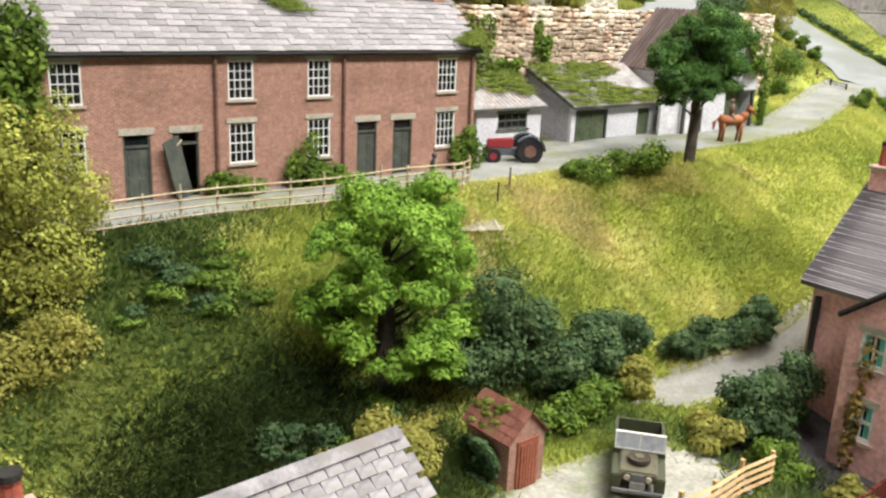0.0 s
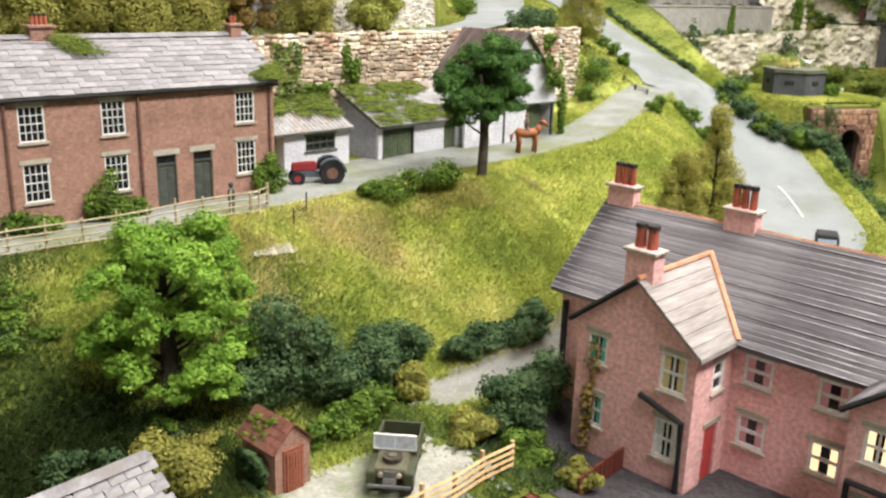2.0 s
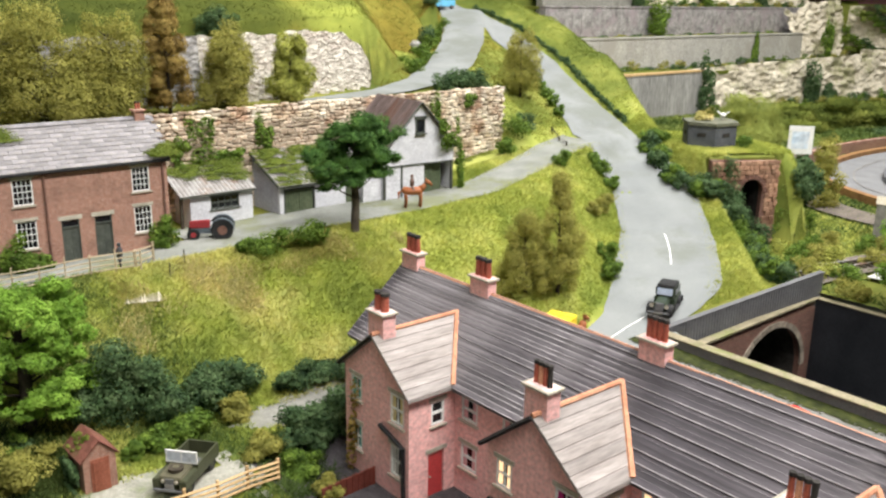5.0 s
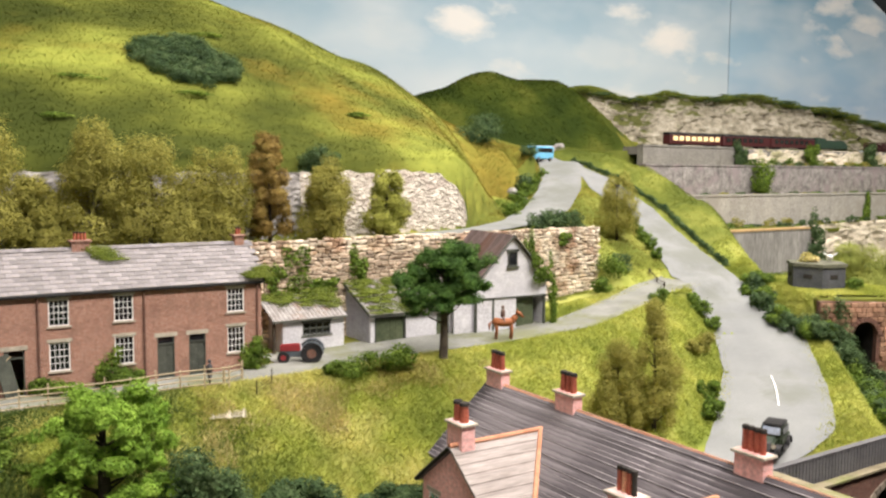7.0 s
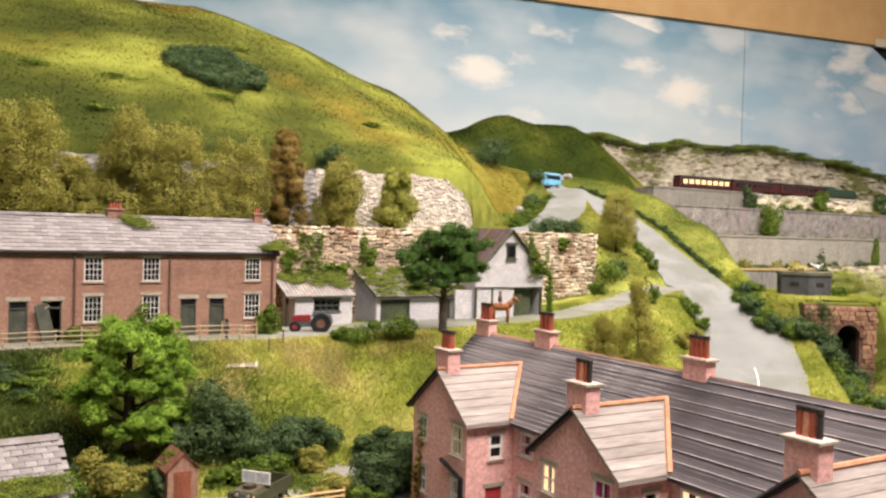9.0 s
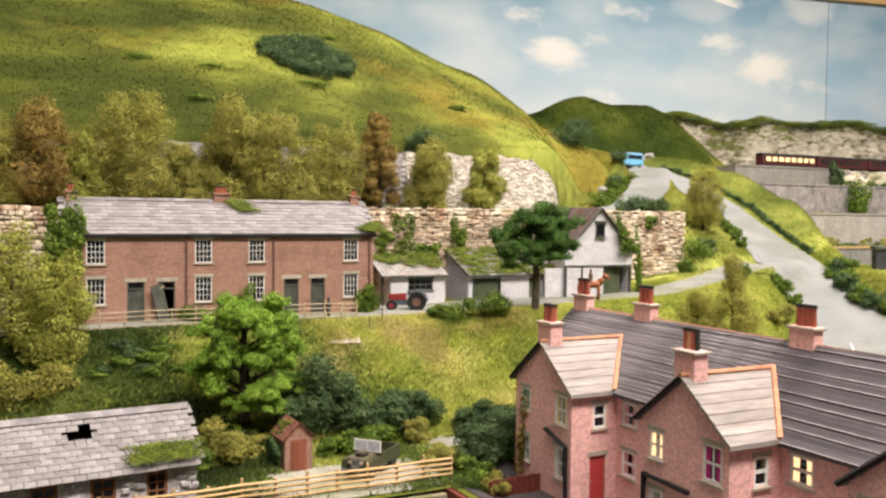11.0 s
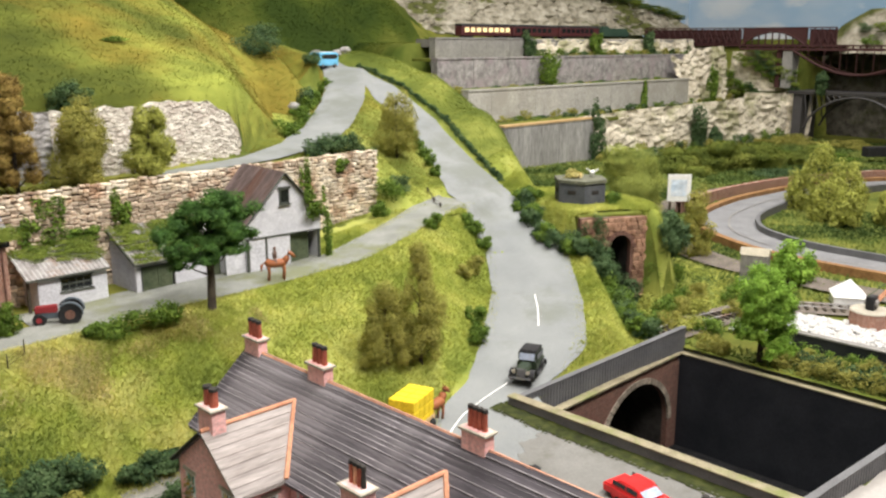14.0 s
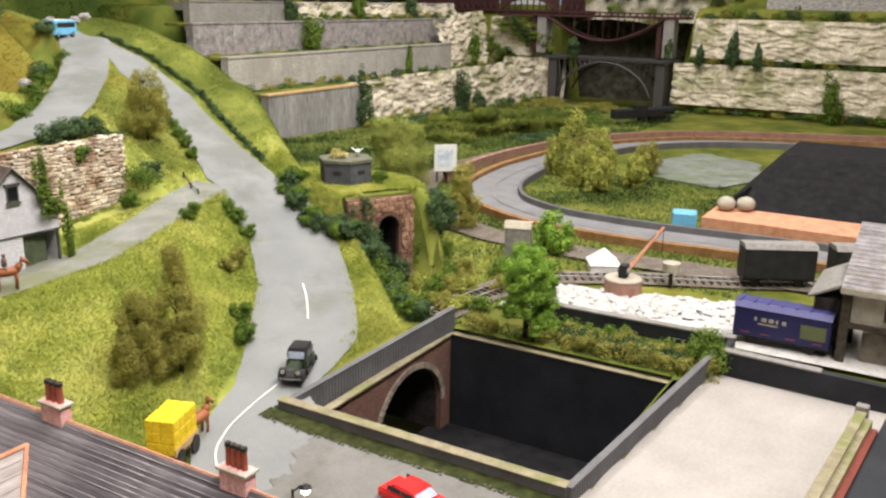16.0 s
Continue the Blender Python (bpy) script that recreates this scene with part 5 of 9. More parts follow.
# ---- quarry face and rocks ----


def rock_face(name, x0, x1, line, z0, z1, material, label, seed, layers=0.8, rough=0.9, nx=150, nz=40, kind="", back=0.6):
    """A quarried face: strata that step in and out, with blocky cracks."""
    X, T = np.meshgrid(np.linspace(x0, x1, nx), np.linspace(0, 1, nz))
    low, high = z0(X) if callable(z0) else z0 + 0 * X, z1(X) if callable(z1) else z1 + 0 * X
    Z = low + (high - low) * T
    D = np.zeros(X.shape)
    for i in range(nz):
        for j in range(nx):
            p = Vector((X[i, j] * layers * 0.8 + seed, Z[i, j] * layers * 1.3, seed * 0.7))
            q = Vector((X[i, j] * layers * 0.9 + 0.9 * noise.noise(p * 0.8) + seed, Z[i, j] * layers * 1.7 + 0.5 * noise.noise(p * 0.6), 0))
            D[i, j] = noise.turbulence(p * 0.5, 2, False) * 0.35 + noise.cell(q) * 0.4 + noise.cell(q * 2.1 + Vector((5.3, 1.7, 0))) * 0.3 + noise.turbulence(p * 3, 2, True) * 0.16
    Y = line(X) - 0.3 - D * rough + T * back + 0.4 * rough
    i = np.arange(X.size).reshape(X.shape)
    f = np.stack([i[:-1, :-1], i[:-1, 1:], i[1:, 1:], i[1:, :-1]], -1).reshape(-1, 4)
    ob = new(name, mesh_from(name, np.stack([X.ravel(), Y.ravel(), Z.ravel()], 1), f, material))
    return tagged(ob, label, "rock", kind=kind)


rock_face("rock_quarry_west", -12, 52, cliff_line, 26.5, lambda x: np.interp(x, [-12, 30, 52], [34.2, 35.2, 35.2]) - 0.3 + 0.14 * np.sin(x * 0.8) + 0.1 * np.sin(x * 2.1), M_ROCK_GREY, "layered grey stone quarry face below the hill", 3.0, 3.2, 0.3, 330, 60, "structure")
rock_face("rock_quarry", 52, 77.5, cliff_line, 26.8, lambda x: np.interp(x, [52, 60, 68, 72, 75, 76.6, 77.5], [35.3, 35.3, 35.6, 35.0, 33.6, 31.6, 29.4]) - 0.35 + 0.14 * np.sin(x * 0.9) + 0.1 * np.sin(x * 2.3), M_ROCK, "pale chalk quarry face below the hill", 9.0, 3.6, 0.2, 240, 90, "structure")

# ---- sheds and barn ----


def corrugated(bm, x0, x1, y0, z0, y1, z1, pitch=0.42, depth=0.07, thick=0.08):
    """A corrugated sheet whose ridges run from (y0, z0) to (y1, z1)."""
    n = max(4, int((x1 - x0) / pitch) * 4)
    top, bot = [], []
    for k in range(n + 1):
        x = x0 + (x1 - x0) * k / n
        w = depth * math.sin(2 * math.pi * (x - x0) / pitch)
        top.append((bm.verts.new((x, y0, z0 + w)), bm.verts.new((x, y1, z1 + w))))
        bot.append((bm.verts.new((x, y0, z0 + w - thick)), bm.verts.new((x, y1, z1 + w - thick))))
    for k in range(n):
        bm.faces.new((top[k][0], top[k + 1][0], top[k + 1][1], top[k][1]))
        bm.faces.new((bot[k][0], bot[k][1], bot[k + 1][1], bot[k + 1][0]))
        bm.faces.new((top[k][0], bot[k][0], bot[k + 1][0], top[k + 1][0]))
    return bm


def moss_on(parent, x0, x1, y0, z0, y1, z1, cover, count, seed):
    """Moss tufts over part of a sloping roof."""
    rng = random.Random(seed)
    blobs = []
    while len(blobs) < 190:
        u, v = rng.random(), rng.random()
        if cover(u, v):
            blobs.append((x0 + (x1 - x0) * u, y0 + (y1 - y0) * v, z0 + (z1 - z0) * v + 0.09, 0.75, 0.65, 0.08))
    ob = new("moss", leaf_cloud("moss", blobs, count * 6, 0.12, M_MOSS, seed))
    ob.parent = parent
    return ob


shed = thing("lean_to_shed", 48.3, 53, 18.1, 0, "whitewashed lean-to shed with mossy rusty tin roof", "shed")
part("front_wall", wall_with_holes(bmesh.new(), "y", 0, 0.3, -3.0, 3.3, -0.5, 3.25, [(-1.0, 1.9, 1.55, 2.75)]), M_WHITEWASH, shed)
win = sash_window(shed, -1.0, 1.9, 1.55, 2.75, 0, "y", 4, 2, M_GLASS, trim=M_DOOR_DARK, frame_mat=M_DOOR_DARK, bar=0.08)
part("side_wall", prism(bmesh.new(), [(0.302, -0.5), (4.6, -0.5), (4.6, 5.2), (0.302, 3.2)], "x", 3.0, 3.3), M_WHITEWASH, shed)
part("side_wall", prism(bmesh.new(), [(0.302, -0.5), (4.6, -0.5), (4.6, 5.2), (0.302, 3.2)], "x", -3.0, -2.7), M_WHITEWASH, shed)
for px, py in ((-3.9, 0.1), (-3.9, 4.0)):
    part("post", boxed(px, px + 0.25, py, py + 0.25, -0.3, 3.3 + py * 0.45), M_BARK, shed)
part("roof", corrugated(bmesh.new(), -4.1, 3.5, -0.35, 3.2, 4.7, 5.45), M_RUSTIRON, shed)
part("fascia", boxed(-4.1, 3.5, -0.42, -0.32, 2.98, 3.14), M_DOOR_DARK, shed)
moss_on(shed, -4.0, 3.4, -0.3, 3.3, 4.6, 5.5, lambda u, v: v > 0.5 - 0.25 * u * u + 0.08 * math.sin(u * 20), 3600, 4)

garage = thing("garage_shed", 60.2, 52.2, 18.3, 0, "whitewashed garage shed with green doors and mossy roof", "shed")
gh = [(-5.5, -2.3, -0.2, 2.35), (1.5, 3.0, -0.2, 2.4), (3.9, 5.3, 1.0, 2.2)]
part("front_wall", wall_with_holes(bmesh.new(), "y", 0, 0.3, -6.1, 6.2, -0.5, 2.95, gh), M_WHITEWASH, garage)
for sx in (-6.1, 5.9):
    # West wall takes a darker grey than the east wall.
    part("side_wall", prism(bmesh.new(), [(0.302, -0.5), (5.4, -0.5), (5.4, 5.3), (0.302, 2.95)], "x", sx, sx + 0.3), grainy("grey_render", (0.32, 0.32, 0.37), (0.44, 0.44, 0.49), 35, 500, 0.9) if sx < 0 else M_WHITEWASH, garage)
for k in range(2):
    d = part("door", boxed(-5.45 + k * 1.56, -3.92 + k * 1.56, 0.1, 0.2, -0.1, 2.3), M_DOOR_GREEN, garage, "faded green boarded garage door")
    for j in range(5):
        part("board", boxed(-5.42 + k * 1.56 + j * 0.3, -5.15 + k * 1.56 + j * 0.3, 0.06, 0.105, -0.05, 2.25), M_DOOR_GREEN, d)
part("door_frame", box(box(box(bmesh.new(), -5.65, -5.5, -0.06, 0.2, -0.2, 2.5), -2.3, -2.15, -0.06, 0.2, -0.2, 2.5), -5.5, -2.3, -0.06, 0.2, 2.35, 2.5), M_DOOR_DARK, garage)
part("door", boxed(1.55, 2.95, 0.1, 0.2, -0.1, 2.36), M_DOOR_GREEN, garage, "narrow olive green boarded door")
sash_window(garage, 3.9, 5.3, 1.0, 2.2, 0, "y", 2, 2, M_GLASS, trim=M_DOOR_DARK, frame_mat=M_DOOR_DARK)
part("roof", corrugated(bmesh.new(), -6.35, 6.3, -0.4, 2.9, 5.5, 5.55), M_RUSTIRON, garage)
part("fascia", boxed(-6.35, 6.3, -0.46, -0.36, 2.68, 2.86), M_DOOR_DARK, garage)
part("barge_board", prism(bmesh.new(), [(-0.4, 2.7), (5.5, 5.3), (5.5, 5.6), (-0.4, 3.0)], "x", -6.45, -6.36), M_DOOR_DARK, garage)
moss_on(garage, -6.2, 6.2, -0.35, 3.0, 5.3, 5.6, lambda u, v: u < 0.62 + 0.1 * math.sin(v * 9) or v < 0.3, 5600, 6)

barn = thing("barn", 69.6, 50.0, 18.6, -4, "white gabled barn with rusty tin roof and open front", "barn")
bz, ba = 5.15, 9.85
bm = wall_with_holes(bmesh.new(), "y", 0, 0.3, -4.4, 4.4, 3.55, bz, [])
g = wall_with_holes(bm, "y", 0, 0.3, -4.4, 4.4, bz, bz + 0.01, [])
prism(bm, [(-4.4, bz + 0.01), (4.4, bz + 0.01), (0, ba)], "y", 0, 0.3)
part("gable_wall", bm, M_WHITEWASH, barn)
part("front_panel", boxed(-4.2, -2.35, 0.05, 0.25, -0.4, 3.5), M_WHITEWASH, barn)
part("front_panel", boxed(-2.1, 0.6, 0.05, 0.25, -0.4, 3.5), M_WHITEWASH, barn)
part("front_panel", boxed(-6.6, -4.45, 0.5, 0.8, -0.4, 3.2), M_WHITEWASH, barn)
for px in (-4.4, -2.34, 4.1):
    part("post", boxed(px, px + 0.22, -0.02, 0.25, -0.4, 3.55), M_DOOR_DARK, barn)
for k, (a, w) in enumerate(((0.62, 1.3), (1.95, 1.3))):
    bm = boxed(a, a + w, 0.5 + 0.25 * k, 0.62 + 0.25 * k, -0.3, 3.5)
    part("door", bm, M_DOOR_GREEN, barn, "dark green sliding barn door")
part("lintel", boxed(-4.4, 4.4, -0.06, 0.3, 3.4, 3.55), M_DOOR_DARK, barn)
part("side_wall", boxed(-4.4, -4.1, 0.302, 8.4, -0.4, bz), M_WHITEWASH, barn)
part("side_wall", boxed(4.1, 4.4, 0.302, 8.4, -0.4, bz), M_WHITEWASH, barn)
# Shade inside the open barn is put into these two colours.
part("back_wall", boxed(-4.1, 4.1, 8.1, 8.4, -0.4, bz), M_SOOT_SHADE, barn)
part("loft_floor", boxed(-4.1, 4.1, 0.31, 8.1, 3.5, 3.6), M_SOOT_SHADE, barn)
sash_window(barn, -0.55, 0.6, 6.75, 8.25, -0.17, "y", 1, 1, M_GLASS, trim=M_DOOR_DARK, frame_mat=M_DOOR_DARK, sill=True)
for s in (-1, 1):
    bm = bmesh.new()
    corrugated(bm, -0.35, 8.6, 0, 0, 4.75, -5.05, 0.5, 0.08)
    for v in bm.verts:
        x, y, z = v.co
        v.co = (s * y, x, ba + 0.2 + z)
    part("roof_slope", bm, M_RUSTDARK, barn)
    part("barge_board", tube(bmesh.new(), [(0, -0.42, ba + 0.12), (s * 4.75, -0.4, ba - 4.95)], 0.1, 4), M_DOOR_DARK, barn)

# ---- cutting with brick portal ----
pit = thing("railway_cutting", 84, 8, -2, 0, "black-painted rectangular railway cutting with brick tunnel portal", "cutting", kind="structure")


def pbox(x0, x1, y0, y1, z0, z1, bevel=0.0):
    return boxed(x0 - 84, x1 - 84, y0 - 8, y1 - 8, z0 + 2, z1 + 2, bevel)


# Deep shade of the cutting is put into this coal-black floor colour.
part("pit_floor", pbox(73.4, 100.2, -4.6, 22, -2.2, -1.6), M_COAL_BLACK, pit)
part("near_wall", pbox(73.4, 74.1, -4.2, 22.1, -1.6, 11.05), M_GREYPANEL, pit, "grey panel parapet of the cutting")
part("near_coping", pbox(73.3, 74.35, -4.2, 22.2, 11.06, 11.2, 0.03), M_COPING, pit)
part("near_lining", pbox(74.104, 74.16, -4.0, 20.3, -1.6, 11.0), M_PIT, pit)
part("far_wall", pbox(99.5, 100.2, -5.0, 20.3, -1.6, 8.95), M_PIT, pit)
part("far_coping", pbox(99.4, 100.35, -5.0, 20.3, 8.96, 9.12, 0.03), M_COPING, pit)
part("side_wall", pbox(74.2, 99.45, -4.7, -4.2, -1.6, 9.6), M_PIT, pit)
# arch wall on the north side
cxp, rad, spring = 91.6, 6.0, 2.0
arch = [(cxp - 84 + rad * math.cos(math.pi * k / 20), spring + 2 + rad * 0.92 * math.sin(math.pi * k / 20)) for k in range(21)]
outline = [(74.2 - 84, 0.4), (cxp - rad - 84, 0.4)] + arch[::-1] + [(cxp + rad - 84, 0.4), (99.5 - 84, 0.4), (99.5 - 84, 11.0), (74.2 - 84, 10.7)]
part("portal_wall", prism(bmesh.new(), outline, "y", 12.3, 12.9), M_BRICK_DARK, pit, "dark red brick tunnel portal wall")
part("moss_line", prism(bmesh.new(), [(74.2 - 84, 10.71), (99.5 - 84, 11.01), (99.5 - 84, 11.2), (74.2 - 84, 10.9)], "y", 12.0, 12.9), M_COPING, pit)
for k in range(26):
    a0, a1 = math.pi * k / 26 + 0.008, math.pi * (k + 1) / 26 - 0.008
    q = [(cxp - 84 + r * math.cos(a), spring + 2 + 0.92 * r * math.sin(a)) for r, a in ((rad - 0.05, a0), (rad + 0.6, a0), (rad + 0.6, a1), (rad - 0.05, a1))]
    part("arch_stone", prism(bmesh.new(), q, "y", 12.14, 12.34), M_ARCHSTONE, pit)
bm = bmesh.new()
a = [bm.verts.new((u, 12.9, v)) for u, v in [(cxp + rad - 84, 0.4)] + arch + [(cxp - rad - 84, 0.4)]]
b = [bm.verts.new((u, 26, v)) for u, v in [(cxp + rad - 84, 0.4)] + arch + [(cxp - rad - 84, 0.4)]]
for k in range(len(a) - 1):
    bm.faces.new((a[k], a[k + 1], b[k + 1], b[k]))
bm.faces.new(b)
# Darkness inside the tunnel is put into the lining colour.
part("tunnel_lining", bm, M_SOOT_SHADE, pit)
# ribbed grey road parapets
for nm, p0, p1, z0, z1, zb in (("road_parapet", (73.9, 21.9), (100.4, 20.5), 10.7, 11.7, 8.0), ("yard_parapet", (73.6, -4.3), (103.6, -6.9), 11.0, 11.6, 9.0)):
    w = thing(nm, p0[0], p0[1], zb, math.degrees(math.atan2(p1[1] - p0[1], p1[0] - p0[0])), "ribbed grey plastic parapet panel beside the cutting", "wall", "parapets", "structure")
    L = math.hypot(p1[0] - p0[0], p1[1] - p0[1])
    part("panel", prism(bmesh.new(), [(0, 0), (L, 0), (L, z1 - zb), (0, z0 - zb)], "y", -0.2, 0.2), M_GREYPANEL, w)
    n = int(L / 0.42)
    for k in range(n):
        x = (k + 0.5) * L / n
        zt = z0 - zb + (z1 - z0) * x / L
        part("rib", boxed(x - 0.09, x + 0.09, -0.27, -0.2, 0.2, zt - 0.08), M_GREYPANEL, w)
    part("coping", prism(bmesh.new(), [(0, z0 - zb), (L, z1 - zb), (L, z1 - zb + 0.14), (0, z0 - zb + 0.14)], "y", -0.3, 0.3), M_GREYPANEL, w)
track = thing("pit_track", 84, 8, -1.6, 0, "dark railway track on the cutting floor", "track")
for x in (85.5, 87.15, 92.0, 93.65):
    part("rail", boxed(x - 84 - 0.06, x - 84 + 0.06, -13, 18, 0.28, 0.46), M_RUSTIRON, track)
for k in range(40):
    for x in (86.3, 92.8):
        part("sleeper", boxed(x - 84 - 1.5, x - 84 + 1.5, -12.8 + k * 0.78, -12.5 + k * 0.78, 0.05, 0.28), M_BARK, track)

# ---- pillbox knoll and stone tunnel mouth ----
pb = thing("pillbox", 112.3, 43.8, 20.9, 18, "hexagonal dark grey concrete pillbox on the knoll", "pillbox")
hexa = [(3.5 * math.cos(math.pi / 3 * k + 0.5), 3.5 * math.sin(math.pi / 3 * k + 0.5)) for k in range(6)]
part("wall", prism(bmesh.new(), hexa, "z", -0.6, 2.9), M_PILLBOX, pb)
part("roof", prism(bmesh.new(), [(1.06 * u, 1.06 * v) for u, v in hexa], "z", 2.91, 3.3), grainy("mossy_concrete", (0.09, 0.095, 0.07), (0.17, 0.17, 0.12), 60, 400, 0.9), pb)
for k in range(6):
    a = math.pi / 3 * (k + 0.5) + 0.5
    s = bmesh.new()
    box(s, -0.55, 0.55, -0.05, 0.05, 1.5, 2.0)
    bmesh.ops.rotate(s, verts=s.verts, cent=(0, 0, 0), matrix=Matrix.Rotation(a + math.pi / 2, 3, "Z"))
    bmesh.ops.translate(s, verts=s.verts, vec=(3.04 * math.cos(a), 3.04 * math.sin(a), 0))
    # Near-black plate paints the shade of an open slit.
    part("embrasure", s, M_SOOT_SHADE, pb)
bush(111.3, 44.5, 1.3, 1.1, 0.9, M_GRASS_GOLD, 70, 500, 0.3, "tuft of dry yellow grass on the pillbox roof", z=24.2, category="grass tuft", name="grass_tuft")
tm = thing("tunnel_mouth", 110.2, 35.3, 10.4, -25, "rust-brown stone tunnel mouth below the pillbox", "tunnel portal")
ac, rd, sp = -0.5, 1.55, 6.25
ar = [(ac + rd * math.cos(math.pi * k / 14), sp + rd * math.sin(math.pi * k / 14)) for k in range(15)]
out = [(-6.2, -0.8), (ac - rd, -0.8)] + ar[::-1] + [(ac + rd, -0.8), (3.1, -0.8), (3.1, 9.9), (-6.2, 10.2)]
part("portal_wall", prism(bmesh.new(), out, "y", -0.1, 0.6), M_BRICK_DARK, tm)
part("side_wall", boxed(2.4, 3.1, 0.61, 7, -0.8, 9.7), M_BRICK_DARK, tm)
M_RUSTSTONE = grainy("rust_stone", (0.22, 0.11, 0.07), (0.44, 0.27, 0.18), 60, 400, 0.9, island=0.35)
rng = random.Random(3)
for k in range(18):
    u, v = -6.1, -0.4 + k * 0.58
    while u < 3.0:
        w = min(rng.uniform(0.5, 1.1), 3.15 - u)
        c = u + w / 2 - ac
        if not (abs(c) < rd + w / 2 + 0.1 and v < sp + 0.2) and math.hypot(c, v + 0.25 - sp) > rd + 0.45:
            d = rng.uniform(0.1, 0.28)
            part("stone", boxed(u + 0.03, u + w - 0.03, -0.1 - d, -0.08, v, v + 0.53, bevel=0.05), M_RUSTSTONE, tm)
        u += w
for k in range(11):
    a0, a1 = math.pi * k / 11 + 0.02, math.pi * (k + 1) / 11 - 0.02
    q = [(ac + r_ * math.cos(a), sp + r_ * math.sin(a)) for r_, a in ((rd - 0.04, a0), (rd + 0.5, a0), (rd + 0.5, a1), (rd - 0.04, a1))]
    part("arch_stone", prism(bmesh.new(), q, "y", -0.35, -0.08), M_BRICK_DARK, tm)
for k in range(16):
    for j in range(6):
        part("stone", boxed(3.08, 3.3 + 0.1 * ((k + j) % 3), 0.0 + j * 1.1 + (k % 2) * 0.3, 1.05 + j * 1.1 + (k % 2) * 0.3, -0.4 + k * 0.6, 0.14 + k * 0.6, bevel=0.05), M_RUSTSTONE, tm)
part("coping", boxed(-6.0, 3.0, 0.61, 2.9, 8.4, 10.35, 0.1), M_EARTH, tm)
bm = bmesh.new()
full = [(ac + rd, -0.8)] + ar + [(ac - rd, -0.8)]
a = [bm.verts.new((u, 0.6, v)) for u, v in full]
b = [bm.verts.new((u, 8, v)) for u, v in full]
for k in range(len(a) - 1):
    bm.faces.new((a[k], a[k + 1], b[k + 1], b[k]))
bm.faces.new(b)
# Lining colour holds the shade of the tunnel mouth.
part("tunnel_lining", bm, M_SOOT_SHADE, tm)

# ---- trees, bushes and hedges ----
TIERS = [(0.2, 0.0, 9.6, 2.0, 1.7, 1.0), (-1.4, 0.1, 9.0, 1.5, 1.3, 0.8), (1.7, 0.0, 8.9, 1.5, 1.3, 0.85), (-2.6, -0.2, 7.8, 1.4, 1.2, 0.8), (0.0, -1.4, 8.0, 1.7, 1.3, 0.9), (2.6, -0.2, 7.6, 1.4, 1.2, 0.9), (-1.7, -1.2, 6.8, 1.3, 1.1, 0.75), (1.2, -1.6, 6.9, 1.3, 1.1, 0.8), (3.4, -0.2, 6.2, 1.3, 1.1, 0.95), (2.2, -1.4, 5.6, 1.2, 1.0, 0.7), (-3.0, 0.2, 4.4, 1.3, 1.1, 0.9), (-2.2, -1.2, 3.6, 1.2, 1.0, 0.8), (3.4, 0.0, 4.8, 1.1, 1.0, 0.8), (1.6, -1.8, 2.6, 1.8, 1.2, 0.85), (2.9, -1.4, 3.1, 1.3, 1.1, 0.85), (0.2, -2.0, 2.2, 1.5, 1.1, 0.8), (-1.0, -1.6, 5.6, 1.5, 1.1, 0.8), (0.5, -1.9, 5.4, 1.4, 1.0, 0.75), (-2.4, -0.6, 5.6, 1.3, 1.1, 0.8), (1.6, -1.0, 4.4, 1.2, 1.0, 0.6), (-0.4, 1.4, 7.6, 2.2, 1.4, 1.2), (0.8, 1.2, 5.0, 2.4, 1.4, 1.2), (-1.6, 1.0, 4.0, 1.8, 1.4, 1.0), (-0.8, -1.8, 1.7, 1.1, 0.9, 0.6), (1.4, -2.2, 1.5, 1.5, 1.0, 0.6)]


def tiered_tree(x, y, trunk_r, tiers, material, seed, count, size, label, spread=0.5, swell=1.0):
    """A forked trunk whose limbs carry separate cushions of leaves; tiers: (x, y, z, rx, ry, rz) from the foot."""
    rng = random.Random(seed)
    t = thing("tree", x, y, ground_at(x, y), 0, label, "tree")
    top = max(q[2] for q in tiers)
    part("trunk", tube(bmesh.new(), [(0, 0, -0.4), (0, 0, 0.2), (0.1, 0, top * 0.3), (0.0, 0.1, top * 0.6), (0.1, 0.1, top * 0.9)], [trunk_r * 1.7, trunk_r * 1.15, trunk_r, trunk_r * 0.7, trunk_r * 0.2], 9), M_BARK, t, smooth=True)
    blobs = []
    for q in tiers:
        f = max(0.2, min(0.8, q[2] / top - 0.18))
        s0, e = Vector((0.05, 0.05, top * f)), Vector(q[:3])
        part("limb", tube(bmesh.new(), [s0, (s0 + e) / 2 + Vector((0, 0, -0.15)), e], [trunk_r * 0.3, trunk_r * 0.18, trunk_r * 0.06], 5), M_BARK, t, smooth=True)
        for _ in range(9):
            a, u = rng.uniform(0, 6.283), rng.uniform(0.15, 1.0)
            k = rng.uniform(0.36, 0.62) * swell
            blobs.append((q[0] + q[3] * u * math.cos(a), q[1] + q[4] * u * math.sin(a), q[2] + q[5] * rng.uniform(-0.8, 0.9), q[3] * k, q[4] * k, q[5] * (k + 0.12)))
    ob = new("crown", leaf_cloud("crown", blobs, count, size, material, seed, spread, 0.25))
    ob.parent = t
    return t


tiered_tree(25.4, 34.6, 0.42, [(q[0] * 1.08, q[1], q[2] * 0.93, q[3], q[4], q[5]) for q in TIERS], M_LEAF_BRIGHT, 11, 60000, 0.17, "bright green broadleaf model tree on the grassy bank", swell=0.74)
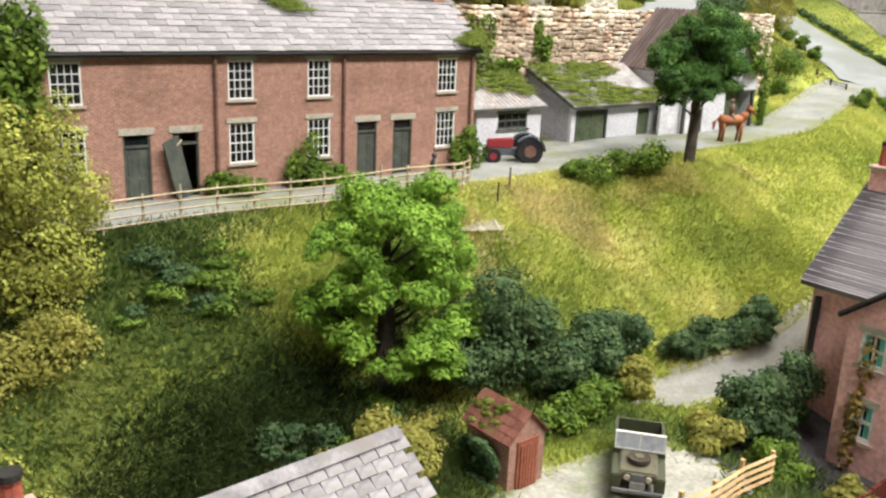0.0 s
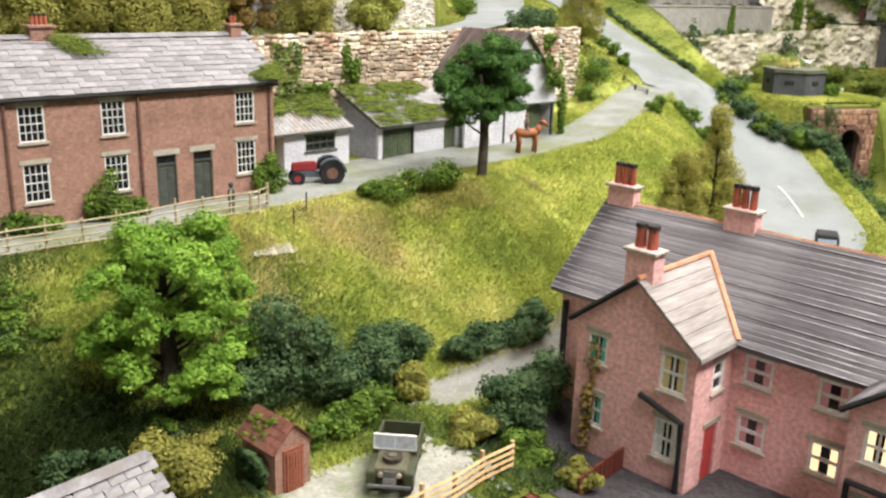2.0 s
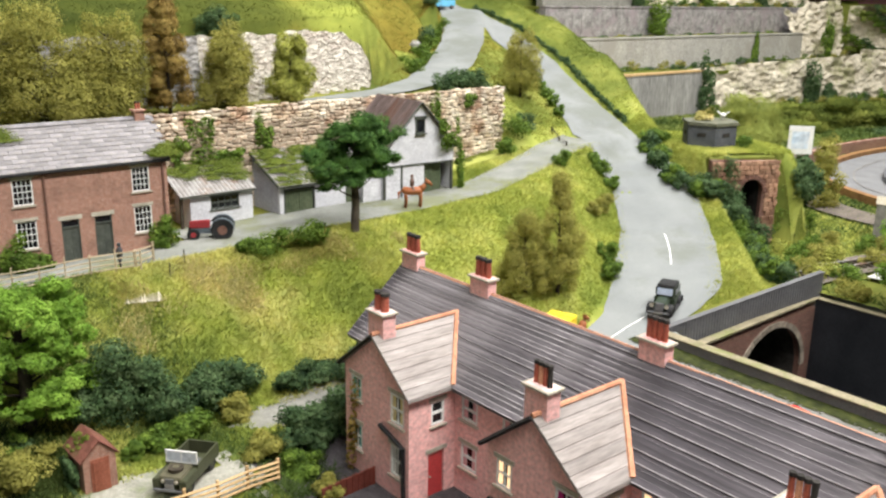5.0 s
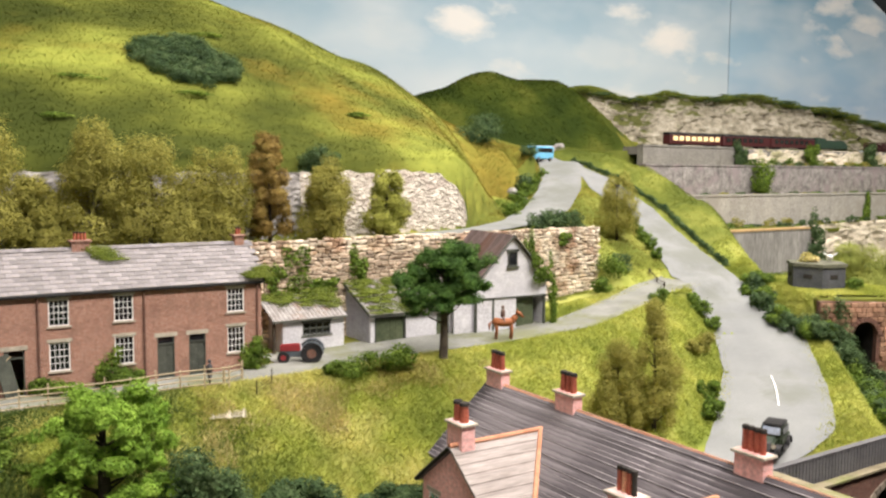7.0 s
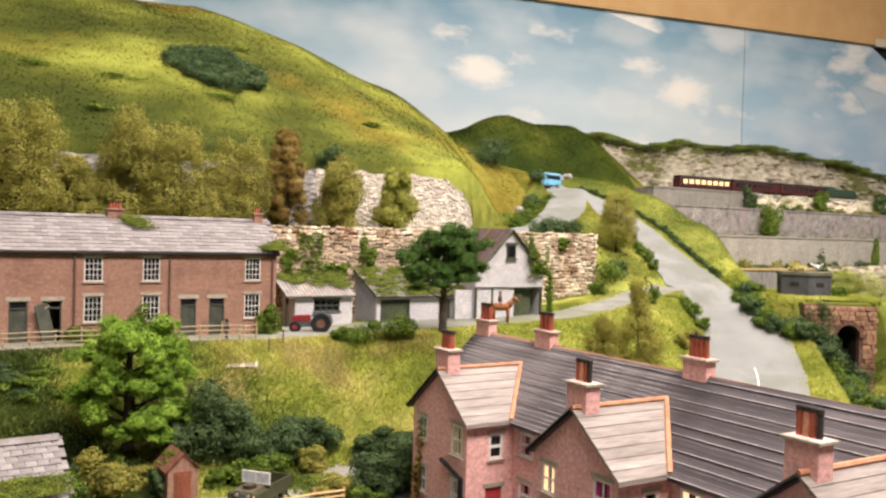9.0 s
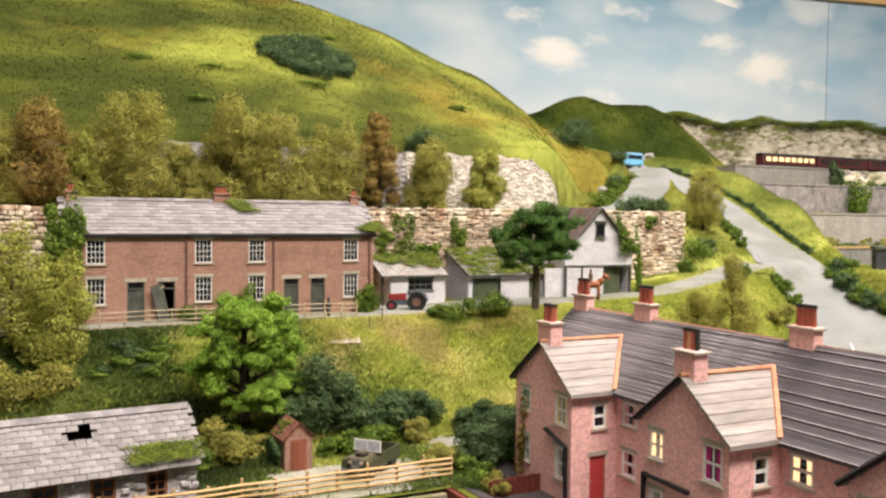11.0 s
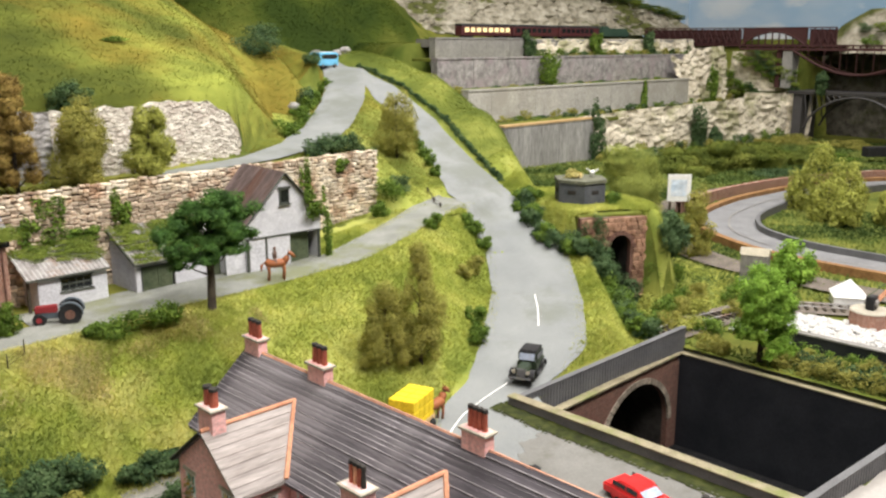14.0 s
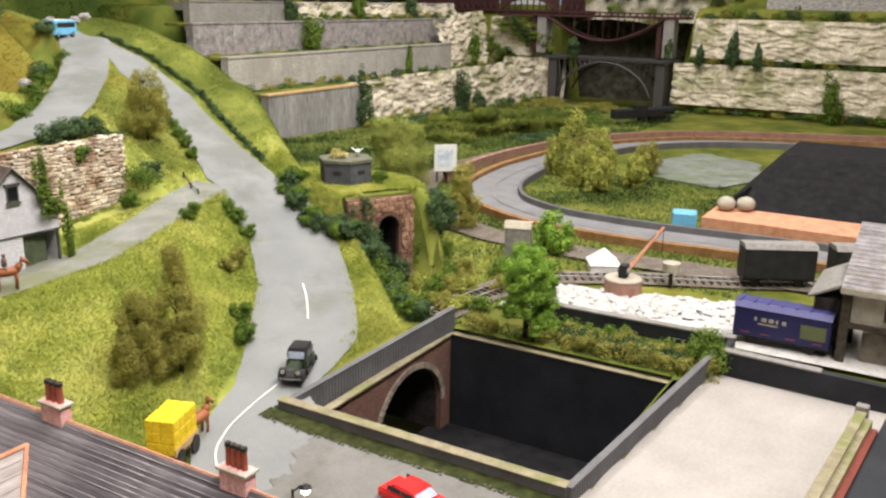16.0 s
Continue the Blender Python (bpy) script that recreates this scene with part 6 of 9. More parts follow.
tiered_tree(56.4, 42.6, 0.36, [(q[0] * 1.15, q[1], q[2], q[3] * 1.1, q[4], q[5]) for q in ((0.3, 0, 9.9, 1.9, 1.7, 0.8), (-1.2, 0, 9.2, 1.3, 1.2, 0.7), (1.9, 0, 9.3, 1.3, 1.2, 0.7), (0.2, -1.0, 8.4, 1.6, 1.3, 0.75), (2.9, 0, 8.4, 1.5, 1.3, 0.75), (-2.2, 0.3, 8.1, 1.2, 1.1, 0.7), (1.2, -1.2, 7.2, 1.5, 1.2, 0.7), (-3.6, 0.2, 7.3, 1.1, 1.0, 0.8), (-3.3, -0.6, 6.2, 1.2, 1.0, 0.75), (-1.3, -0.8, 6.4, 1.3, 1.1, 0.7), (3.1, -0.4, 6.6, 1.2, 1.1, 0.6), (1.8, -0.8, 5.6, 1.3, 1.1, 0.6), (-2.6, -0.4, 5.0, 1.2, 1.0, 0.65), (-0.6, -1.0, 5.2, 1.2, 1.0, 0.6), (0.8, 0.8, 8.2, 1.8, 1.3, 1.0), (0.2, -0.4, 6.2, 1.3, 1.0, 0.7), (2.0, 0.3, 7.6, 1.4, 1.2, 0.8), (-1.0, 0.6, 7.2, 1.5, 1.2, 0.8))], M_LEAF_OAK, 12, 52000, 0.17, "dark green oak with a bare forked trunk beside the lane")

feathery(70.8, 30.6, 11.8, 2.7, M_LEAF_OLIVE, 13, 24000, "feathery olive green willow on the sunny mound", layers=10, ragged=0.3, size=0.15, taper=0.88, shell=0.6)
feathery(67.4, 31.4, 7.4, 3.3, M_LEAF_OLIVE, 14, 22000, "feathery olive shrub on the sunny mound", layers=7, ragged=0.28, size=0.15, taper=0.8, shell=0.6)
feathery(12.4, 41.0, 8.2, 2.2, M_LEAF_WILLOW, 15, 19000, "pale willow with drooping fine leaves by the fence", layers=8, size=0.17, ragged=0.42, droop=0.35)
feathery(9.8, 43.0, 8.8, 2.4, M_LEAF_WILLOW, 16, 16000, "pale willow with drooping fine leaves by the fence", layers=8, size=0.17, ragged=0.42, droop=0.35)
for k, (x, y, rx, rz, m) in enumerate(((9.5, 37.5, 2.4, 2.6, M_LEAF_OLIVE), (12.2, 38.6, 1.8, 1.8, M_LEAF_OLIVE), (7.5, 33, 2.2, 2.8, M_LEAF_WILLOW), (8.8, 29.5, 1.6, 2.2, M_LEAF_WILLOW), (11.0, 32.4, 1.0, 1.2, M_LEAF_WILLOW))):
    bush(x, y, rx, rx * 0.85, rz, m, 30 + k, 3200, 0.18, "tangled olive undergrowth on the bank")
rng = random.Random(41)
for k in range(22):
    x, y = rng.uniform(12.5, 21.5), rng.uniform(38.6, 42.4)
    r = rng.uniform(0.5, 0.95)
    bush(x, y, r * 1.2, r, r * 0.8, (M_LEAF_DARK, M_LEAF_HEDGE, M_LEAF_HEDGE)[k % 3], 420 + k, 520, 0.17, "low blue-green undergrowth below the fence", group="bank undergrowth", n=6)
for k in range(16):
    x, y = rng.uniform(18, 25.5), rng.uniform(29.5, 33.8)
    r = rng.uniform(0.6, 1.1)
    bush(x, y, r * 1.2, r, r * 0.8, (M_LEAF_DARK, M_LEAF_OLIVE, M_LEAF_HEDGE)[k % 3], 450 + k, 520, 0.18, "low tangled undergrowth below the tree", group="tree undergrowth", n=6)
LEDGE = [(3.5, 37.2, 3.0, M_LEAF_OLIVE), (8.2, 35.5, 2.6, M_LEAF_OLIVE), (12.2, 37.2, 2.6, M_LEAF_RUST), (16.0, 34.6, 2.4, M_LEAF_WILLOW), (20.4, 38.6, 3.2, M_LEAF_OLIVE), (25.6, 34.0, 2.6, M_LEAF_OLIVE), (30.2, 39.2, 3.0, M_LEAF_OLIVE), (35.6, 37.4, 2.9, M_LEAF_OLIVE), (38.6, 33.4, 1.8, M_LEAF_OLIVE), (41.8, 36.8, 2.7, M_LEAF_OLIVE), (46.9, 38.5, 2.1, M_LEAF_RUST), (53.1, 35.5, 2.3, M_LEAF_OLIVE), (59.9, 34.9, 1.6, M_LEAF_WILLOW)]
for k, (x, top, rx, m) in enumerate(LEDGE):
    zb = ground_at(x, 60.0)
    feathery(x, 59.9, top - zb, rx * (0.85 + 0.3 * ((k * 7) % 5) / 4), m, 50 + k, 27000, ("rust-brown" if m is M_LEAF_RUST else "pale yellow-green" if m is M_LEAF_WILLOW else "olive green") + " feathery tree before the quarry face", base=0.1, ragged=0.46, shell=0.6, size=0.19)
bush(54.6, 64.6, 2.3, 1.7, 2.6, M_LEAF_DARK, 61, 3000, 0.2, "dark green bush at the quarry edge", z=34.6)
rng = random.Random(62)
blobs, span = [], np.arange(64, 104, 0.25)
for k in range(120):
    a, r = rng.uniform(0, 6.283), math.sqrt(rng.random())
    x, level = 43.8 + 5.7 * r * math.cos(a), 47.2 + 2.9 * r * math.sin(a) - 0.05 * 5.7 * r * math.cos(a)
    y = float(span[np.argmin(np.abs(land(np.full(span.shape, x), span) - level))])
    blobs.append((x, y - 0.4, level + 0.35, 1.05, 0.95, rng.uniform(0.6, 1.0) * (1.25 - 0.5 * r)))
tagged(new("thicket", leaf_cloud("thicket", blobs, 52000, 0.2, M_LEAF_DARK, 62)), "wide dark green gorse thicket on the hill", "thicket")
for k, (x, y, r) in enumerate(((32.4, 73.0, 1.8), (28.4, 67.8, 1.4), (47.4, 82.0, 1.4), (63.9, 74.2, 1.1), (24, 75, 1.6), (42.4, 72.0, 1.6))):
    bush(x, y, r * 1.4, r * 0.6, 0.42, M_LEAF_HEDGE, 65 + k, 900, 0.16, "low brown heather patch on the hill")
feathery(100.6, 67.0, 9.0, 2.5, M_LEAF_OLIVE, 17, 20000, "pale yellow-green tree on the grass between the roads", base=0.15)
for k, (x, y, rx, ry, rz, m) in enumerate(((30.4, 33.2, 2.7, 2.2, 4.0, M_LEAF_DARK), (33.2, 32.6, 2.2, 1.9, 3.4, M_LEAF_DARK), (38.4, 32.5, 2.0, 1.6, 2.8, M_LEAF_DARK), (36.0, 32.0, 1.5, 1.3, 2.6, M_LEAF_DARK), (32.2, 30.0, 1.5, 1.0, 1.4, M_LEAF_HEDGE), (34.6, 30.2, 1.5, 1.1, 1.8, M_LEAF_HEDGE), (37.9, 30.6, 1.2, 1.0, 1.7, M_LEAF_OLIVE), (30.4, 29.6, 0.9, 0.7, 1.1, M_LEAF_HEDGE), (44.0, 31.5, 1.8, 1.1, 1.6, M_LEAF_DARK), (46.8, 31.4, 1.7, 1.1, 1.4, M_LEAF_DARK), (49.2, 31.4, 1.8, 1.1, 1.7, M_LEAF_DARK), (40.4, 25.0, 1.7, 1.5, 2.4, M_LEAF_DARK), (42.8, 25.2, 1.8, 1.4, 2.8, M_LEAF_DARK), (37.4, 25.4, 1.6, 1.2, 1.3, M_LEAF_OLIVE), (38.4, 22.6, 1.4, 1.2, 1.5, M_LEAF_HEDGE), (38.5, 19.0, 0.9, 0.9, 1.2, M_LEAF_OLIVE), (22.6, 29.8, 1.7, 1.2, 2.6, M_LEAF_OLIVE), (20.2, 29.0, 1.5, 1.2, 1.9, M_LEAF_HEDGE))):
    bush(x, y, rx, ry, rz, m, 80 + k, int(1600 + 900 * rx * rz), 0.21, ("glossy dark green" if m is M_LEAF_DARK else "light green" if m is M_LEAF_HEDGE else "brownish olive") + " shrub at the foot of the bank")
for k, (x, y, rx, rz) in enumerate(((24.6, 48.3, 1.5, 1.3), (28.9, 48.3, 1.0, 2.7), (30.6, 48.4, 1.2, 1.3), (40.9, 48.5, 1.0, 2.6), (48.6, 43.0, 2.0, 1.9), (51.4, 42.6, 1.9, 2.0), (46.6, 43.8, 1.2, 1.2))):
    bush(x, y, rx, rx * 0.6, rz, M_LEAF_HEDGE, 110 + k, 2200, 0.2, "leafy green shrub beside the lane")
ivy(13.9, 48.7, 18.6, 2.6, 9.5, 21, 0.6, "thick green ivy on the cottage gable", 2600)
ivy(14.0, 48.5, 21.8, 2.6, 5.6, 23, 0.8, "thick green ivy on the cottage gable", 2400)
ivy(13.7, 50.6, 25.4, 2.0, 2.6, 24, 1.2, "green ivy spilling over the roof end", 1500)
ivy(42.0, 21.0, 9.2, 1.2, 6.2, 22, 0.35, "reddish creeper on the brick house wall", 900, M_LEAF_RUST)
for k, (x, y, r, m) in enumerate(((89.4, 48.0, 1.1, M_LEAF_HEDGE), (97.0, 49.8, 1.1, M_LEAF_HEDGE), (96.2, 48.0, 1.2, M_LEAF_HEDGE), (95.6, 45.6, 0.9, M_LEAF_HEDGE), (89.6, 41.6, 1.3, M_LEAF_OLIVE), (87.4, 41.0, 0.9, M_LEAF_OLIVE), (80.6, 32.4, 1.3, M_LEAF_HEDGE), (82.6, 34.8, 1.2, M_LEAF_HEDGE), (91.4, 57.6, 1.9, M_LEAF_HEDGE), (93.4, 59.0, 1.5, M_LEAF_DARK), (88.4, 56.6, 1.2, M_LEAF_HEDGE))):
    bush(x, y, r, r * 0.85, r * 1.35, m, 130 + k, 1500, 0.22, "small green shrub on the sunny mound")
for k in range(6):
    bush(83.5 + k * 2.0, 62.6 + k * 0.55, 1.7, 1.3, 2.0, M_LEAF_DARK, 150 + k, 1700, 0.22, "clipped dark hedge on top of the stone wall", group="wall-top hedge")
for k in range(7):
    bush(88.5 + k * 2.3, 76.6 + k * 2.05 + (0.5 if k % 2 else -0.3), 1.6, 1.3, 1.9, M_LEAF_HEDGE, 160 + k, 1300, 0.24, "ragged green hedge beside the hill road", group="hill road hedge")
for k in range(7):
    f = k / 6
    bush(103.4 + 9.4 * f, 62 + 17 * f, 0.9, 0.9, 1.3, M_LEAF_HEDGE, 170 + k, 900, 0.22, "small green shrub on the road verge", group="verge shrubs")
bush(97.0, 94.8, 4.4, 2.6, 3.4, M_LEAF_DARK, 178, 5200, 0.26, "dark green thicket beside the hill road")
for k, (x, y) in enumerate(((111.2, 100.5), (111.0, 97.0), (104.0, 91.5), (100.6, 88.0), (97.6, 86.0), (107.8, 94.0), (94.0, 82.4))):
    bush(x, y, 1.5, 1.3, 2.0 + 0.4 * math.sin(k * 2.3), M_LEAF_HEDGE if k % 3 else M_LEAF_DARK, 720 + k, 1500, 0.22, "clump of green bramble at the hill road edge", group="hill road brambles")
for k in range(13):
    a = k / 12
    bush(109.0 - 6.2 * math.sin(math.pi * 0.75 * a), 50.5 - 17.0 * a + 0.6 * math.sin(k * 2.1), 1.5, 1.3, 1.8, M_LEAF_DARK if k % 3 else M_LEAF_HEDGE, 180 + k, 1500, 0.24, "dense green bramble below the pillbox", group="knoll brambles")
for k in range(9):
    bush(103.0 + 0.5 * k + 0.4 * math.sin(k), 38.6 - 0.5 * k, 1.5, 1.3, 1.7 + 0.4 * (k % 3), M_LEAF_DARK if k % 3 else M_LEAF_HEDGE, 470 + k, 1500, 0.22, "dense green bramble before the tunnel mouth", group="knoll brambles")
for k, (x, y) in enumerate(((106.2, 35.2), (105.2, 34.4), (107.2, 36.2), (114.6, 31.6), (117.8, 33.4), (107.4, 33.8), (108.6, 32.4), (106.4, 36.8))):
    bush(x, y, 1.4, 1.2, (4.6, 4.2, 5.4, 3.6, 2.6, 4.0, 3.0, 5.6)[k], M_LEAF_DARK, 485 + k, 1700, 0.22, "dense green bramble beside the tunnel mouth", group="knoll brambles")
for k, (x, y, z, h) in enumerate(((115.4, 33.9, 16.0, 2.6), (116.6, 33.2, 12.0, 3.4), (117.8, 34.2, 14.0, 3.4), (114.6, 33.2, 11.4, 3.0), (119.4, 36.0, 12.0, 3.6), (116.4, 34.6, 17.6, 2.2), (118.6, 33.0, 10.2, 2.6), (120.6, 38.4, 13.0, 3.2))):
    bush(x, y, 1.7, 1.5, h, M_LEAF_DARK if k % 3 else M_LEAF_HEDGE, 740 + k, 1700, 0.22, "dense green bramble on the slope beside the tunnel", z=z, group="knoll brambles")
for k in range(8):
    a = k / 7
    bush(105.4 - 6.2 * a + 0.5 * math.sin(k), 33.6 - 9.4 * a, 1.6, 1.5, 2.9 - 0.9 * a, M_LEAF_DARK if k % 2 else M_LEAF_HEDGE, 195 + k, 1500, 0.24, "dense green bramble along the verge", group="verge brambles")
for k, (x, y) in enumerate(((107.5, 47.5), (109.8, 49.0), (115.5, 40.5), (113.8, 39.5), (106.4, 49.5))):
    bush(x, y, 1.0, 0.9, 1.2, M_LEAF_HEDGE, 205 + k, 800, 0.22, "small green shrub round the pillbox")
tiered_tree(101.6, 12.4, 0.28, [(q[0] * 0.95, q[1] * 0.95, q[2] * 0.93, q[3], q[4], q[5]) for q in TIERS], M_LEAF_BRIGHT, 18, 34000, 0.22, "bright green tree behind the cutting wall")
for k in range(34):
    x, y = 101.6 + 1.25 * ((k * 7) % 4), 9.6 - k * 0.52
    bush(x, y, 1.35, 1.2, 1.5 + 0.3 * math.sin(k), (M_LEAF_OLIVE, M_LEAF_HEDGE, M_LEAF_OLIVE, M_LEAF_DARK)[k % 4], 215 + k, 800, 0.22, "olive green scrub behind the cutting wall", z=9.5, group="cutting scrub")
bush(103.6, -6.4, 2.0, 1.8, 4.2, M_LEAF_HEDGE, 232, 3200, 0.24, "upright green conifer shrub at the parapet end", z=9.8)
for k in range(18):
    x, y = 101 + (k * 5.3) % 22, 17.5 + (k * 3.7) % 13
    bush(x, y, 2.0, 1.6, 1.7, (M_LEAF_OLIVE, M_LEAF_HEDGE, M_LEAF_WILLOW)[k % 3], 235 + k, 1100, 0.26, "lineside olive scrub beside the track", group="lineside scrub")
for k, (x, y, h, r, m) in enumerate(((134, 23.5, 5.5, 2.8, M_LEAF_BRIGHT), (118, 33.5, 5, 2.2, M_LEAF_DARK), (192, 45, 13, 3.6, M_LEAF_WILLOW), (192, 48.5, 8, 2.6, M_LEAF_WILLOW), (183, 39, 7.5, 3.0, M_LEAF_WILLOW), (180, 34.5, 6, 2.8, M_LEAF_WILLOW), (188, 30, 6, 2.6, M_LEAF_WILLOW), (199, 42, 9.5, 3.4, M_LEAF_WILLOW), (204, 33, 6.5, 2.8, M_LEAF_OLIVE), (189, 37.5, 9, 3.0, M_LEAF_WILLOW))):
    feathery(x, y, h, r, m, 260 + k, 4500, ("bright green" if m is M_LEAF_BRIGHT else "yellow-green" if m is M_LEAF_WILLOW else "dull green") + " tree beside the railway", size=0.38, ragged=0.42, layers=5)
feathery(137.5, 40.6, 10, 2.6, M_LEAF_OLIVE, 268, 6000, "tall olive tree beside the railway", size=0.3)

# ---- fences ----


def post_rail(name, points, height, rails, material, label, post=0.16, thin=0.05):
    """A fence through ground points: each post and each rail is a part."""
    f = thing(name, points[0][0], points[0][1], points[0][2], 0, label, "fence")
    o = Vector(points[0])
    for k, p in enumerate(points):
        q = Vector(p) - o
        part("post", boxed(q.x - post / 2, q.x + post / 2, q.y - post / 2, q.y + post / 2, q.z - 0.4, q.z + height * (1.12 if k % 2 else 1.0)), material, f)
    for a, b in zip(points, points[1:]):
        for r in rails:
            pa, pb = Vector(a) - o + Vector((0, -0.1, r)), Vector(b) - o + Vector((0, -0.1, r))
            part("rail", tube(bmesh.new(), [pa, pb], thin, 4), material, f)
    return f


post_rail("paddock_fence", [(6.6 + 1.9 * k, 44.0 + 0.25 * math.sin(k), ground_at(6.6 + 1.9 * k, 44.1)) for k in range(17)], 1.75, (0.4, 0.8, 1.2, 1.6), M_FENCE, "weathered post-and-rail fence before the cottages", post=0.1)
post_rail("yard_fence", [(36.4 - 2.05 * k, 21.6 - 0.02 * k + 0.12 * math.sin(k * 2), 9.75) for k in range(16)], 1.55, (0.3, 0.65, 1.0, 1.35), M_WOOD, "fresh yellow wooden rail fence along the yard", thin=0.1)


def hurdle(x, y, turn, tilt, label):
    h = thing("hurdle", x, y, ground_at(x, y) + 0.12, turn, label, "hurdle", "broken hurdles")
    for k in range(5):
        part("bar", boxed(-1.35, 1.35, -0.62 + k * 0.32, -0.57 + k * 0.32, 0.1 + tilt * k, 0.18 + tilt * k), M_PALEWOOD, h)
    for u in (-1.1, -0.1, 0.1, 1.1):
        part("brace", tube(bmesh.new(), [(u, -0.75, 0.1), (u * 1.05, 0.8, 0.2 + tilt * 5.6)], 0.05, 4), M_PALEWOOD, h)
    return h


hurdle(35.9, 41.0, -20, 0.03, "pale broken wooden hurdle lying on the grass")
post_rail("broken_gate", [(36.8, 44.6, ground_at(36.8, 44.6)), (38.6, 45.4, ground_at(38.6, 45.4))], 1.5, (0.5, 1.0, 1.4), M_FENCE, "pale broken field gate at the fence end")
post_rail("wire_fence", [(38.9, 42.9, ground_at(38.9, 42.9)), (40.5, 43.7, ground_at(40.5, 43.7))], 1.2, (0.3, 0.6, 0.9), M_BARK, "short dark leaning wire fence", post=0.07, thin=0.02)
post_rail("road_gate", [(95.8 + 1.25 * k, 53.4 + 2.5 * k, ground_at(95.8 + 1.25 * k, 53.4 + 2.5 * k)) for k in range(3)], 0.75, (0.35, 0.6), M_BARK, "low dark wooden barrier across the lane end", post=0.14)
for k, (y0, x0) in enumerate(((18.4, 37.6), (9.6, 38.0), (4.6, 38.0), (-4.2, 38.0))):
    f = thing("yard_divider", x0, y0, 8.95, 4, "dark brown close-boarded garden fence", "fence", "yard fences")
    for j in range(9):
        part("board", boxed(j * 0.46, j * 0.46 + 0.42, -0.06, 0.06, 0, 1.25 + 0.04 * (j % 2)), M_FASCIA_RED, f)

# ---- edge of the board ----
solid("fascia_wood", boxed(-60, 34.9, -0.5, 0.0, 5.4, 9.5), M_COPING, 0, 19.7, 0, 0, "raw timber front edge of the layout board", "trim", kind="structure")
solid("fascia_panel", boxed(35.1, 35.9, -45, 21.9, -20, 9.7), M_FASCIA_RED, label="dark red-brown painted front panel of the layout", category="trim", kind="structure")
solid("fascia_lower", boxed(-60, 35.0, 20.0, 20.8, -60, 5.3), M_FASCIA_RED, label="dark red-brown panel below the board", category="trim", kind="structure")

# ---- privy ----
privy = thing("privy", 27.3, 28.3, 9.85, 2, "little brick privy with mossy red tiled roof", "privy")
privy.scale = (0.86, 0.86, 1.0)
part("wall", box(box(bmesh.new(), -1.15, -0.95, -1.5, 1.5, -0.3, 2.4), 0.95, 1.15, -1.5, 1.5, -0.3, 2.4), M_BRICK_OLD, privy)
part("back_wall", prism(bmesh.new(), [(-0.95, -0.3), (0.95, -0.3), (0.95, 2.4), (0, 3.35), (-0.95, 2.4)], "y", 1.3, 1.5), M_BRICK_OLD, privy)
bm = prism(bmesh.new(), [(-0.95, -0.3), (-0.55, -0.3), (-0.55, 2.0), (0.55, 2.0), (0.55, -0.3), (0.95, -0.3), (0.95, 2.4), (0, 3.35), (-0.95, 2.4)], "y", -1.5, -1.3)
part("front_wall", bm, M_BRICK_OLD, privy)
M_TILE = grainy("red_tile", (0.13, 0.05, 0.035), (0.24, 0.095, 0.07), 70, 600, 0.85, stain=(0.12, 0.10, 0.04), island=0.2)
for s in (-1, 1):
    rf = part("roof_slope", prism(bmesh.new(), [(0, 3.3), (s * 1.32, 2.16), (s * 1.32, 2.26), (0, 3.42)], "y", -1.62, 1.62), M_TILE, privy)
    for r in range(4):
        u, z = s * (1.2 - r * 0.31), 2.38 + r * 0.268
        for j in range(6):
            b = boxed(-0.24, 0.24, -0.27, 0.27, -0.02, 0.03)
            bmesh.ops.rotate(b, verts=b.verts, cent=(0, 0, 0), matrix=Matrix.Rotation(s * radians(38), 3, "Y"))
            bmesh.ops.translate(b, verts=b.verts, vec=(u, -1.42 + j * 0.565, z))
            part("tile", b, M_TILE, rf)
d = part("door", boxed(-0.52, 0.62, -1.62, -1.5, 0.02, 2.05), grainy("privy_door", (0.22, 0.07, 0.04), (0.34, 0.12, 0.075), 80, 600, 0.8), privy, "weathered red-brown plank door")
for j in range(6):
    part("plank", boxed(-0.5 + j * 0.19, -0.35 + j * 0.19, -1.66, -1.615, 0.05, 2.0), bpy.data.materials["privy_door"], d)
part("door_frame", box(box(bmesh.new(), -0.66, -0.54, -1.6, -1.45, 0, 2.2), -0.54, 0.66, -1.6, -1.45, 2.08, 2.2), bpy.data.materials["privy_door"], privy)
rng = random.Random(31)
ob = new("moss", leaf_cloud("moss", [(u, v, 3.42 + 0.86 * u, 0.22, 0.3, 0.07) for u, v in ((-rng.uniform(0.15, 1.2), rng.uniform(-0.4, 1.4)) for _ in range(16))], 2200, 0.1, M_MOSS, 31))
ob.parent = privy
ivy(25.9, 28.4, 9.7, 0.35, 2.0, 35, 1.0, "dark green ivy on the privy wall", 2200, M_LEAF_DARK)
moss_on(terrace, 12.6, 14.4, -0.3, 8.0, 0.9, 8.95, lambda u, v: v < 0.35 + 0.65 * u, 900, 36)
moss_on(terrace, 0.4, 3.0, 2.3, 9.85, 3.7, 10.9, lambda u, v: abs(u - 0.2 - 0.5 * (1 - v)) < 0.28, 700, 37)

# ---- derelict stone barn ----
sb = thing("stone_cottage", 19.4, 21.9, 9.8, 5, "derelict rubble-stone cottage with holed slate roof", "cottage")
SL, SW, SE = 19.0, 6.0, 3.15
sh = [(-2.9, -1.7, 0.9, 2.7), (-6.0, -4.6, 0.9, 2.7), (-9.1, -7.7, 0.9, 2.7), (-12.3, -10.9, 0.9, 2.7), (-15.4, -14.0, 0.9, 2.7)]
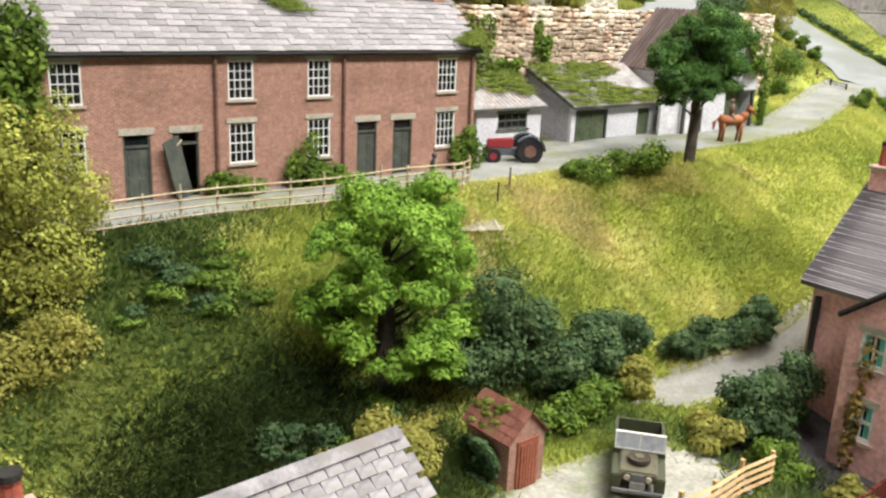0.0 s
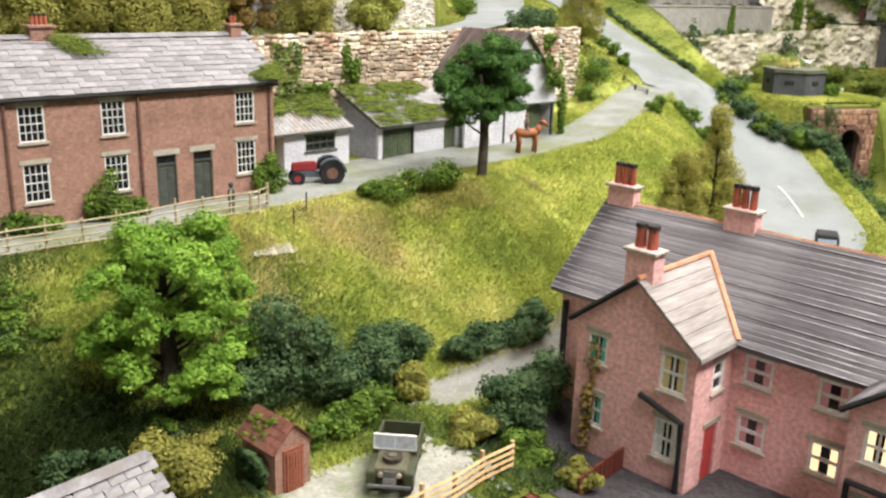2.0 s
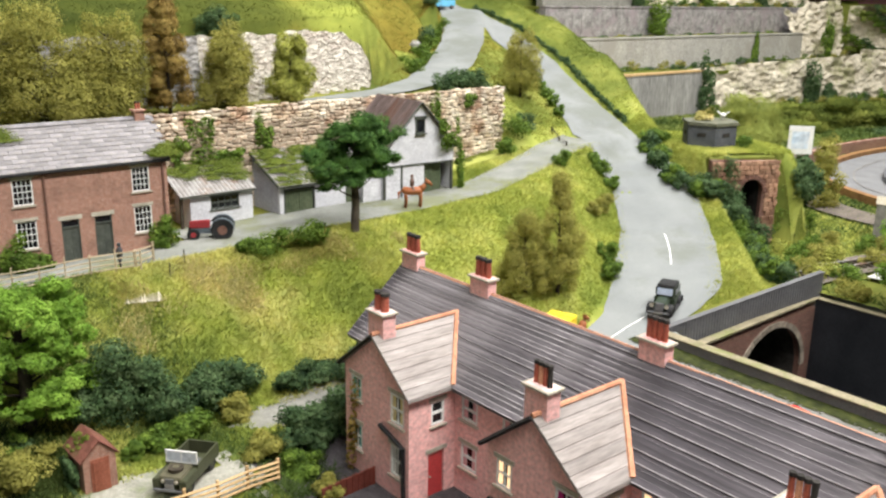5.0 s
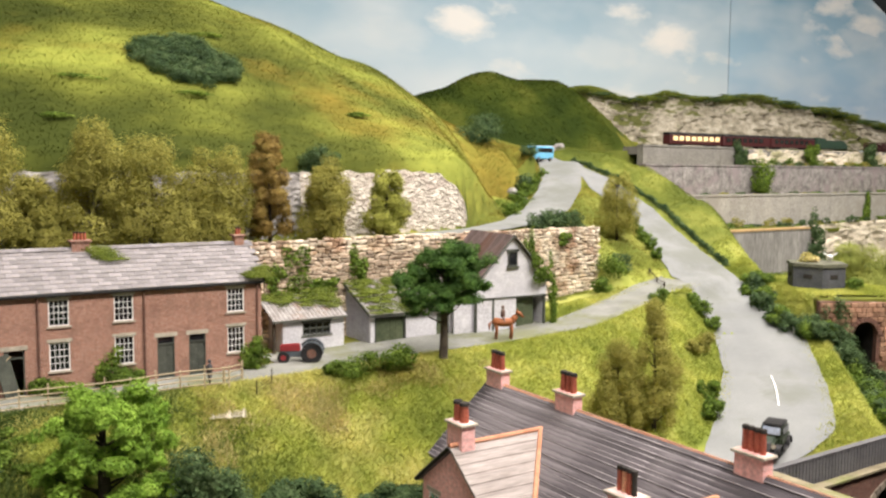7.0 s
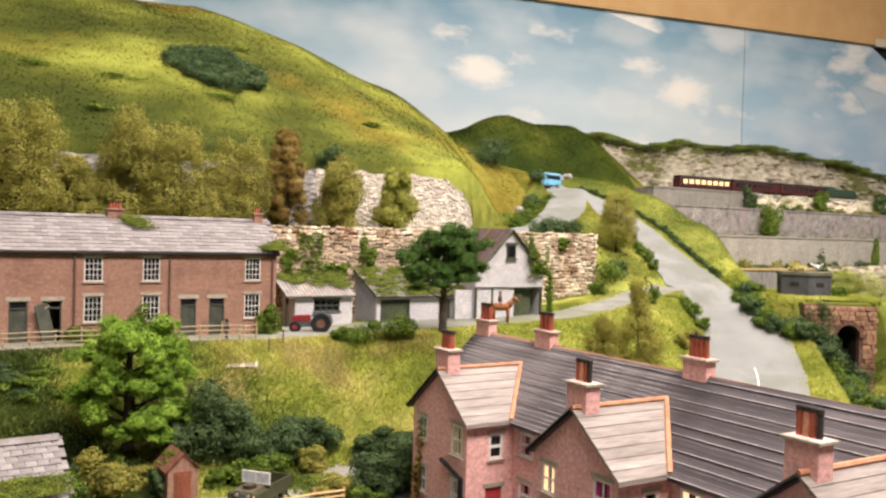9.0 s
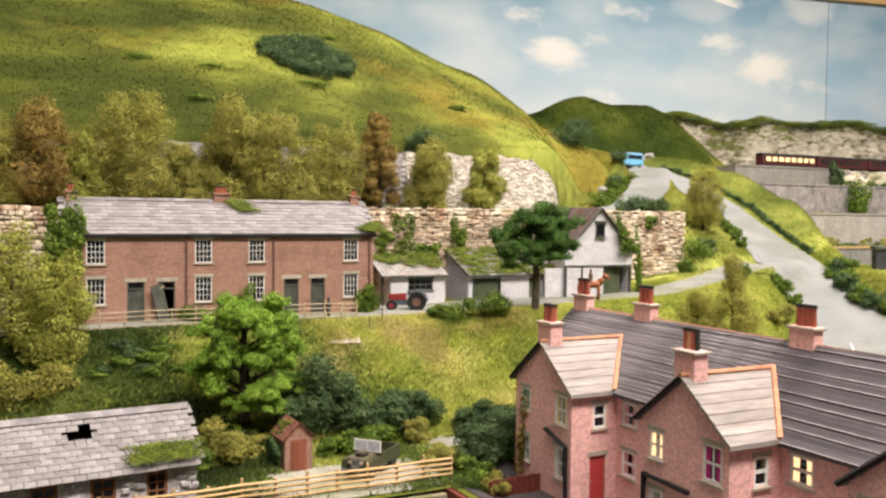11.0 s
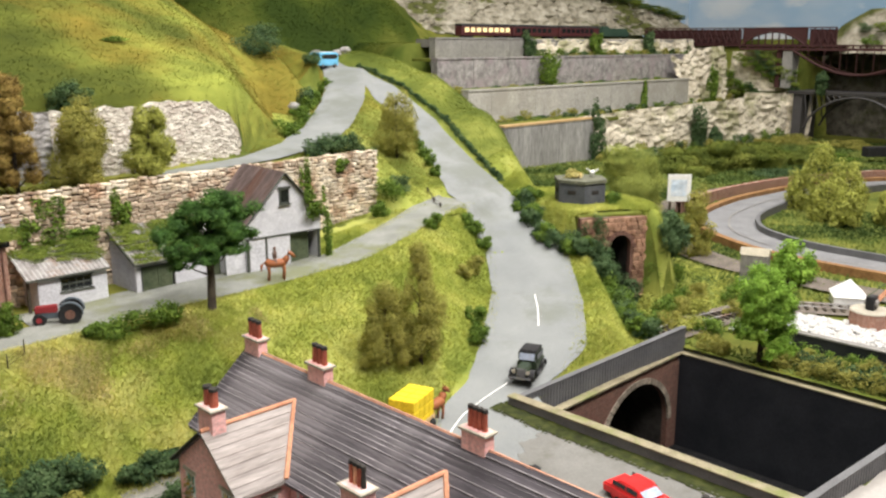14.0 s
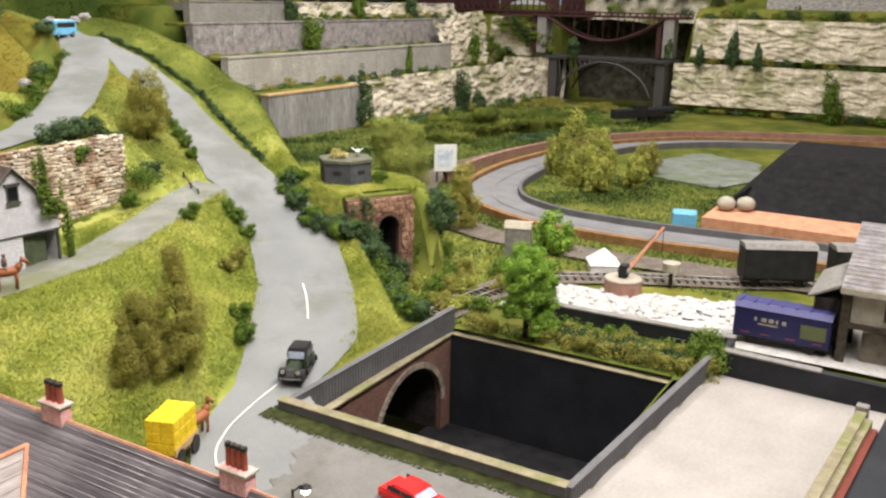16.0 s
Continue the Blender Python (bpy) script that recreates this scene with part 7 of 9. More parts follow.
M_RUBBLE = grainy("rubble_stone", (0.16, 0.155, 0.16), (0.60, 0.59, 0.60), 190, 500, 0.9, 0.6, 0.001)
part("front_wall", wall_with_holes(bmesh.new(), "y", 0, 0.4, -SL, 0, -0.5, SE, sh), M_RUBBLE, sb)
part("back_wall", boxed(-SL, 0, SW - 0.4, SW, -0.5, SE), M_RUBBLE, sb)
for u in (-0.4, -SL):
    part("gable_wall", prism(bmesh.new(), [(0.41, -0.5), (SW - 0.41, -0.5), (SW - 0.41, SE), (SW / 2, SE + 2.35), (0.41, SE)], "x", u, u + 0.4), M_RUBBLE, sb)
M_BROWNFRAME = grainy("brown_frame", (0.16, 0.07, 0.03), (0.26, 0.12, 0.055), 90, 700, 0.8)
for q in sh:
    sash_window(sb, *q, 0, "y", 2, 3, M_GLASS, trim=M_BROWNFRAME, frame_mat=M_BROWNFRAME, bar=0.1, frame_w=0.16, sash=False)
rng = random.Random(12)
for k in range(150):
    u, v = rng.uniform(-SL, -0.1), rng.uniform(0, SE - 0.3)
    if any(a - 0.35 < u < b + 0.35 and c - 0.25 < v < d_ + 0.4 for a, b, c, d_ in sh):
        continue
    b = boxed(u - rng.uniform(0.18, 0.4), u + rng.uniform(0.18, 0.4), -0.14, 0.05, v, v + rng.uniform(0.18, 0.36), bevel=0.05)
    part("stone", b, M_RUBBLE, sb)
half = SW / 2 + 0.35
for s, y0 in ((-1, -0.35), (1, SW + 0.35)):
    hole = s < 0
    z0, z1 = SE - 0.1, SE + 2.65
    bm = bmesh.new()
    for u0, u1 in (((-SL - 0.2, -7.15), (-5.45, 0.25)) if hole else ((-SL - 0.2, 0.25),)):
        prism(bm, [(y0, z0 - 0.12), (SW / 2, z1 - 0.12), (SW / 2, z1 - 0.25), (y0, z0 - 0.25)], "x", u0, u1)
    rf = part("roof_slope", bm, M_SOOT_SHADE, sb)
    me = to_mesh("slate", boxed(-0.3, 0.3, -0.34, 0.34, -0.03, 0.03), M_SLATE) if hole else me
    pt = math.degrees(math.atan2(z1 - z0, half))
    slates(rf, -SL - 0.2, 0.3, 0, 0.64, 0, 10, (y0 + s * -0.12, z0 + 0.02), (-s * half / 10, (z1 - z0) / 10), (pt - 4) * (1 if s < 0 else -1), me, seed=7 + s, skip=(lambda u, r: abs(u + 6.3 - 0.12 * (r - 6.6)) + 0.3 * abs(r - 6.8) < 0.78) if hole else None)
part("ridge_tiles", prism(bmesh.new(), [(SW / 2 - 0.3, SE + 2.5), (SW / 2, SE + 2.82), (SW / 2 + 0.3, SE + 2.5), (SW / 2, SE + 2.62)], "x", -SL - 0.2, 0.3), M_SLATE, sb)
moss_on(sb, -3.6, 0.1, -0.2, SE + 0.2, 1.2, SE + 1.0, lambda u, v: v < 0.9, 1300, 33)
moss_on(sb, -SL, -12.5, 1.4, SE + 1.6, 2.9, SE + 2.8, lambda u, v: v > 0.4 + 0.3 * u, 1300, 34)
chimney(sb, -11.2, 3.3, SE + 1.2, SE + 4.0, 1.1, 1.1, M_BRICK_OLD, 1, 1.1)

# ---- vehicles ----


def wheel(parent, x, y, z, r, w, hub=M_RUSTIRON, name="wheel", axis="y"):
    tyre = bmesh.new()
    d = Vector((0, 1, 0))
    c = Vector((x, y, z))
    prof = [(r * 0.45, -w / 2), (r * 0.92, -w / 2), (r, -w * 0.3), (r, w * 0.3), (r * 0.92, w / 2), (r * 0.45, w / 2)]
    n = 18
    rings = [[tyre.verts.new((x + q * math.cos(2 * math.pi * k / n), y + o, z + q * math.sin(2 * math.pi * k / n))) for q, o in prof] for k in range(n)]
    for k in range(n):
        a, b = rings[k], rings[(k + 1) % n]
        for j in range(len(prof)):
            i = (j + 1) % len(prof)
            tyre.faces.new((a[j], b[j], b[i], a[i]))
    t = part(name, tyre, M_BLACK, parent)
    part("rim", tube(bmesh.new(), [(x, y - w * 0.42, z), (x, y + w * 0.42, z)], r * 0.46, 14), hub, t)
    return t


def shaped(outline, w, bevel=0.08):
    bm = prism(bmesh.new(), outline, "y", -w / 2, w / 2)
    bmesh.ops.recalc_face_normals(bm, faces=bm.faces)
    bmesh.ops.bevel(bm, geom=list(bm.edges), offset=bevel, segments=2, affect="EDGES")
    return bm


def saloon(name, x, y, z, turn, body, roof_mat, label, length=5.6, width=2.1):
    c = thing(name, x, y, z, turn, label, "car")
    L = length / 2
    low = [(-L, 0.4), (L, 0.4), (L, 0.95), (L * 0.35, 1.12), (-L, 1.1)]
    cab = [(-L * 0.8, 1.05), (L * 0.35, 1.05), (L * 0.02, 1.72), (-L * 0.5, 1.72)]
    part("body", shaped(low, width, 0.12), body, c)
    part("cabin", shaped(cab, width * 0.86, 0.1), roof_mat, c)
    front, back = cab[1], cab[2]
    w = width * 0.7
    part("windscreen", prism(bmesh.new(), [(front[0] - 0.02, front[1] + 0.12), (back[0] + 0.1, back[1] - 0.16), (back[0] + 0.14, back[1] - 0.14), (front[0] + 0.03, front[1] + 0.16)], "y", -w / 2, w / 2), grainy("windscreen", (0.25, 0.32, 0.45), (0.5, 0.55, 0.65), 50, 300, 0.1) if "windscreen" not in bpy.data.materials else bpy.data.materials["windscreen"], c)
    for s in (-1, 1):
        for u0, u1 in ((-0.7, -0.28), (-0.24, 0.1)):
            yy = s * width * 0.43
            part("side_window", boxed(L * u0, L * u1, yy - 0.02, yy + 0.02, cab[0][1] + 0.15, back[1] - 0.18), M_GLASS, c)
        for u in (-0.62, 0.62):
            wheel(c, L * u, s * width * 0.43, 0.48, 0.48, 0.3, body)
        part("headlight", tube(bmesh.new(), [(L - 0.05, s * width * 0.3, 0.95), (L + 0.1, s * width * 0.3, 0.95)], 0.17, 10), M_WHITE, c)
    part("bumper", boxed(L + 0.02, L + 0.14, -width * 0.45, width * 0.45, 0.42, 0.58, bevel=0.03), M_WHITE, c)
    return c


M_CARGREEN = plain("car_green", (0.035, 0.05, 0.03), 0.3)
M_CARRED = plain("car_red", (0.62, 0.03, 0.03), 0.25)
M_VANBLUE = plain("van_blue", (0.16, 0.48, 0.72), 0.35)


def vintage_saloon(x, y, z, turn, label):
    c = thing("vintage_car", x, y, z, turn, label, "car")
    part("chassis", boxed(-2.5, 2.5, -0.7, 0.7, 0.4, 0.62, bevel=0.03), M_BLACK, c)
    part("body", shaped([(-2.55, 0.6), (0.55, 0.6), (0.55, 1.5), (-2.2, 1.55), (-2.55, 1.1)], 1.9, 0.16), M_CARGREEN, c)
    cab = part("cabin", shaped([(-2.15, 1.45), (0.5, 1.45), (0.3, 2.35), (-1.95, 2.35)], 1.78, 0.16), M_CARGREEN, c)
    part("roof", shaped([(-2.0, 2.3), (0.42, 2.3), (0.3, 2.5), (-1.8, 2.52)], 1.7, 0.09), M_BLACK, c)
    part("bonnet", shaped([(0.5, 0.6), (2.3, 0.6), (2.3, 1.35), (0.5, 1.52)], 1.15, 0.16), M_CARGREEN, c)
    part("radiator_grille", boxed(2.28, 2.4, -0.42, 0.42, 0.6, 1.42, bevel=0.05), M_GREYPANEL, c)
    part("windscreen", prism(bmesh.new(), [(0.47, 1.62), (0.36, 2.22), (0.44, 2.22), (0.56, 1.62)], "y", -0.72, 0.72), grainy("windscreen", (0.25, 0.32, 0.45), (0.5, 0.55, 0.65), 50, 300, 0.1), cab)
    for s in (-1, 1):
        for u0, u1 in ((-1.85, -0.9), (-0.8, 0.2)):
            part("side_window", boxed(u0, u1, s * 0.9 - 0.03, s * 0.9 + 0.03, 1.62, 2.2), M_GLASS, cab)
        part("running_board", boxed(-1.0, 1.1, s * 1.0 - 0.2, s * 1.0 + 0.2, 0.42, 0.5), M_BLACK, c)
        for u in (-1.65, 1.7):
            wheel(c, u, s * 0.95, 0.48, 0.48, 0.26, M_CARGREEN)
            ring = [(u + 0.72 * math.cos(math.pi * (k / 10 * 1.15 - 0.1)), 0.5 + 0.66 * math.sin(math.pi * (k / 10 * 1.15 - 0.1))) for k in range(11)]
            inner_ring = [(u + 0.6 * math.cos(math.pi * (k / 10 * 1.15 - 0.1)), 0.5 + 0.54 * math.sin(math.pi * (k / 10 * 1.15 - 0.1))) for k in range(10, -1, -1)]
            part("mudguard", prism(bmesh.new(), ring + inner_ring, "y", s * 0.95 - 0.24, s * 0.95 + 0.24), M_BLACK, c)
        part("headlight", tube(bmesh.new(), [(2.3, s * 0.68, 1.15), (2.55, s * 0.68, 1.15)], [0.12, 0.2], 12), M_STONE_TRIM, c)
    part("bumper", boxed(2.6, 2.7, -1.0, 1.0, 0.5, 0.62, bevel=0.03), M_GREYPANEL, c)
    part("number_plate", boxed(2.7, 2.74, -0.35, 0.35, 0.45, 0.66), M_CONCRETE, c)
    return c


vintage_saloon(78.6, 24.2, ground_at(78.6, 24.2) + 0.2, 204, "dark green and black vintage saloon on the road")
saloon("red_car", 67.0, 4.0, ground_at(67.0, 4.0) + 0.1, -100, M_CARRED, M_CARRED, "shiny red sports coupe behind the houses", 5.8, 2.3)
van = thing("camper_van", 117.0, 104.8, ground_at(117.0, 104.8) + 0.2, 196, "light blue camper van parked on the hill road", "van")
part("body", shaped([(-2.9, 0.4), (2.9, 0.4), (2.9, 1.5), (2.4, 2.7), (-2.9, 2.7)], 2.4, 0.15), M_VANBLUE, van)
part("windscreen", prism(bmesh.new(), [(2.93, 1.55), (2.5, 2.45), (2.56, 2.47), (2.99, 1.57)], "y", -0.9, 0.9), M_GLASS, van)
for s in (-1, 1):
    part("side_window", boxed(-2.4, 2.0, s * 1.2 - 0.03, s * 1.2 + 0.03, 1.6, 2.35), M_GLASS, van)
    for u in (-1.8, 1.8):
        wheel(van, u, s * 1.05, 0.45, 0.45, 0.3)
part("roof_stripe", boxed(-2.5, 2.2, -0.9, 0.9, 2.7, 2.78), M_WHITE, van)

lr = thing("land_vehicle", 31.9, 25.0, 9.9, 220, "olive open-backed four-wheel-drive pickup in the yard", "pickup")
M_OLIVE = plain("olive_paint", (0.055, 0.06, 0.03), 0.55)
M_TAN = plain("tan_canvas", (0.11, 0.10, 0.06), 0.7)
part("body", box(box(box(box(box(bmesh.new(), -2.4, 0.55, -1.05, -0.93, 0.55, 1.45), -2.4, 0.55, 0.93, 1.05, 0.55, 1.45), -2.4, -2.28, -0.93, 0.93, 0.55, 1.45), -2.28, 0.55, -0.93, 0.93, 0.5, 0.62), 0.42, 0.55, -0.93, 0.93, 0.62, 1.5), M_OLIVE, lr)
part("bonnet", shaped([(0.56, 0.9), (2.15, 0.9), (2.15, 1.32), (0.56, 1.46)], 1.5, 0.06), M_TAN, lr)
for s in (-1, 1):
    part("wing", shaped([(0.56, 0.55), (2.3, 0.55), (2.3, 1.22), (0.56, 1.26)], 0.42, 0.05), M_OLIVE, lr).location = (0, s * 0.86 * CM, 0)
    part("headlight", tube(bmesh.new(), [(2.14, s * 0.42, 1.08), (2.24, s * 0.42, 1.08)], 0.12, 10), M_STONE_TRIM, lr)
    for u in (-1.5, 1.55):
        wheel(lr, u, s * 0.9, 0.45, 0.45, 0.28, M_OLIVE)
    part("seat", boxed(-0.6, 0.2, s * 0.45 - 0.3, s * 0.45 + 0.3, 0.63, 1.25, bevel=0.05), M_GREYPANEL, lr)
part("grille", boxed(2.15, 2.22, -0.26, 0.26, 0.62, 1.25), M_GREYPANEL, lr)
part("number_plate", boxed(2.22, 2.27, -0.3, 0.3, 0.62, 0.92), M_CONCRETE, lr)
part("bumper", boxed(2.32, 2.44, -1.0, 1.0, 0.5, 0.66, bevel=0.02), M_GREYPANEL, lr)
ws = part("windscreen", boxed(0.5, 0.56, -0.98, 0.98, 1.5, 2.2), grainy("screen_glass", (0.42, 0.46, 0.52), (0.62, 0.66, 0.72), 50, 300, 0.08), lr)
part("screen_frame", box(box(box(box(box(bmesh.new(), 0.48, 0.58, -1.02, -0.95, 1.46, 2.25), 0.48, 0.58, 0.95, 1.02, 1.46, 2.25), 0.48, 0.58, -0.95, 0.95, 2.17, 2.25), 0.48, 0.58, -0.95, 0.95, 1.46, 1.53), 0.48, 0.58, -0.035, 0.035, 1.53, 2.17), M_WHITE, ws)
sp = tube(bmesh.new(), [(1.3, 0, 1.42), (1.3, 0, 1.6)], 0.46, 18)
part("spare_wheel", sp, M_BARK, lr)
part("spare_hub", tube(bmesh.new(), [(1.3, 0, 1.6), (1.3, 0, 1.64)], 0.2, 12), M_TAN, lr)

tr = thing("tractor", 45.6, 48.9, 18.05, 152, "small grey tractor with red bonnet by the sheds", "tractor")
M_TRGREY = plain("tractor_grey", (0.09, 0.11, 0.13), 0.5)
M_TRRED = plain("tractor_red", (0.28, 0.03, 0.035), 0.5)
part("chassis", boxed(-1.0, 2.0, -0.28, 0.28, 0.55, 1.05, bevel=0.04), M_TRGREY, tr)
part("bonnet", shaped([(0.3, 1.02), (2.1, 1.02), (2.1, 1.62), (0.3, 1.72)], 0.62, 0.08), M_TRRED, tr)
part("seat", shaped([(-0.9, 1.2), (-0.35, 1.2), (-0.35, 1.32), (-0.75, 1.36), (-0.85, 1.65), (-0.95, 1.65)], 0.5, 0.03), M_TRGREY, tr)
part("steering_wheel", tube(bmesh.new(), [(-0.05, 0, 1.62), (0.1, 0, 1.75)], [0.03, 0.28], 12), M_BLACK, tr)
for s in (-1, 1):
    wheel(tr, -0.75, s * 0.75, 0.95, 0.95, 0.36, M_BRICK_DARK)
    wheel(tr, 1.75, s * 0.55, 0.55, 0.55, 0.26, M_TRRED)
    part("mudguard", prism(bmesh.new(), [(-0.75 + 1.08 * math.cos(math.pi * k / 10), 0.95 + 1.08 * math.sin(math.pi * k / 10)) for k in range(2, 11)] + [(-0.75 + 1.0 * math.cos(math.pi * k / 10), 0.95 + 1.0 * math.sin(math.pi * k / 10)) for k in range(10, 1, -1)], "y", s * 0.75 - 0.22, s * 0.75 + 0.22), M_TRGREY, tr)

# ---- figurines: plain shapes, one mesh each ----


def horse_figurine(x, y, z, turn, label, material):
    bm = bmesh.new()
    tube(bm, [(-0.85, 0, 1.45), (-0.7, 0, 1.5), (-0.1, 0, 1.42), (0.55, 0, 1.5), (0.75, 0, 1.55)], [0.12, 0.36, 0.34, 0.36, 0.2], 10)
    tube(bm, [(0.56, 0, 1.5), (0.86, 0, 1.95), (1.02, 0, 2.32)], [0.3, 0.23, 0.16], 8)
    tube(bm, [(0.94, 0, 2.36), (1.2, 0, 2.2), (1.46, 0, 1.9)], [0.15, 0.16, 0.09], 8)
    for v in (-0.07, 0.07):
        tube(bm, [(0.98, v, 2.42), (1.0, v, 2.62)], [0.05, 0.015], 5)
    for u, s in ((-0.62, 0.16), (-0.58, -0.16), (0.5, 0.16), (0.56, -0.16)):
        tube(bm, [(u, s, 1.35), (u + 0.06, s, 0.7), (u, s, 0)], [0.15, 0.085, 0.09], 6)
    tube(bm, [(-0.85, 0, 1.6), (-1.1, 0, 1.3), (-1.12, 0, 0.8)], [0.06, 0.12, 0.04], 6)
    bmesh.ops.scale(bm, vec=(1.3, 1.45, 1.15), verts=bm.verts)
    ob = solid("horse_figurine", bm, material, x, y, z, turn, label, "figurine", smooth=True)
    return ob


M_BAY = plain("bay_brown", (0.30, 0.10, 0.035), 0.6)
M_FIGURE = plain("figure_dark", (0.05, 0.05, 0.055), 0.7)
horse_figurine(65.6, 45.9, ground_at(65.6, 45.9) + 0.12, -30, "bay brown model horse standing on the lane", M_BAY)


def figurine(name, x, y, z, turn, label, material, seated=False):
    bm = bmesh.new()
    if seated:
        tube(bm, [(0, 0, 0), (0, 0, 0.5), (0, 0, 0.85)], [0.2, 0.24, 0.12], 8)
        for s in (-1, 1):
            tube(bm, [(0, s * 0.2, 0.05), (0.15, s * 0.36, -0.35), (0.1, s * 0.38, -0.7)], [0.13, 0.1, 0.08], 6)
    else:
        tube(bm, [(0, 0, 0.95), (0, 0, 1.45), (0, 0, 1.72)], [0.2, 0.26, 0.12], 8)
        for s in (-1, 1):
            tube(bm, [(0, s * 0.12, 1.0), (s * 0.12, s * 0.14, 0.5), (s * 0.18, s * 0.14, 0)], [0.14, 0.1, 0.09], 6)
    top = 1.0 if seated else 1.9
    r = bmesh.ops.create_uvsphere(bm, u_segments=10, v_segments=8, radius=0.17)
    bmesh.ops.translate(bm, verts=r["verts"], vec=(0, 0, top))
    return solid(name, bm, material, x, y, z, turn, label, "figurine", smooth=True)


figurine("rider_figurine", 65.5, 45.95, ground_at(65.6, 45.9) + 2.3, -30, "small plain seated figure on the horse", plain("figure_tan", (0.16, 0.10, 0.08), 0.7), True)
figurine("worker_figurine", 35.9, 45.4, ground_at(35.9, 45.4), 30, "small dark standing figure beside the fence", M_FIGURE)

# ---- hay wagon behind the houses ----
hw = thing("hay_wagon", 63.0, 23.5, ground_at(63.0, 23.5) + 0.1, 20, "horse-drawn wagon piled with bright yellow hay", "wagon")
M_HAY = grainy("hay_bale", (0.72, 0.50, 0.02), (0.90, 0.70, 0.04), 60, 600, 0.9, 0.6, 0.0008)
part("bed", boxed(-2.1, 2.1, -1.15, 1.15, 0.9, 1.15), M_BARK, hw)
for s in (-1, 1):
    part("side_rail", boxed(-2.1, 2.1, s * 1.15 - 0.05, s * 1.15 + 0.05, 1.16, 1.7), M_WOOD, hw)
    for u in (-1.3, 1.4):
        wheel(hw, u, s * 1.2, 0.75, 0.75, 0.16, M_BARK)
    part("shaft", tube(bmesh.new(), [(2.1, s * 0.4, 1.0), (4.8, s * 0.4, 1.3)], 0.06, 6), M_BARK, hw)
rng = random.Random(2)
hw.scale = (0.88, 1.05, 1.08)
for i in range(4):
    for j in range(2):
        for k in range(3):
            part("hay_bale", boxed(-2.06 + i * 1.03, -2.06 + i * 1.03 + 1.0, -1.14 + j * 1.13, -1.14 + j * 1.13 + 1.1, 1.2 + k * 0.86, 1.2 + k * 0.86 + 0.84, bevel=0.07), M_HAY, hw)
horse_figurine(66.5, 24.3, ground_at(66.5, 24.3) + 0.1, 8, "brown model cart horse in front of the hay wagon", M_BAY)

lamp = thing("street_lamp", 58.6, 8.0, ground_at(58.6, 8.0), 0, "black street lamp with a glowing white globe", "street lamp")
part("post", tube(bmesh.new(), [(0, 0, 0), (0, 0, 0.5), (0, 0, 0.55), (0, 0, 4.6)], [0.22, 0.2, 0.1, 0.08], 8), M_BLACK, lamp)
part("bracket", tube(bmesh.new(), [(0, 0, 4.4), (0.35, -0.3, 4.75), (0.65, -0.5, 4.7)], 0.06, 6), M_BLACK, lamp)
part("hood", tube(bmesh.new(), [(0.65, -0.5, 4.55), (0.65, -0.5, 4.8)], [0.42, 0.1], 12), M_BLACK, lamp)
bm = bmesh.new()
r = bmesh.ops.create_uvsphere(bm, u_segments=14, v_segments=10, radius=0.32)
bmesh.ops.translate(bm, verts=r["verts"], vec=(0.65, -0.5, 4.4))
part("globe", bm, lit("lamp_globe", (1.0, 0.85, 0.6), 6.0), lamp, smooth=True)


def marking(name, pts, width, label):
    return ribbon(name, [(x, y, 0) for x, y in pts], lambda x, y: 0 * x + width * 0.34, M_WHITE, label, lift=0.24, step=0.5, cross=3, wobble=0)


marking("road_marking", [(87.2, 30.0), (89.6, 32.0), (91.4, 33.7), (92.8, 35.2)], 0.22, "white painted dash on the road")
marking("road_marking_curve", [(62.6, 16.6), (63.2, 19.2), (65.4, 21.6), (68.6, 23.2), (72.2, 24.0), (76.2, 24.6)], 0.2, "white painted curved line on the road")

# ---- far side of the layout: terraces, rocks and bridges ----


def far_wall(name, x0, x1, y, z0, z1, material, label, panel=9.0, top=None, depth=3.0):
    w = thing(name, (x0 + x1) / 2, y, z0, 0, label, "wall", kind="structure")
    h, L = z1 - z0, x1 - x0
    n = max(1, int(L / panel))
    for k in range(n):
        a = -L / 2 + L * k / n
        part("panel", boxed(a + 0.03, a + L / n - 0.03, -0.4 - 0.03 * (k % 2), 2.0, -1, h), material, w)
    part("coping", boxed(-L / 2 - 0.1, L / 2 + 0.1, -0.6, 2.0, h + 0.01, h + 0.45), top or material, w)
    part("ledge", boxed(-L / 2, L / 2, 2.01, depth, h - 0.5, h + 0.2), M_EARTH, w)
    return w


def rock_along_y(name, y0, y1, x_at, z0, z1, material, label, seed, rough=2.2):
    ob = rock_face(name, y0, y1, lambda v: 0 * v, z0, z1, material, label, seed, 0.33, rough * 0.32, 200, 44, "structure", back=2.5)
    me = ob.data
    co = np.empty(len(me.vertices) * 3, np.float32)
    me.vertices.foreach_get("co", co)
    co = co.reshape(-1, 3)
    me.vertices.foreach_set("co", np.stack([co[:, 1] + x_at * CM, co[:, 0], co[:, 2]], 1).ravel())
    me.flip_normals()
    me.update()
    return ob


M_PALECONC = grainy("pale_far_concrete", (0.34, 0.325, 0.295), (0.46, 0.44, 0.395), 14, 160, 0.9, stain=(0.32, 0.30, 0.26))
M_FARSTONE = grainy("far_rubble_wall", (0.15, 0.14, 0.14), (0.40, 0.375, 0.36), 45, 170, 0.95, 0.8, 0.003, stain=(0.30, 0.25, 0.26))
far_wall("wall_far_upper", 194, 236, 155.5, 36.0, 42.2, M_CONCRETE, "grey concrete retaining wall below the far railway")
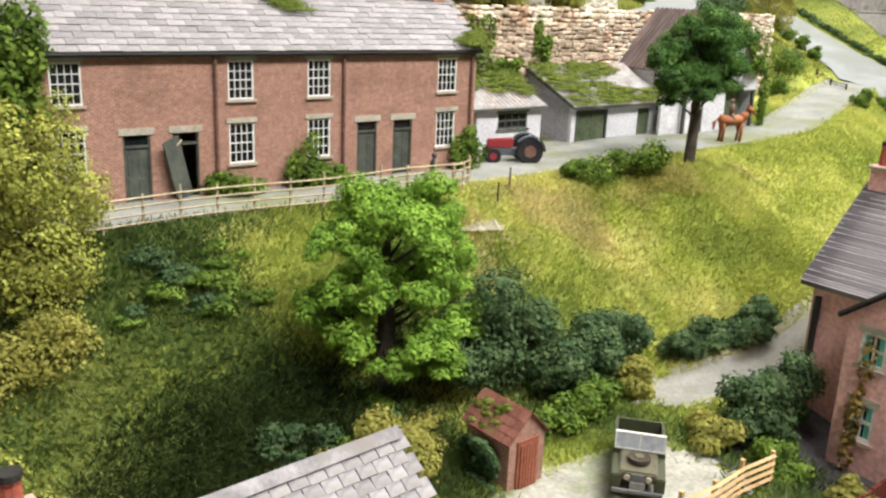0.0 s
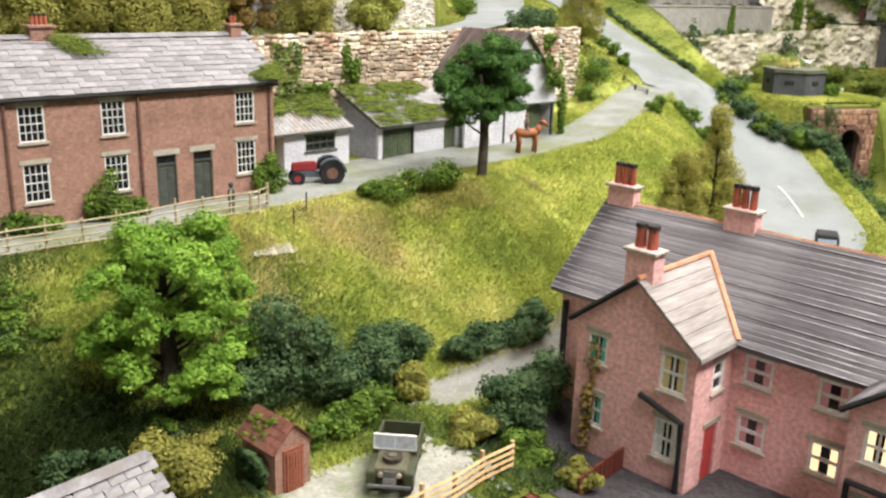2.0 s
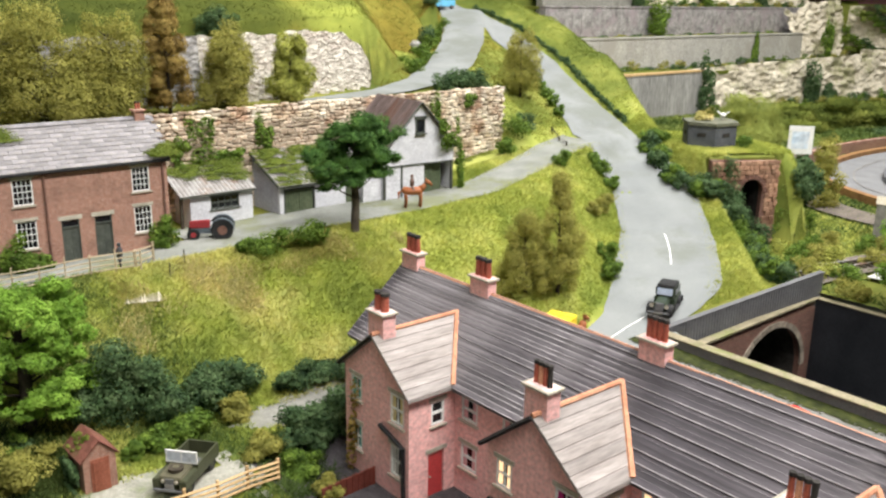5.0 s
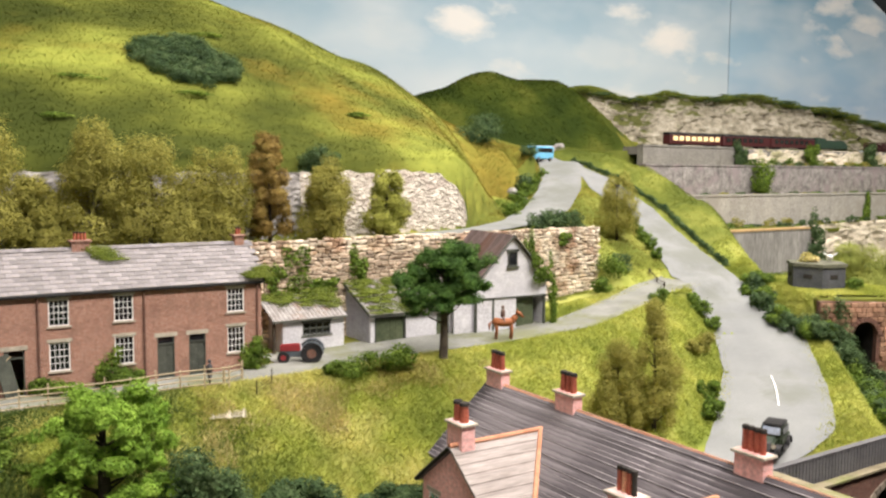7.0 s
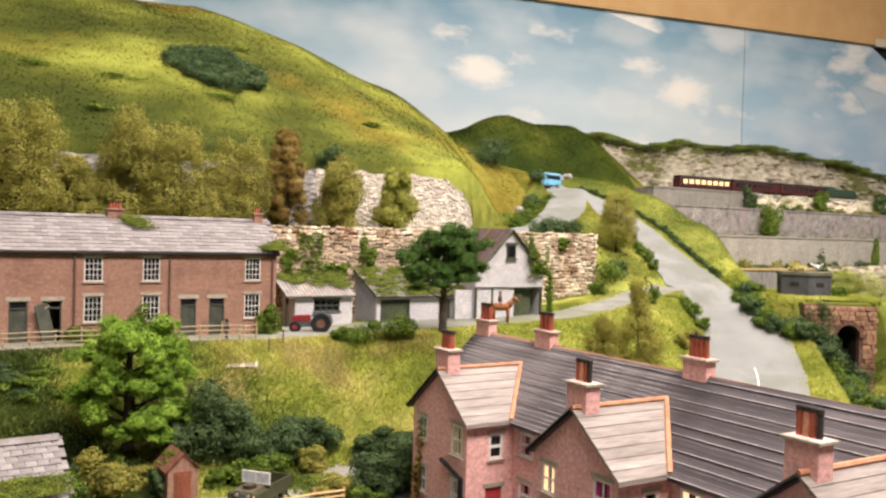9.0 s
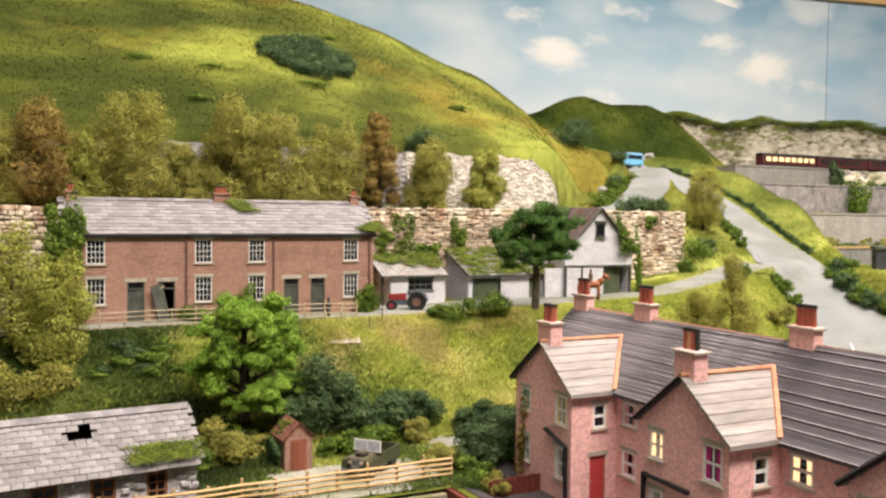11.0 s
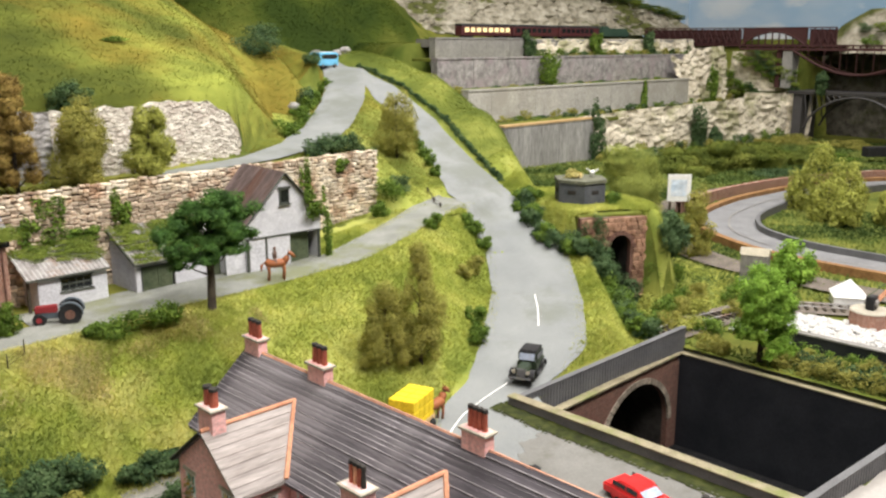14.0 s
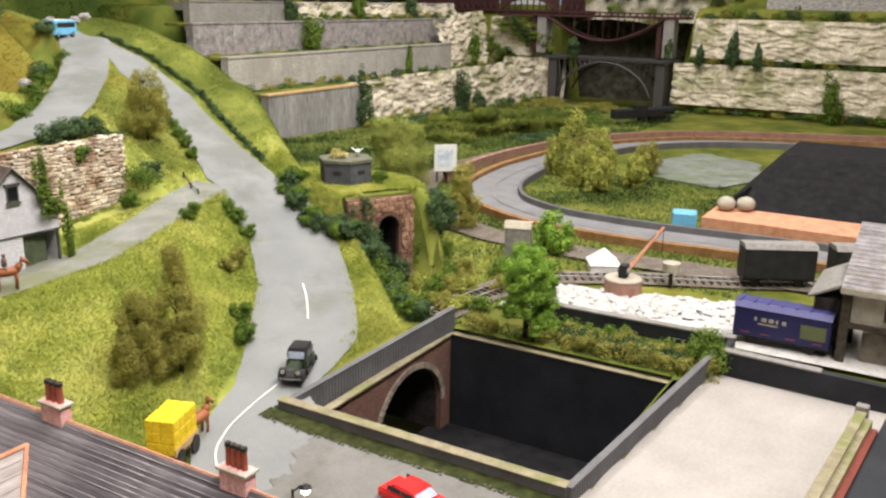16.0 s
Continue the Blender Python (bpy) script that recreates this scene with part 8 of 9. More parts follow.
far_wall("wall_far_stone", 186, 312, 146.5, 27.5, 36.8, M_FARSTONE, "mottled grey-purple stone far retaining wall", 14, depth=9.5)
far_wall("wall_far_middle", 188, 299, 137.0, 19.0, 28.7, M_PALECONC, "long pale concrete far retaining wall", depth=9.5)
far_wall("wall_far_lower", 190, 228.5, 126, 5.0, 20.0, grainy("streaked_concrete", (0.20, 0.195, 0.185), (0.36, 0.35, 0.33), 25, 200, 0.9, stretch=(1, 1, 0.2)), "streaked grey concrete retaining wall with tan coping", 7, M_WOOD, 11.0)
rock_face("rock_terrace", 234, 336, lambda x: 155.5 + 0 * x, 36.0, 42.4, M_ROCK_FAR, "cream rock outcrop below the far railway", 21.0, 0.45, 1.0, 160, 24, "structure", 2)
rock_face("rock_low", 228, 331, lambda x: 127 - 14 * ((x - 228) / 103) ** 1.35, 6.0, lambda x: np.interp(x, [228, 300, 331], [20.4, 22.5, 24.0]), M_ROCK_FAR, "bright chalk rock face above the plain", 25.0, 0.45, 1.2, 160, 36, "structure", 3)
sheet_low = bmesh.new()
prism(sheet_low, [(228, 129), (300, 126), (331, 115), (331, 160), (228, 160)], "z", 18.6, 19.6)
solid("ledge_low", sheet_low, M_EARTH, label="rough green ledge above the chalk rock face", category="ground", kind="structure")
rock_face("rock_end", 298, 334, lambda x: 137 + 0 * x, 19.5, lambda x: np.interp(x, [298, 304, 312, 334], [37, 35, 39, 40]), M_ROCK_FAR, "cream rock beside the end of the far walls", 27.0, 0.45, 1.6, 70, 44, "structure", 6)
rock_face("rock_range", 196, 392, lambda x: np.interp(x, [196, 260, 330, 392], [196, 190, 186, 184]), 44.0, lambda x: np.interp(x, [196, 203, 223, 239, 255, 273, 295, 319, 348, 384, 392], [62, 64, 62.6, 60.6, 63.8, 62.4, 65, 62, 59.5, 53.5, 52]), M_ROCK_RANGE, "weathered rocky range below the painted sky", 31.0, 0.3, 2.6, 260, 44, "structure", 14)
rock_along_y("rock_east_low", -70, 66, 329, 10.5, 24.2, M_ROCK_FAR, "cream rock face along the far railway", 41.0, 4.0)
rock_along_y("rock_east_high", -70, 62, 335, 26, 39.0, M_ROCK_FAR, "cream upper rock face along the far railway", 45.0, 4.0)
rock_along_y("rock_gorge", 114, 140, 333, 24, 38.0, M_ROCK_FAR, "cream rock beside the gorge bridges", 48.0)
rock_along_y("rock_gorge_low", 106, 132, 329, 6, 23.5, M_ROCK_FAR, "cream gorge rock below the bridges", 50.0)
# Overhang shade in the gorge is put into this dark rock colour.
rock_along_y("rock_gorge_back", 56, 190, 372, 4, 41, grainy("gorge_rock", (0.05, 0.046, 0.036), (0.21, 0.19, 0.145), 35, 260, 0.95, 0.7, 0.0012, stain=(0.07, 0.075, 0.03)), "rock at the back of the gorge with shade in its colour", 52.0)
solid("wall_east_stone", boxed(344, 348, -70, 40, 42, 52), M_ROCK_GREY, label="grey stone wall above the far rocks", category="wall", kind="structure")
ex, ey = np.meshgrid(np.arange(349, 418, 2.0), np.arange(-72, 122, 2.0))
ez = 36 + (np.interp(ey, [-72, 20, 48, 58, 70, 86, 100, 110, 122], [54, 54, 50, 53, 55, 54, 53, 47.5, 34]) - 36) * smooth(347, 360, ex) * np.interp(ex, [360, 418], [1.0, 1.08]) + lumps(ex, ey, 4.0, 0.9)
ei = np.arange(ex.size).reshape(ex.shape)
tagged(new("hill_east", mesh_from("hill_east", np.stack([ex.ravel(), ey.ravel(), ez.ravel()], 1), np.stack([ei[:-1, :-1], ei[:-1, 1:], ei[1:, 1:], ei[1:, :-1]], -1).reshape(-1, 4), M_ROCK_RANGE, True)), "mossy brown hill above the far rocks", "hill", kind="structure")
M_REDIRON = plain("red_girder", (0.05, 0.015, 0.014), 0.75)
M_GREYIRON = plain("grey_girder", (0.06, 0.056, 0.056), 0.6)


def girder_bridge(name, x, y0, y1, z, depth, material, label, arch=0.0, posts=10, deck=5.0):
    """A girder bridge along y: deck, two plate sides with posts, and a curved chord below or arch within."""
    b = thing(name, x, (y0 + y1) / 2, z, 0, label, "bridge")
    L = (y1 - y0) / 2
    part("deck", boxed(-deck / 2, deck / 2, -L, L, 0, 0.8), material, b)
    for s in ((-1, 1) if deck < 20 else (-1,)):
        part("top_rail", boxed(s * deck / 2 - 0.2, s * deck / 2 + 0.2, -L, L, depth - 0.4, depth), material, b)
        for k in range(posts + 1):
            y = -L + 2 * L * k / posts
            part("post", boxed(s * deck / 2 - 0.15, s * deck / 2 + 0.15, y - 0.25, y + 0.25, 0.8, depth - 0.4), material, b)
    if arch:
        pts = [(-deck / 2, -L + 2 * L * k / 20, arch * (1 - (2 * k / 20 - 1) ** 2)) for k in range(21)]
        for off in (0, deck):
            part("chord", tube(bmesh.new(), [(p[0] + off, p[1], p[2]) for p in pts], 0.5, 5), material, b)
        for k in range(2, 19, 2):
            part("hanger", tube(bmesh.new(), [(pts[k][0], pts[k][1], pts[k][2]), (pts[k][0], pts[k][1], 0.4)], 0.18, 4), material, b)
    return b


# Deck is made wider than the bridge needs, to shade the gorge.
low = girder_bridge("iron_bridge", 331, 66, 112, 24.0, 1.0, M_GREYIRON, "grey iron road bridge over the gorge", 0, 14, 14)
for y in (-20, 20):
    part("pier", boxed(-6, 6, y - 1.6, y + 1.6, -16, 0), M_GREYIRON, low)
for off in (-6.8, 6.4):
    part("arch_rib", tube(bmesh.new(), [(off, -17 + 34 * k / 16, -11.5 + 11.0 * math.sin(math.pi * k / 16) ** 0.6) for k in range(17)], 0.4, 6), M_GREYIRON, low)
    for k in range(1, 8):
        for sgn in (-1, 1):
            y = sgn * (4.0 + k * 1.9)
            part("spandrel_bar", tube(bmesh.new(), [(off, y, -0.2), (off, y - sgn * 1.2, -1.0 - 0.16 * k * k)], 0.22, 4), M_GREYIRON, low)
mid = girder_bridge("red_bridge", 332, 62, 134, 38.6, 1.9, M_REDIRON, "dark red girder bridge with a curved lower chord", 0, 16, 6)
for off in (-3, 3):
    part("chord", tube(bmesh.new(), [(off, -28 + 44 * k / 16, -8.0 * math.sin(math.pi * k / 16)) for k in range(17)], 0.45, 6), M_REDIRON, mid)
    for k in range(2, 15, 2):
        part("hanger", tube(bmesh.new(), [(off, -28 + 44 * k / 16, -8.0 * math.sin(math.pi * k / 16)), (off, -28 + 44 * k / 16, 0.2)], 0.16, 4), M_REDIRON, mid)
for y in (-29.5, 18):
    part("pier", boxed(-2.6, 2.6, y - 1.8, y + 1.8, -13, 0), M_CONCRETE, mid)
    part("pier_shaft", boxed(-2.2, 2.2, y + 2.6, y + 4.2, -13, 0), M_REDIRON, mid)
# Deck reaches back over the gorge; the extra width is added to shade it.
top_b = girder_bridge("truss_bridge", 354, 103.5, 181, 39.8, 6.9, M_REDIRON, "dark red lattice girder bridge with an arched opening", 0, 30, 30)
A0, A1 = -28.0, -4.0
for k in range(30):
    y0, y1 = -38.75 + 77.5 * k / 30, -38.75 + 77.5 * (k + 1) / 30
    if y1 < A0 - 0.5 or y0 > A1 + 0.5:
        for a, b in ((0.8, 6.4), (6.4, 0.8)):
            part("lattice_bar", tube(bmesh.new(), [(-15, y0, a), (-15, y1, b)], 0.22, 4), M_REDIRON, top_b)
for y0, y1 in ((-38.7, A0 - 1.0), (A1 + 1.0, 38.7)):
    part("web_plate", boxed(-14.2, -13.9, y0, y1, 0.8, 6.2), M_REDIRON, top_b)
span = [(A0 + (A1 - A0) * k / 14, 0.4 + 4.9 * math.sin(math.pi * k / 14) ** 0.8) for k in range(15)]
part("spandrel", prism(bmesh.new(), span + [(A1, 6.6), (A0, 6.6)], "x", -15.1, -14.7), M_REDIRON, top_b)
part("arch_rib", tube(bmesh.new(), [(-15.2, y, z) for y, z in span], 0.4, 6), M_REDIRON, top_b)

# ---- train on the far line ----
M_MAROON = plain("coach_maroon", (0.07, 0.016, 0.017), 0.45)
M_CREAM = lit("coach_window_light", (1.0, 0.78, 0.40), 0.35)
solid("far_trackbed", boxed(194, 336, 157.4, 163, 40, 42.2), M_CONCRETE, label="raised concrete trackbed of the far line", category="trackbed", kind="structure")
train = thing("train", 224.2, 160.2, 42.2, 1, "maroon and cream passenger train on the far line", "train")
train.scale = (0.9, 0.9, 0.9)
for c in range(3):
    x0 = -18 + c * 26
    coach = part("coach", boxed(x0, x0 + 25, -1.7, 1.7, 1.0, 4.2, bevel=0.25), M_MAROON, train)
    part("coach_roof", prism(bmesh.new(), [(-1.7, 4.2), (1.7, 4.2), (1.2, 4.9), (-1.2, 4.9)], "x", x0, x0 + 25), M_BLACK, coach)
    for k in range(8 if c == 0 else 7):
        part("coach_window", boxed(x0 + 1.4 + k * 2.9, x0 + 3.4 + k * 2.9, -1.78, -1.68, 2.3, 3.7), M_CREAM if c == 0 else M_GLASS, coach)
    for u in (4, 21):
        part("bogie", boxed(x0 + u - 2, x0 + u + 2, -1.2, 1.2, 0.1, 1.0), M_BLACK, coach)
part("locomotive", shaped([(60.5, 1.0), (80, 1.0), (80, 2.6), (78, 4.2), (66, 4.2), (66, 5.0), (60.5, 5.0)], 3.2, 0.3), plain("loco_green", (0.03, 0.06, 0.04), 0.4), train)

# ---- plain: loop road, tracks, ponds and yard ----
LOOP = [(150, -60, 10), (151, -20, 10), (150, 0, 10), (148.5, 16, 10), (149.5, 32, 10), (157, 45, 10), (171, 52.5, 10), (192, 56, 10), (218, 56, 10), (244, 50, 10), (262, 36, 10), (274, 10, 10), (280, -50, 10)]
ribbon("loop_road", LOOP, lambda x, y: 0 * x + 4.6, grainy("loop_tarmac", (0.17, 0.17, 0.175), (0.23, 0.23, 0.235), 20, 500, 0.85), "smooth grey curving road with white lines", lift=0.5, step=2)
ribbon("loop_line", LOOP, lambda x, y: 0 * x + 0.13, M_CONCRETE, "white centre line on the curving road", lift=0.6, step=2, cross=3)


def offset_line(line, d):
    out = []
    for i, (x, y, z) in enumerate(line):
        (ax, ay, _), (bx, by, _) = line[max(0, i - 1)], line[min(len(line) - 1, i + 1)]
        l = math.hypot(bx - ax, by - ay)
        out.append((x + d * (by - ay) / l, y - d * (bx - ax) / l, z))
    return out


def kerb_wall(name, line, height, thick, material, label):
    bm = bmesh.new()
    pts = [Vector((x, y, ground_at(x, y) - 0.2)) for x, y, _ in line]
    dense = []
    for a, b in zip(pts, pts[1:]):
        dense += [a.lerp(b, k / 6) for k in range(6)]
    dense.append(pts[-1])
    arr = np.array([list(p) for p in dense])
    for _ in range(5):
        arr[1:-1] = (arr[:-2] + 2 * arr[1:-1] + arr[2:]) / 4
    prev = None
    for i, p in enumerate(arr):
        d = arr[min(i + 1, len(arr) - 1)] - arr[max(i - 1, 0)]
        n = Vector((d[1], -d[0], 0)).normalized() * thick / 2
        q = Vector(p)
        ring = [bm.verts.new(q - n), bm.verts.new(q + n), bm.verts.new(q + n + Vector((0, 0, height))), bm.verts.new(q - n + Vector((0, 0, height)))]
        if prev:
            for k in range(4):
                bm.faces.new((prev[k], prev[(k + 1) % 4], ring[(k + 1) % 4], ring[k]))
        prev = ring
    return solid(name, bm, material, label=label, category="wall", kind="structure")


kerb_wall("loop_kerb", offset_line(LOOP, 5.0), 1.7, 0.7, M_GREYPANEL, "dark grey kerb wall inside the curving road")
kerb_wall("loop_bank", offset_line(LOOP, -5.4), 1.5, 1.2, grainy("rust_bank", (0.20, 0.10, 0.04), (0.34, 0.19, 0.08), 40, 300, 0.95), "rusty brown edging outside the curving road")
kerb_wall("loop_brick_wall", offset_line(LOOP, -9.5)[6:], 2.6, 1.0, M_BRICK_OLD, "low red brick wall along the far track")
ribbon("ballast", offset_line(LOOP, -14), lambda x, y: 0 * x + 3.0, grainy("ballast_stone", (0.10, 0.085, 0.07), (0.2, 0.17, 0.14), 60, 300, 0.95), "dark brown railway ballast around the loop", lift=0.4, step=2)
sheet("pond", 192, 250, 6, 44, grainy("pond_water", (0.10, 0.12, 0.10), (0.30, 0.33, 0.31), 40, 120, 0.3, stain=(0.15, 0.19, 0.10)), "grey rippled pond inside the loop", lift=0.3, step=0.6, shape=lambda x, y: np.hypot((x - 220 - 0.5 * (y - 24)) / 22, (y - 24) / 13) + 0.09 * np.sin(x * 0.3 + 0.2 * y) < 1)
LINE = [(101, 24, 10), (110, 23, 10), (121, 20.5, 10), (128, 9, 10), (133, -2, 10), (138, -11, 10), (144, -22, 10)]
ribbon("ballast_line", LINE, lambda x, y: 0 * x + 2.6, bpy.data.materials["ballast_stone"], "dark railway ballast beside the goods yard", lift=0.3, step=1.5)
rails = thing("goods_track", 101, 24, 10, 0, "rusty model railway track with dark sleepers", "track")
for o in (-0.82, 0.82):
    pts = [(x - 101, y - 24, ground_at(x, y) - 10 + 0.65) for x, y, _ in offset_line(LINE, o)]
    part("rail", tube(bmesh.new(), pts, 0.09, 4), M_RUSTIRON, rails)
for (ax, ay, _), (bx, by, _) in zip(LINE, LINE[1:]):
    n = int(math.hypot(bx - ax, by - ay) / 1.0)
    for k in range(n):
        x, y = ax + (bx - ax) * k / n, ay + (by - ay) * k / n
        b = boxed(-0.16, 0.16, -1.5, 1.5, 0.3, 0.52)
        bmesh.ops.rotate(b, verts=b.verts, cent=(0, 0, 0), matrix=Matrix.Rotation(math.atan2(by - ay, bx - ax), 3, "Z"))
        bmesh.ops.translate(b, verts=b.verts, vec=(x - 101, y - 24, ground_at(x, y) - 10))
        part("sleeper", b, M_BARK, rails)

# goods yard: spoil, crane, tent, hut, wagons
sheet("spoil_bed", 104, 128, -24, 19, grainy("white_spoil", (0.44, 0.43, 0.41), (0.58, 0.565, 0.54), 60, 400, 0.95, 0.5, 0.0008), "white stone dust bed of the goods yard", lift=0.5, step=0.8, shape=lambda x, y: (x > 109.2 - 0.04 * (y + 8)) & (x < 124.5 - 0.25 * (y + 5) + 0.6 * np.sin(y)))
rng = np.random.default_rng(4)
n = 1700
X = rng.uniform(111, 124, n)
Y = rng.uniform(-9, 18, n)
ok = (X < 123.5 - 0.25 * (Y + 5)) & (X > 112 - 0.3 * (Y - 8)) & (rng.random(n) < 0.35 + 0.65 * (Y > 0))
X, Y = X[ok], Y[ok]
base = np.array([(-1, -1, 0), (1, -1, 0), (1, 1, 0), (-1, 1, 0), (-0.7, -0.6, 1), (0.6, -0.7, 1), (0.7, 0.6, 1), (-0.6, 0.7, 1)], float)
fc = np.array([(0, 1, 5, 4), (1, 2, 6, 5), (2, 3, 7, 6), (3, 0, 4, 7), (4, 5, 6, 7)])
V, Fc = [], []
for i, (x, y) in enumerate(zip(X, Y)):
    a = rng.uniform(0, 6.28)
    R = np.array([[math.cos(a), -math.sin(a), 0], [math.sin(a), math.cos(a), 0], [0, 0, 1]])
    s = np.array([rng.uniform(0.18, 0.5), rng.uniform(0.14, 0.36), rng.uniform(0.08, 0.28)])
    V.append((base * s + rng.normal(size=base.shape) * 0.06) @ R.T + np.array([x, y, ground_at(x, y) + 0.45 + 0.35 * rng.random()]))
    Fc.append(fc + 8 * i)
ob = new("rubble", mesh_from("rubble", np.concatenate(V), np.concatenate(Fc), grainy("broken_stone", (0.46, 0.45, 0.43), (0.60, 0.59, 0.57), 90, 500, 0.95)))
tagged(ob, "heap of broken white stone in the goods yard", "rubble", kind="stuff")
yw = thing("wall_goods_yard", 106.8, 4, 8.6, 0, "black retaining wall of the goods yard", "wall", kind="structure")
part("panel", prism(bmesh.new(), [(1.6, 9.5), (2.4, 9.5), (3.0, -11.5), (2.2, -11.5)], "z", 0, 2.6), M_PIT, yw)
part("panel", prism(bmesh.new(), [(-4.0, -11.8), (-3.2, -11.8), (-4.6, -44), (-5.4, -44)], "z", 0, 3.5), M_PIT, yw)
part("coping", prism(bmesh.new(), [(-4.1, -11.8), (-3.1, -11.8), (-3.5, -20.6), (-4.5, -20.6)], "z", 3.51, 3.66), M_CONCRETE, yw)
part("return_wall", prism(bmesh.new(), [(-3.2, -11.8), (-3.2, -11.2), (2.2, -10.9), (2.2, -11.5)], "z", 0, 2.6), M_PIT, yw)
part("coping", prism(bmesh.new(), [(1.5, 9.5), (2.5, 9.5), (3.1, -11.5), (2.1, -11.5)], "z", 2.61, 2.78), M_CONCRETE, yw)
crane = thing("yard_crane", 120.4, 8.4, ground_at(120.4, 8.4) + 0.3, 0, "small hand crane on a round brick base", "crane")
part("base", tube(bmesh.new(), [(0, 0, 0), (0, 0, 2.0)], [2.3, 2.2], 20), M_BRICK_OLD, crane)
part("base_top", tube(bmesh.new(), [(0, 0, 2.0), (0, 0, 2.15)], [2.3, 2.2], 20), M_STONE_TRIM, crane)
part("cab", boxed(-0.6, 0.6, -0.5, 0.5, 2.16, 3.8, bevel=0.1), M_BLACK, crane)
part("winch", tube(bmesh.new(), [(0, -0.7, 3.0), (0, 0.7, 3.0)], 0.4, 10), M_RUSTIRON, crane)
part("jib", tube(bmesh.new(), [(0.4, -0.2, 2.8), (4.2, -3.2, 8.0)], [0.3, 0.2], 5), M_TERRACOTTA, crane)
part("chain", tube(bmesh.new(), [(4.2, -3.2, 7.9), (4.2, -3.2, 4.4)], 0.05, 4), M_BLACK, crane)
part("stay", tube(bmesh.new(), [(-0.5, 0.3, 3.8), (4.0, -3.0, 7.7)], 0.06, 4), M_DOOR_GREEN, crane)
tent = bmesh.new()
r = bmesh.ops.create_cone(tent, cap_ends=True, segments=4, radius1=2.9, radius2=0.1, depth=1.9)
bmesh.ops.rotate(tent, verts=tent.verts, cent=(0, 0, 0), matrix=Matrix.Rotation(math.pi / 4, 3, "Z"))
bmesh.ops.translate(tent, verts=tent.verts, vec=(0, 0, 2.2))
box(tent, -1.9, 1.9, -1.9, 1.9, 0, 1.25)
solid("bell_tent", tent, M_WHITE, 128.6, 14.0, ground_at(128.6, 14.0) + 0.2, 30, "pale canvas ridge tent beside the track", "tent")
hut = thing("lineside_hut", 127.6, 26.0, ground_at(127.6, 26.0), 20, "pale square stone water tower hut", "hut")
part("wall", boxed(-1.9, 1.9, -1.7, 1.7, -0.5, 4.9, bevel=0.05), M_CONCRETE, hut)
part("roof", prism(bmesh.new(), [(-2.0, 4.9), (2.0, 4.9), (1.5, 5.2), (-0.2, 5.4), (-1.6, 5.9)], "y", -1.8, 1.8), M_PALEWOOD, hut)
wt = thing("barrel", 127, 4.5, ground_at(127, 4.5), 0, "small dark drum on a post beside the track", "drum")
part("post", tube(bmesh.new(), [(0, 0, 0), (0, 0, 2.2)], 0.25, 8), M_BLACK, wt)
part("drum", tube(bmesh.new(), [(0, 0, 2.2), (0, 0, 3.3)], 1.1, 14), M_STONE_TRIM, wt)


def goods_van(x, y, z, turn, length, height, body, roof_mat, label, bars=False):
    v = thing("goods_van", x, y, z, turn, label, "railway wagon", "goods vans")
    L = length / 2
    part("body", boxed(-L, L, -1.5, 1.5, 1.0, 1.0 + height, bevel=0.06), body, v)
    roof = part("roof", prism(bmesh.new(), [(-1.6, 1.0 + height), (1.6, 1.0 + height), (1.0, 1.55 + height), (-1.0, 1.55 + height)], "x", -L - 0.1, L + 0.1), roof_mat, v)
    if bars:
        for k in range(7):
            part("roof_rib", boxed(-L + 0.5 + k * (length - 1) / 6, -L + 0.75 + k * (length - 1) / 6, -1.1, 1.1, 1.55 + height, 1.63 + height), roof_mat, roof)
        for a, w in ((2.6, 0.22), (1.9, 0.5), (1.2, 0.5), (0.5, 0.22), (-0.1, 0.4)):
            part("lettering", boxed(a - w, a, 1.5, 1.53, 2.75, 3.15), M_STONE_TRIM, v)
        part("lettering", boxed(0.3, 2.2, 1.5, 1.53, 2.4, 2.55), M_STONE_TRIM, v)
        for a in (-3.6, -1.0, 1.4, 3.4):
            part("lettering", boxed(a - 0.45, a + 0.45, 1.5, 1.53, 1.35, 1.43), M_POT, v)
        part("poster", boxed(-4.3, -1.9, 1.5, 1.54, 1.75, 3.2), plain("poster_green", (0.12, 0.14, 0.06), 0.6), v)
    for s in (-1, 1):
        for u in (-L * 0.62, L * 0.62):
            part("wheel", tube(bmesh.new(), [(u, s * 0.9 - 0.1, 0.55), (u, s * 0.9 + 0.1, 0.55)], 0.55, 12), M_BLACK, v)
    part("underframe", boxed(-L, L, -1.2, 1.2, 0.7, 1.0), M_BLACK, v)
    return v


goods_van(134.4, -6.6, 10.2, -61, 8.8, 3.8, M_BLACK, M_CONCRETE, "black goods van with a pale roof")
goods_van(139.6, -16.4, 10.2, -61, 8.8, 3.8, M_BLACK, M_CONCRETE, "black goods van with a pale roof")
M_NAVY = plain("navy_blue", (0.02, 0.02, 0.09), 0.4)
goods_van(112.8, -11.4, 10.1, -270, 9.3, 3.0, M_NAVY, plain("navy_roof", (0.05, 0.05, 0.17), 0.4), "deep blue parcels van with white lettering bars", True)
st = thing("station_canopy", 114.0, -21.4, 9.8, 0, "timber station building with pale ribbed canopy roof", "station")
roof = part("roof", prism(bmesh.new(), [(-3.0, 7.9), (9, 11.9), (9, 12.2), (-3.0, 8.25)], "y", -9, 4.9), M_SLATE, st)
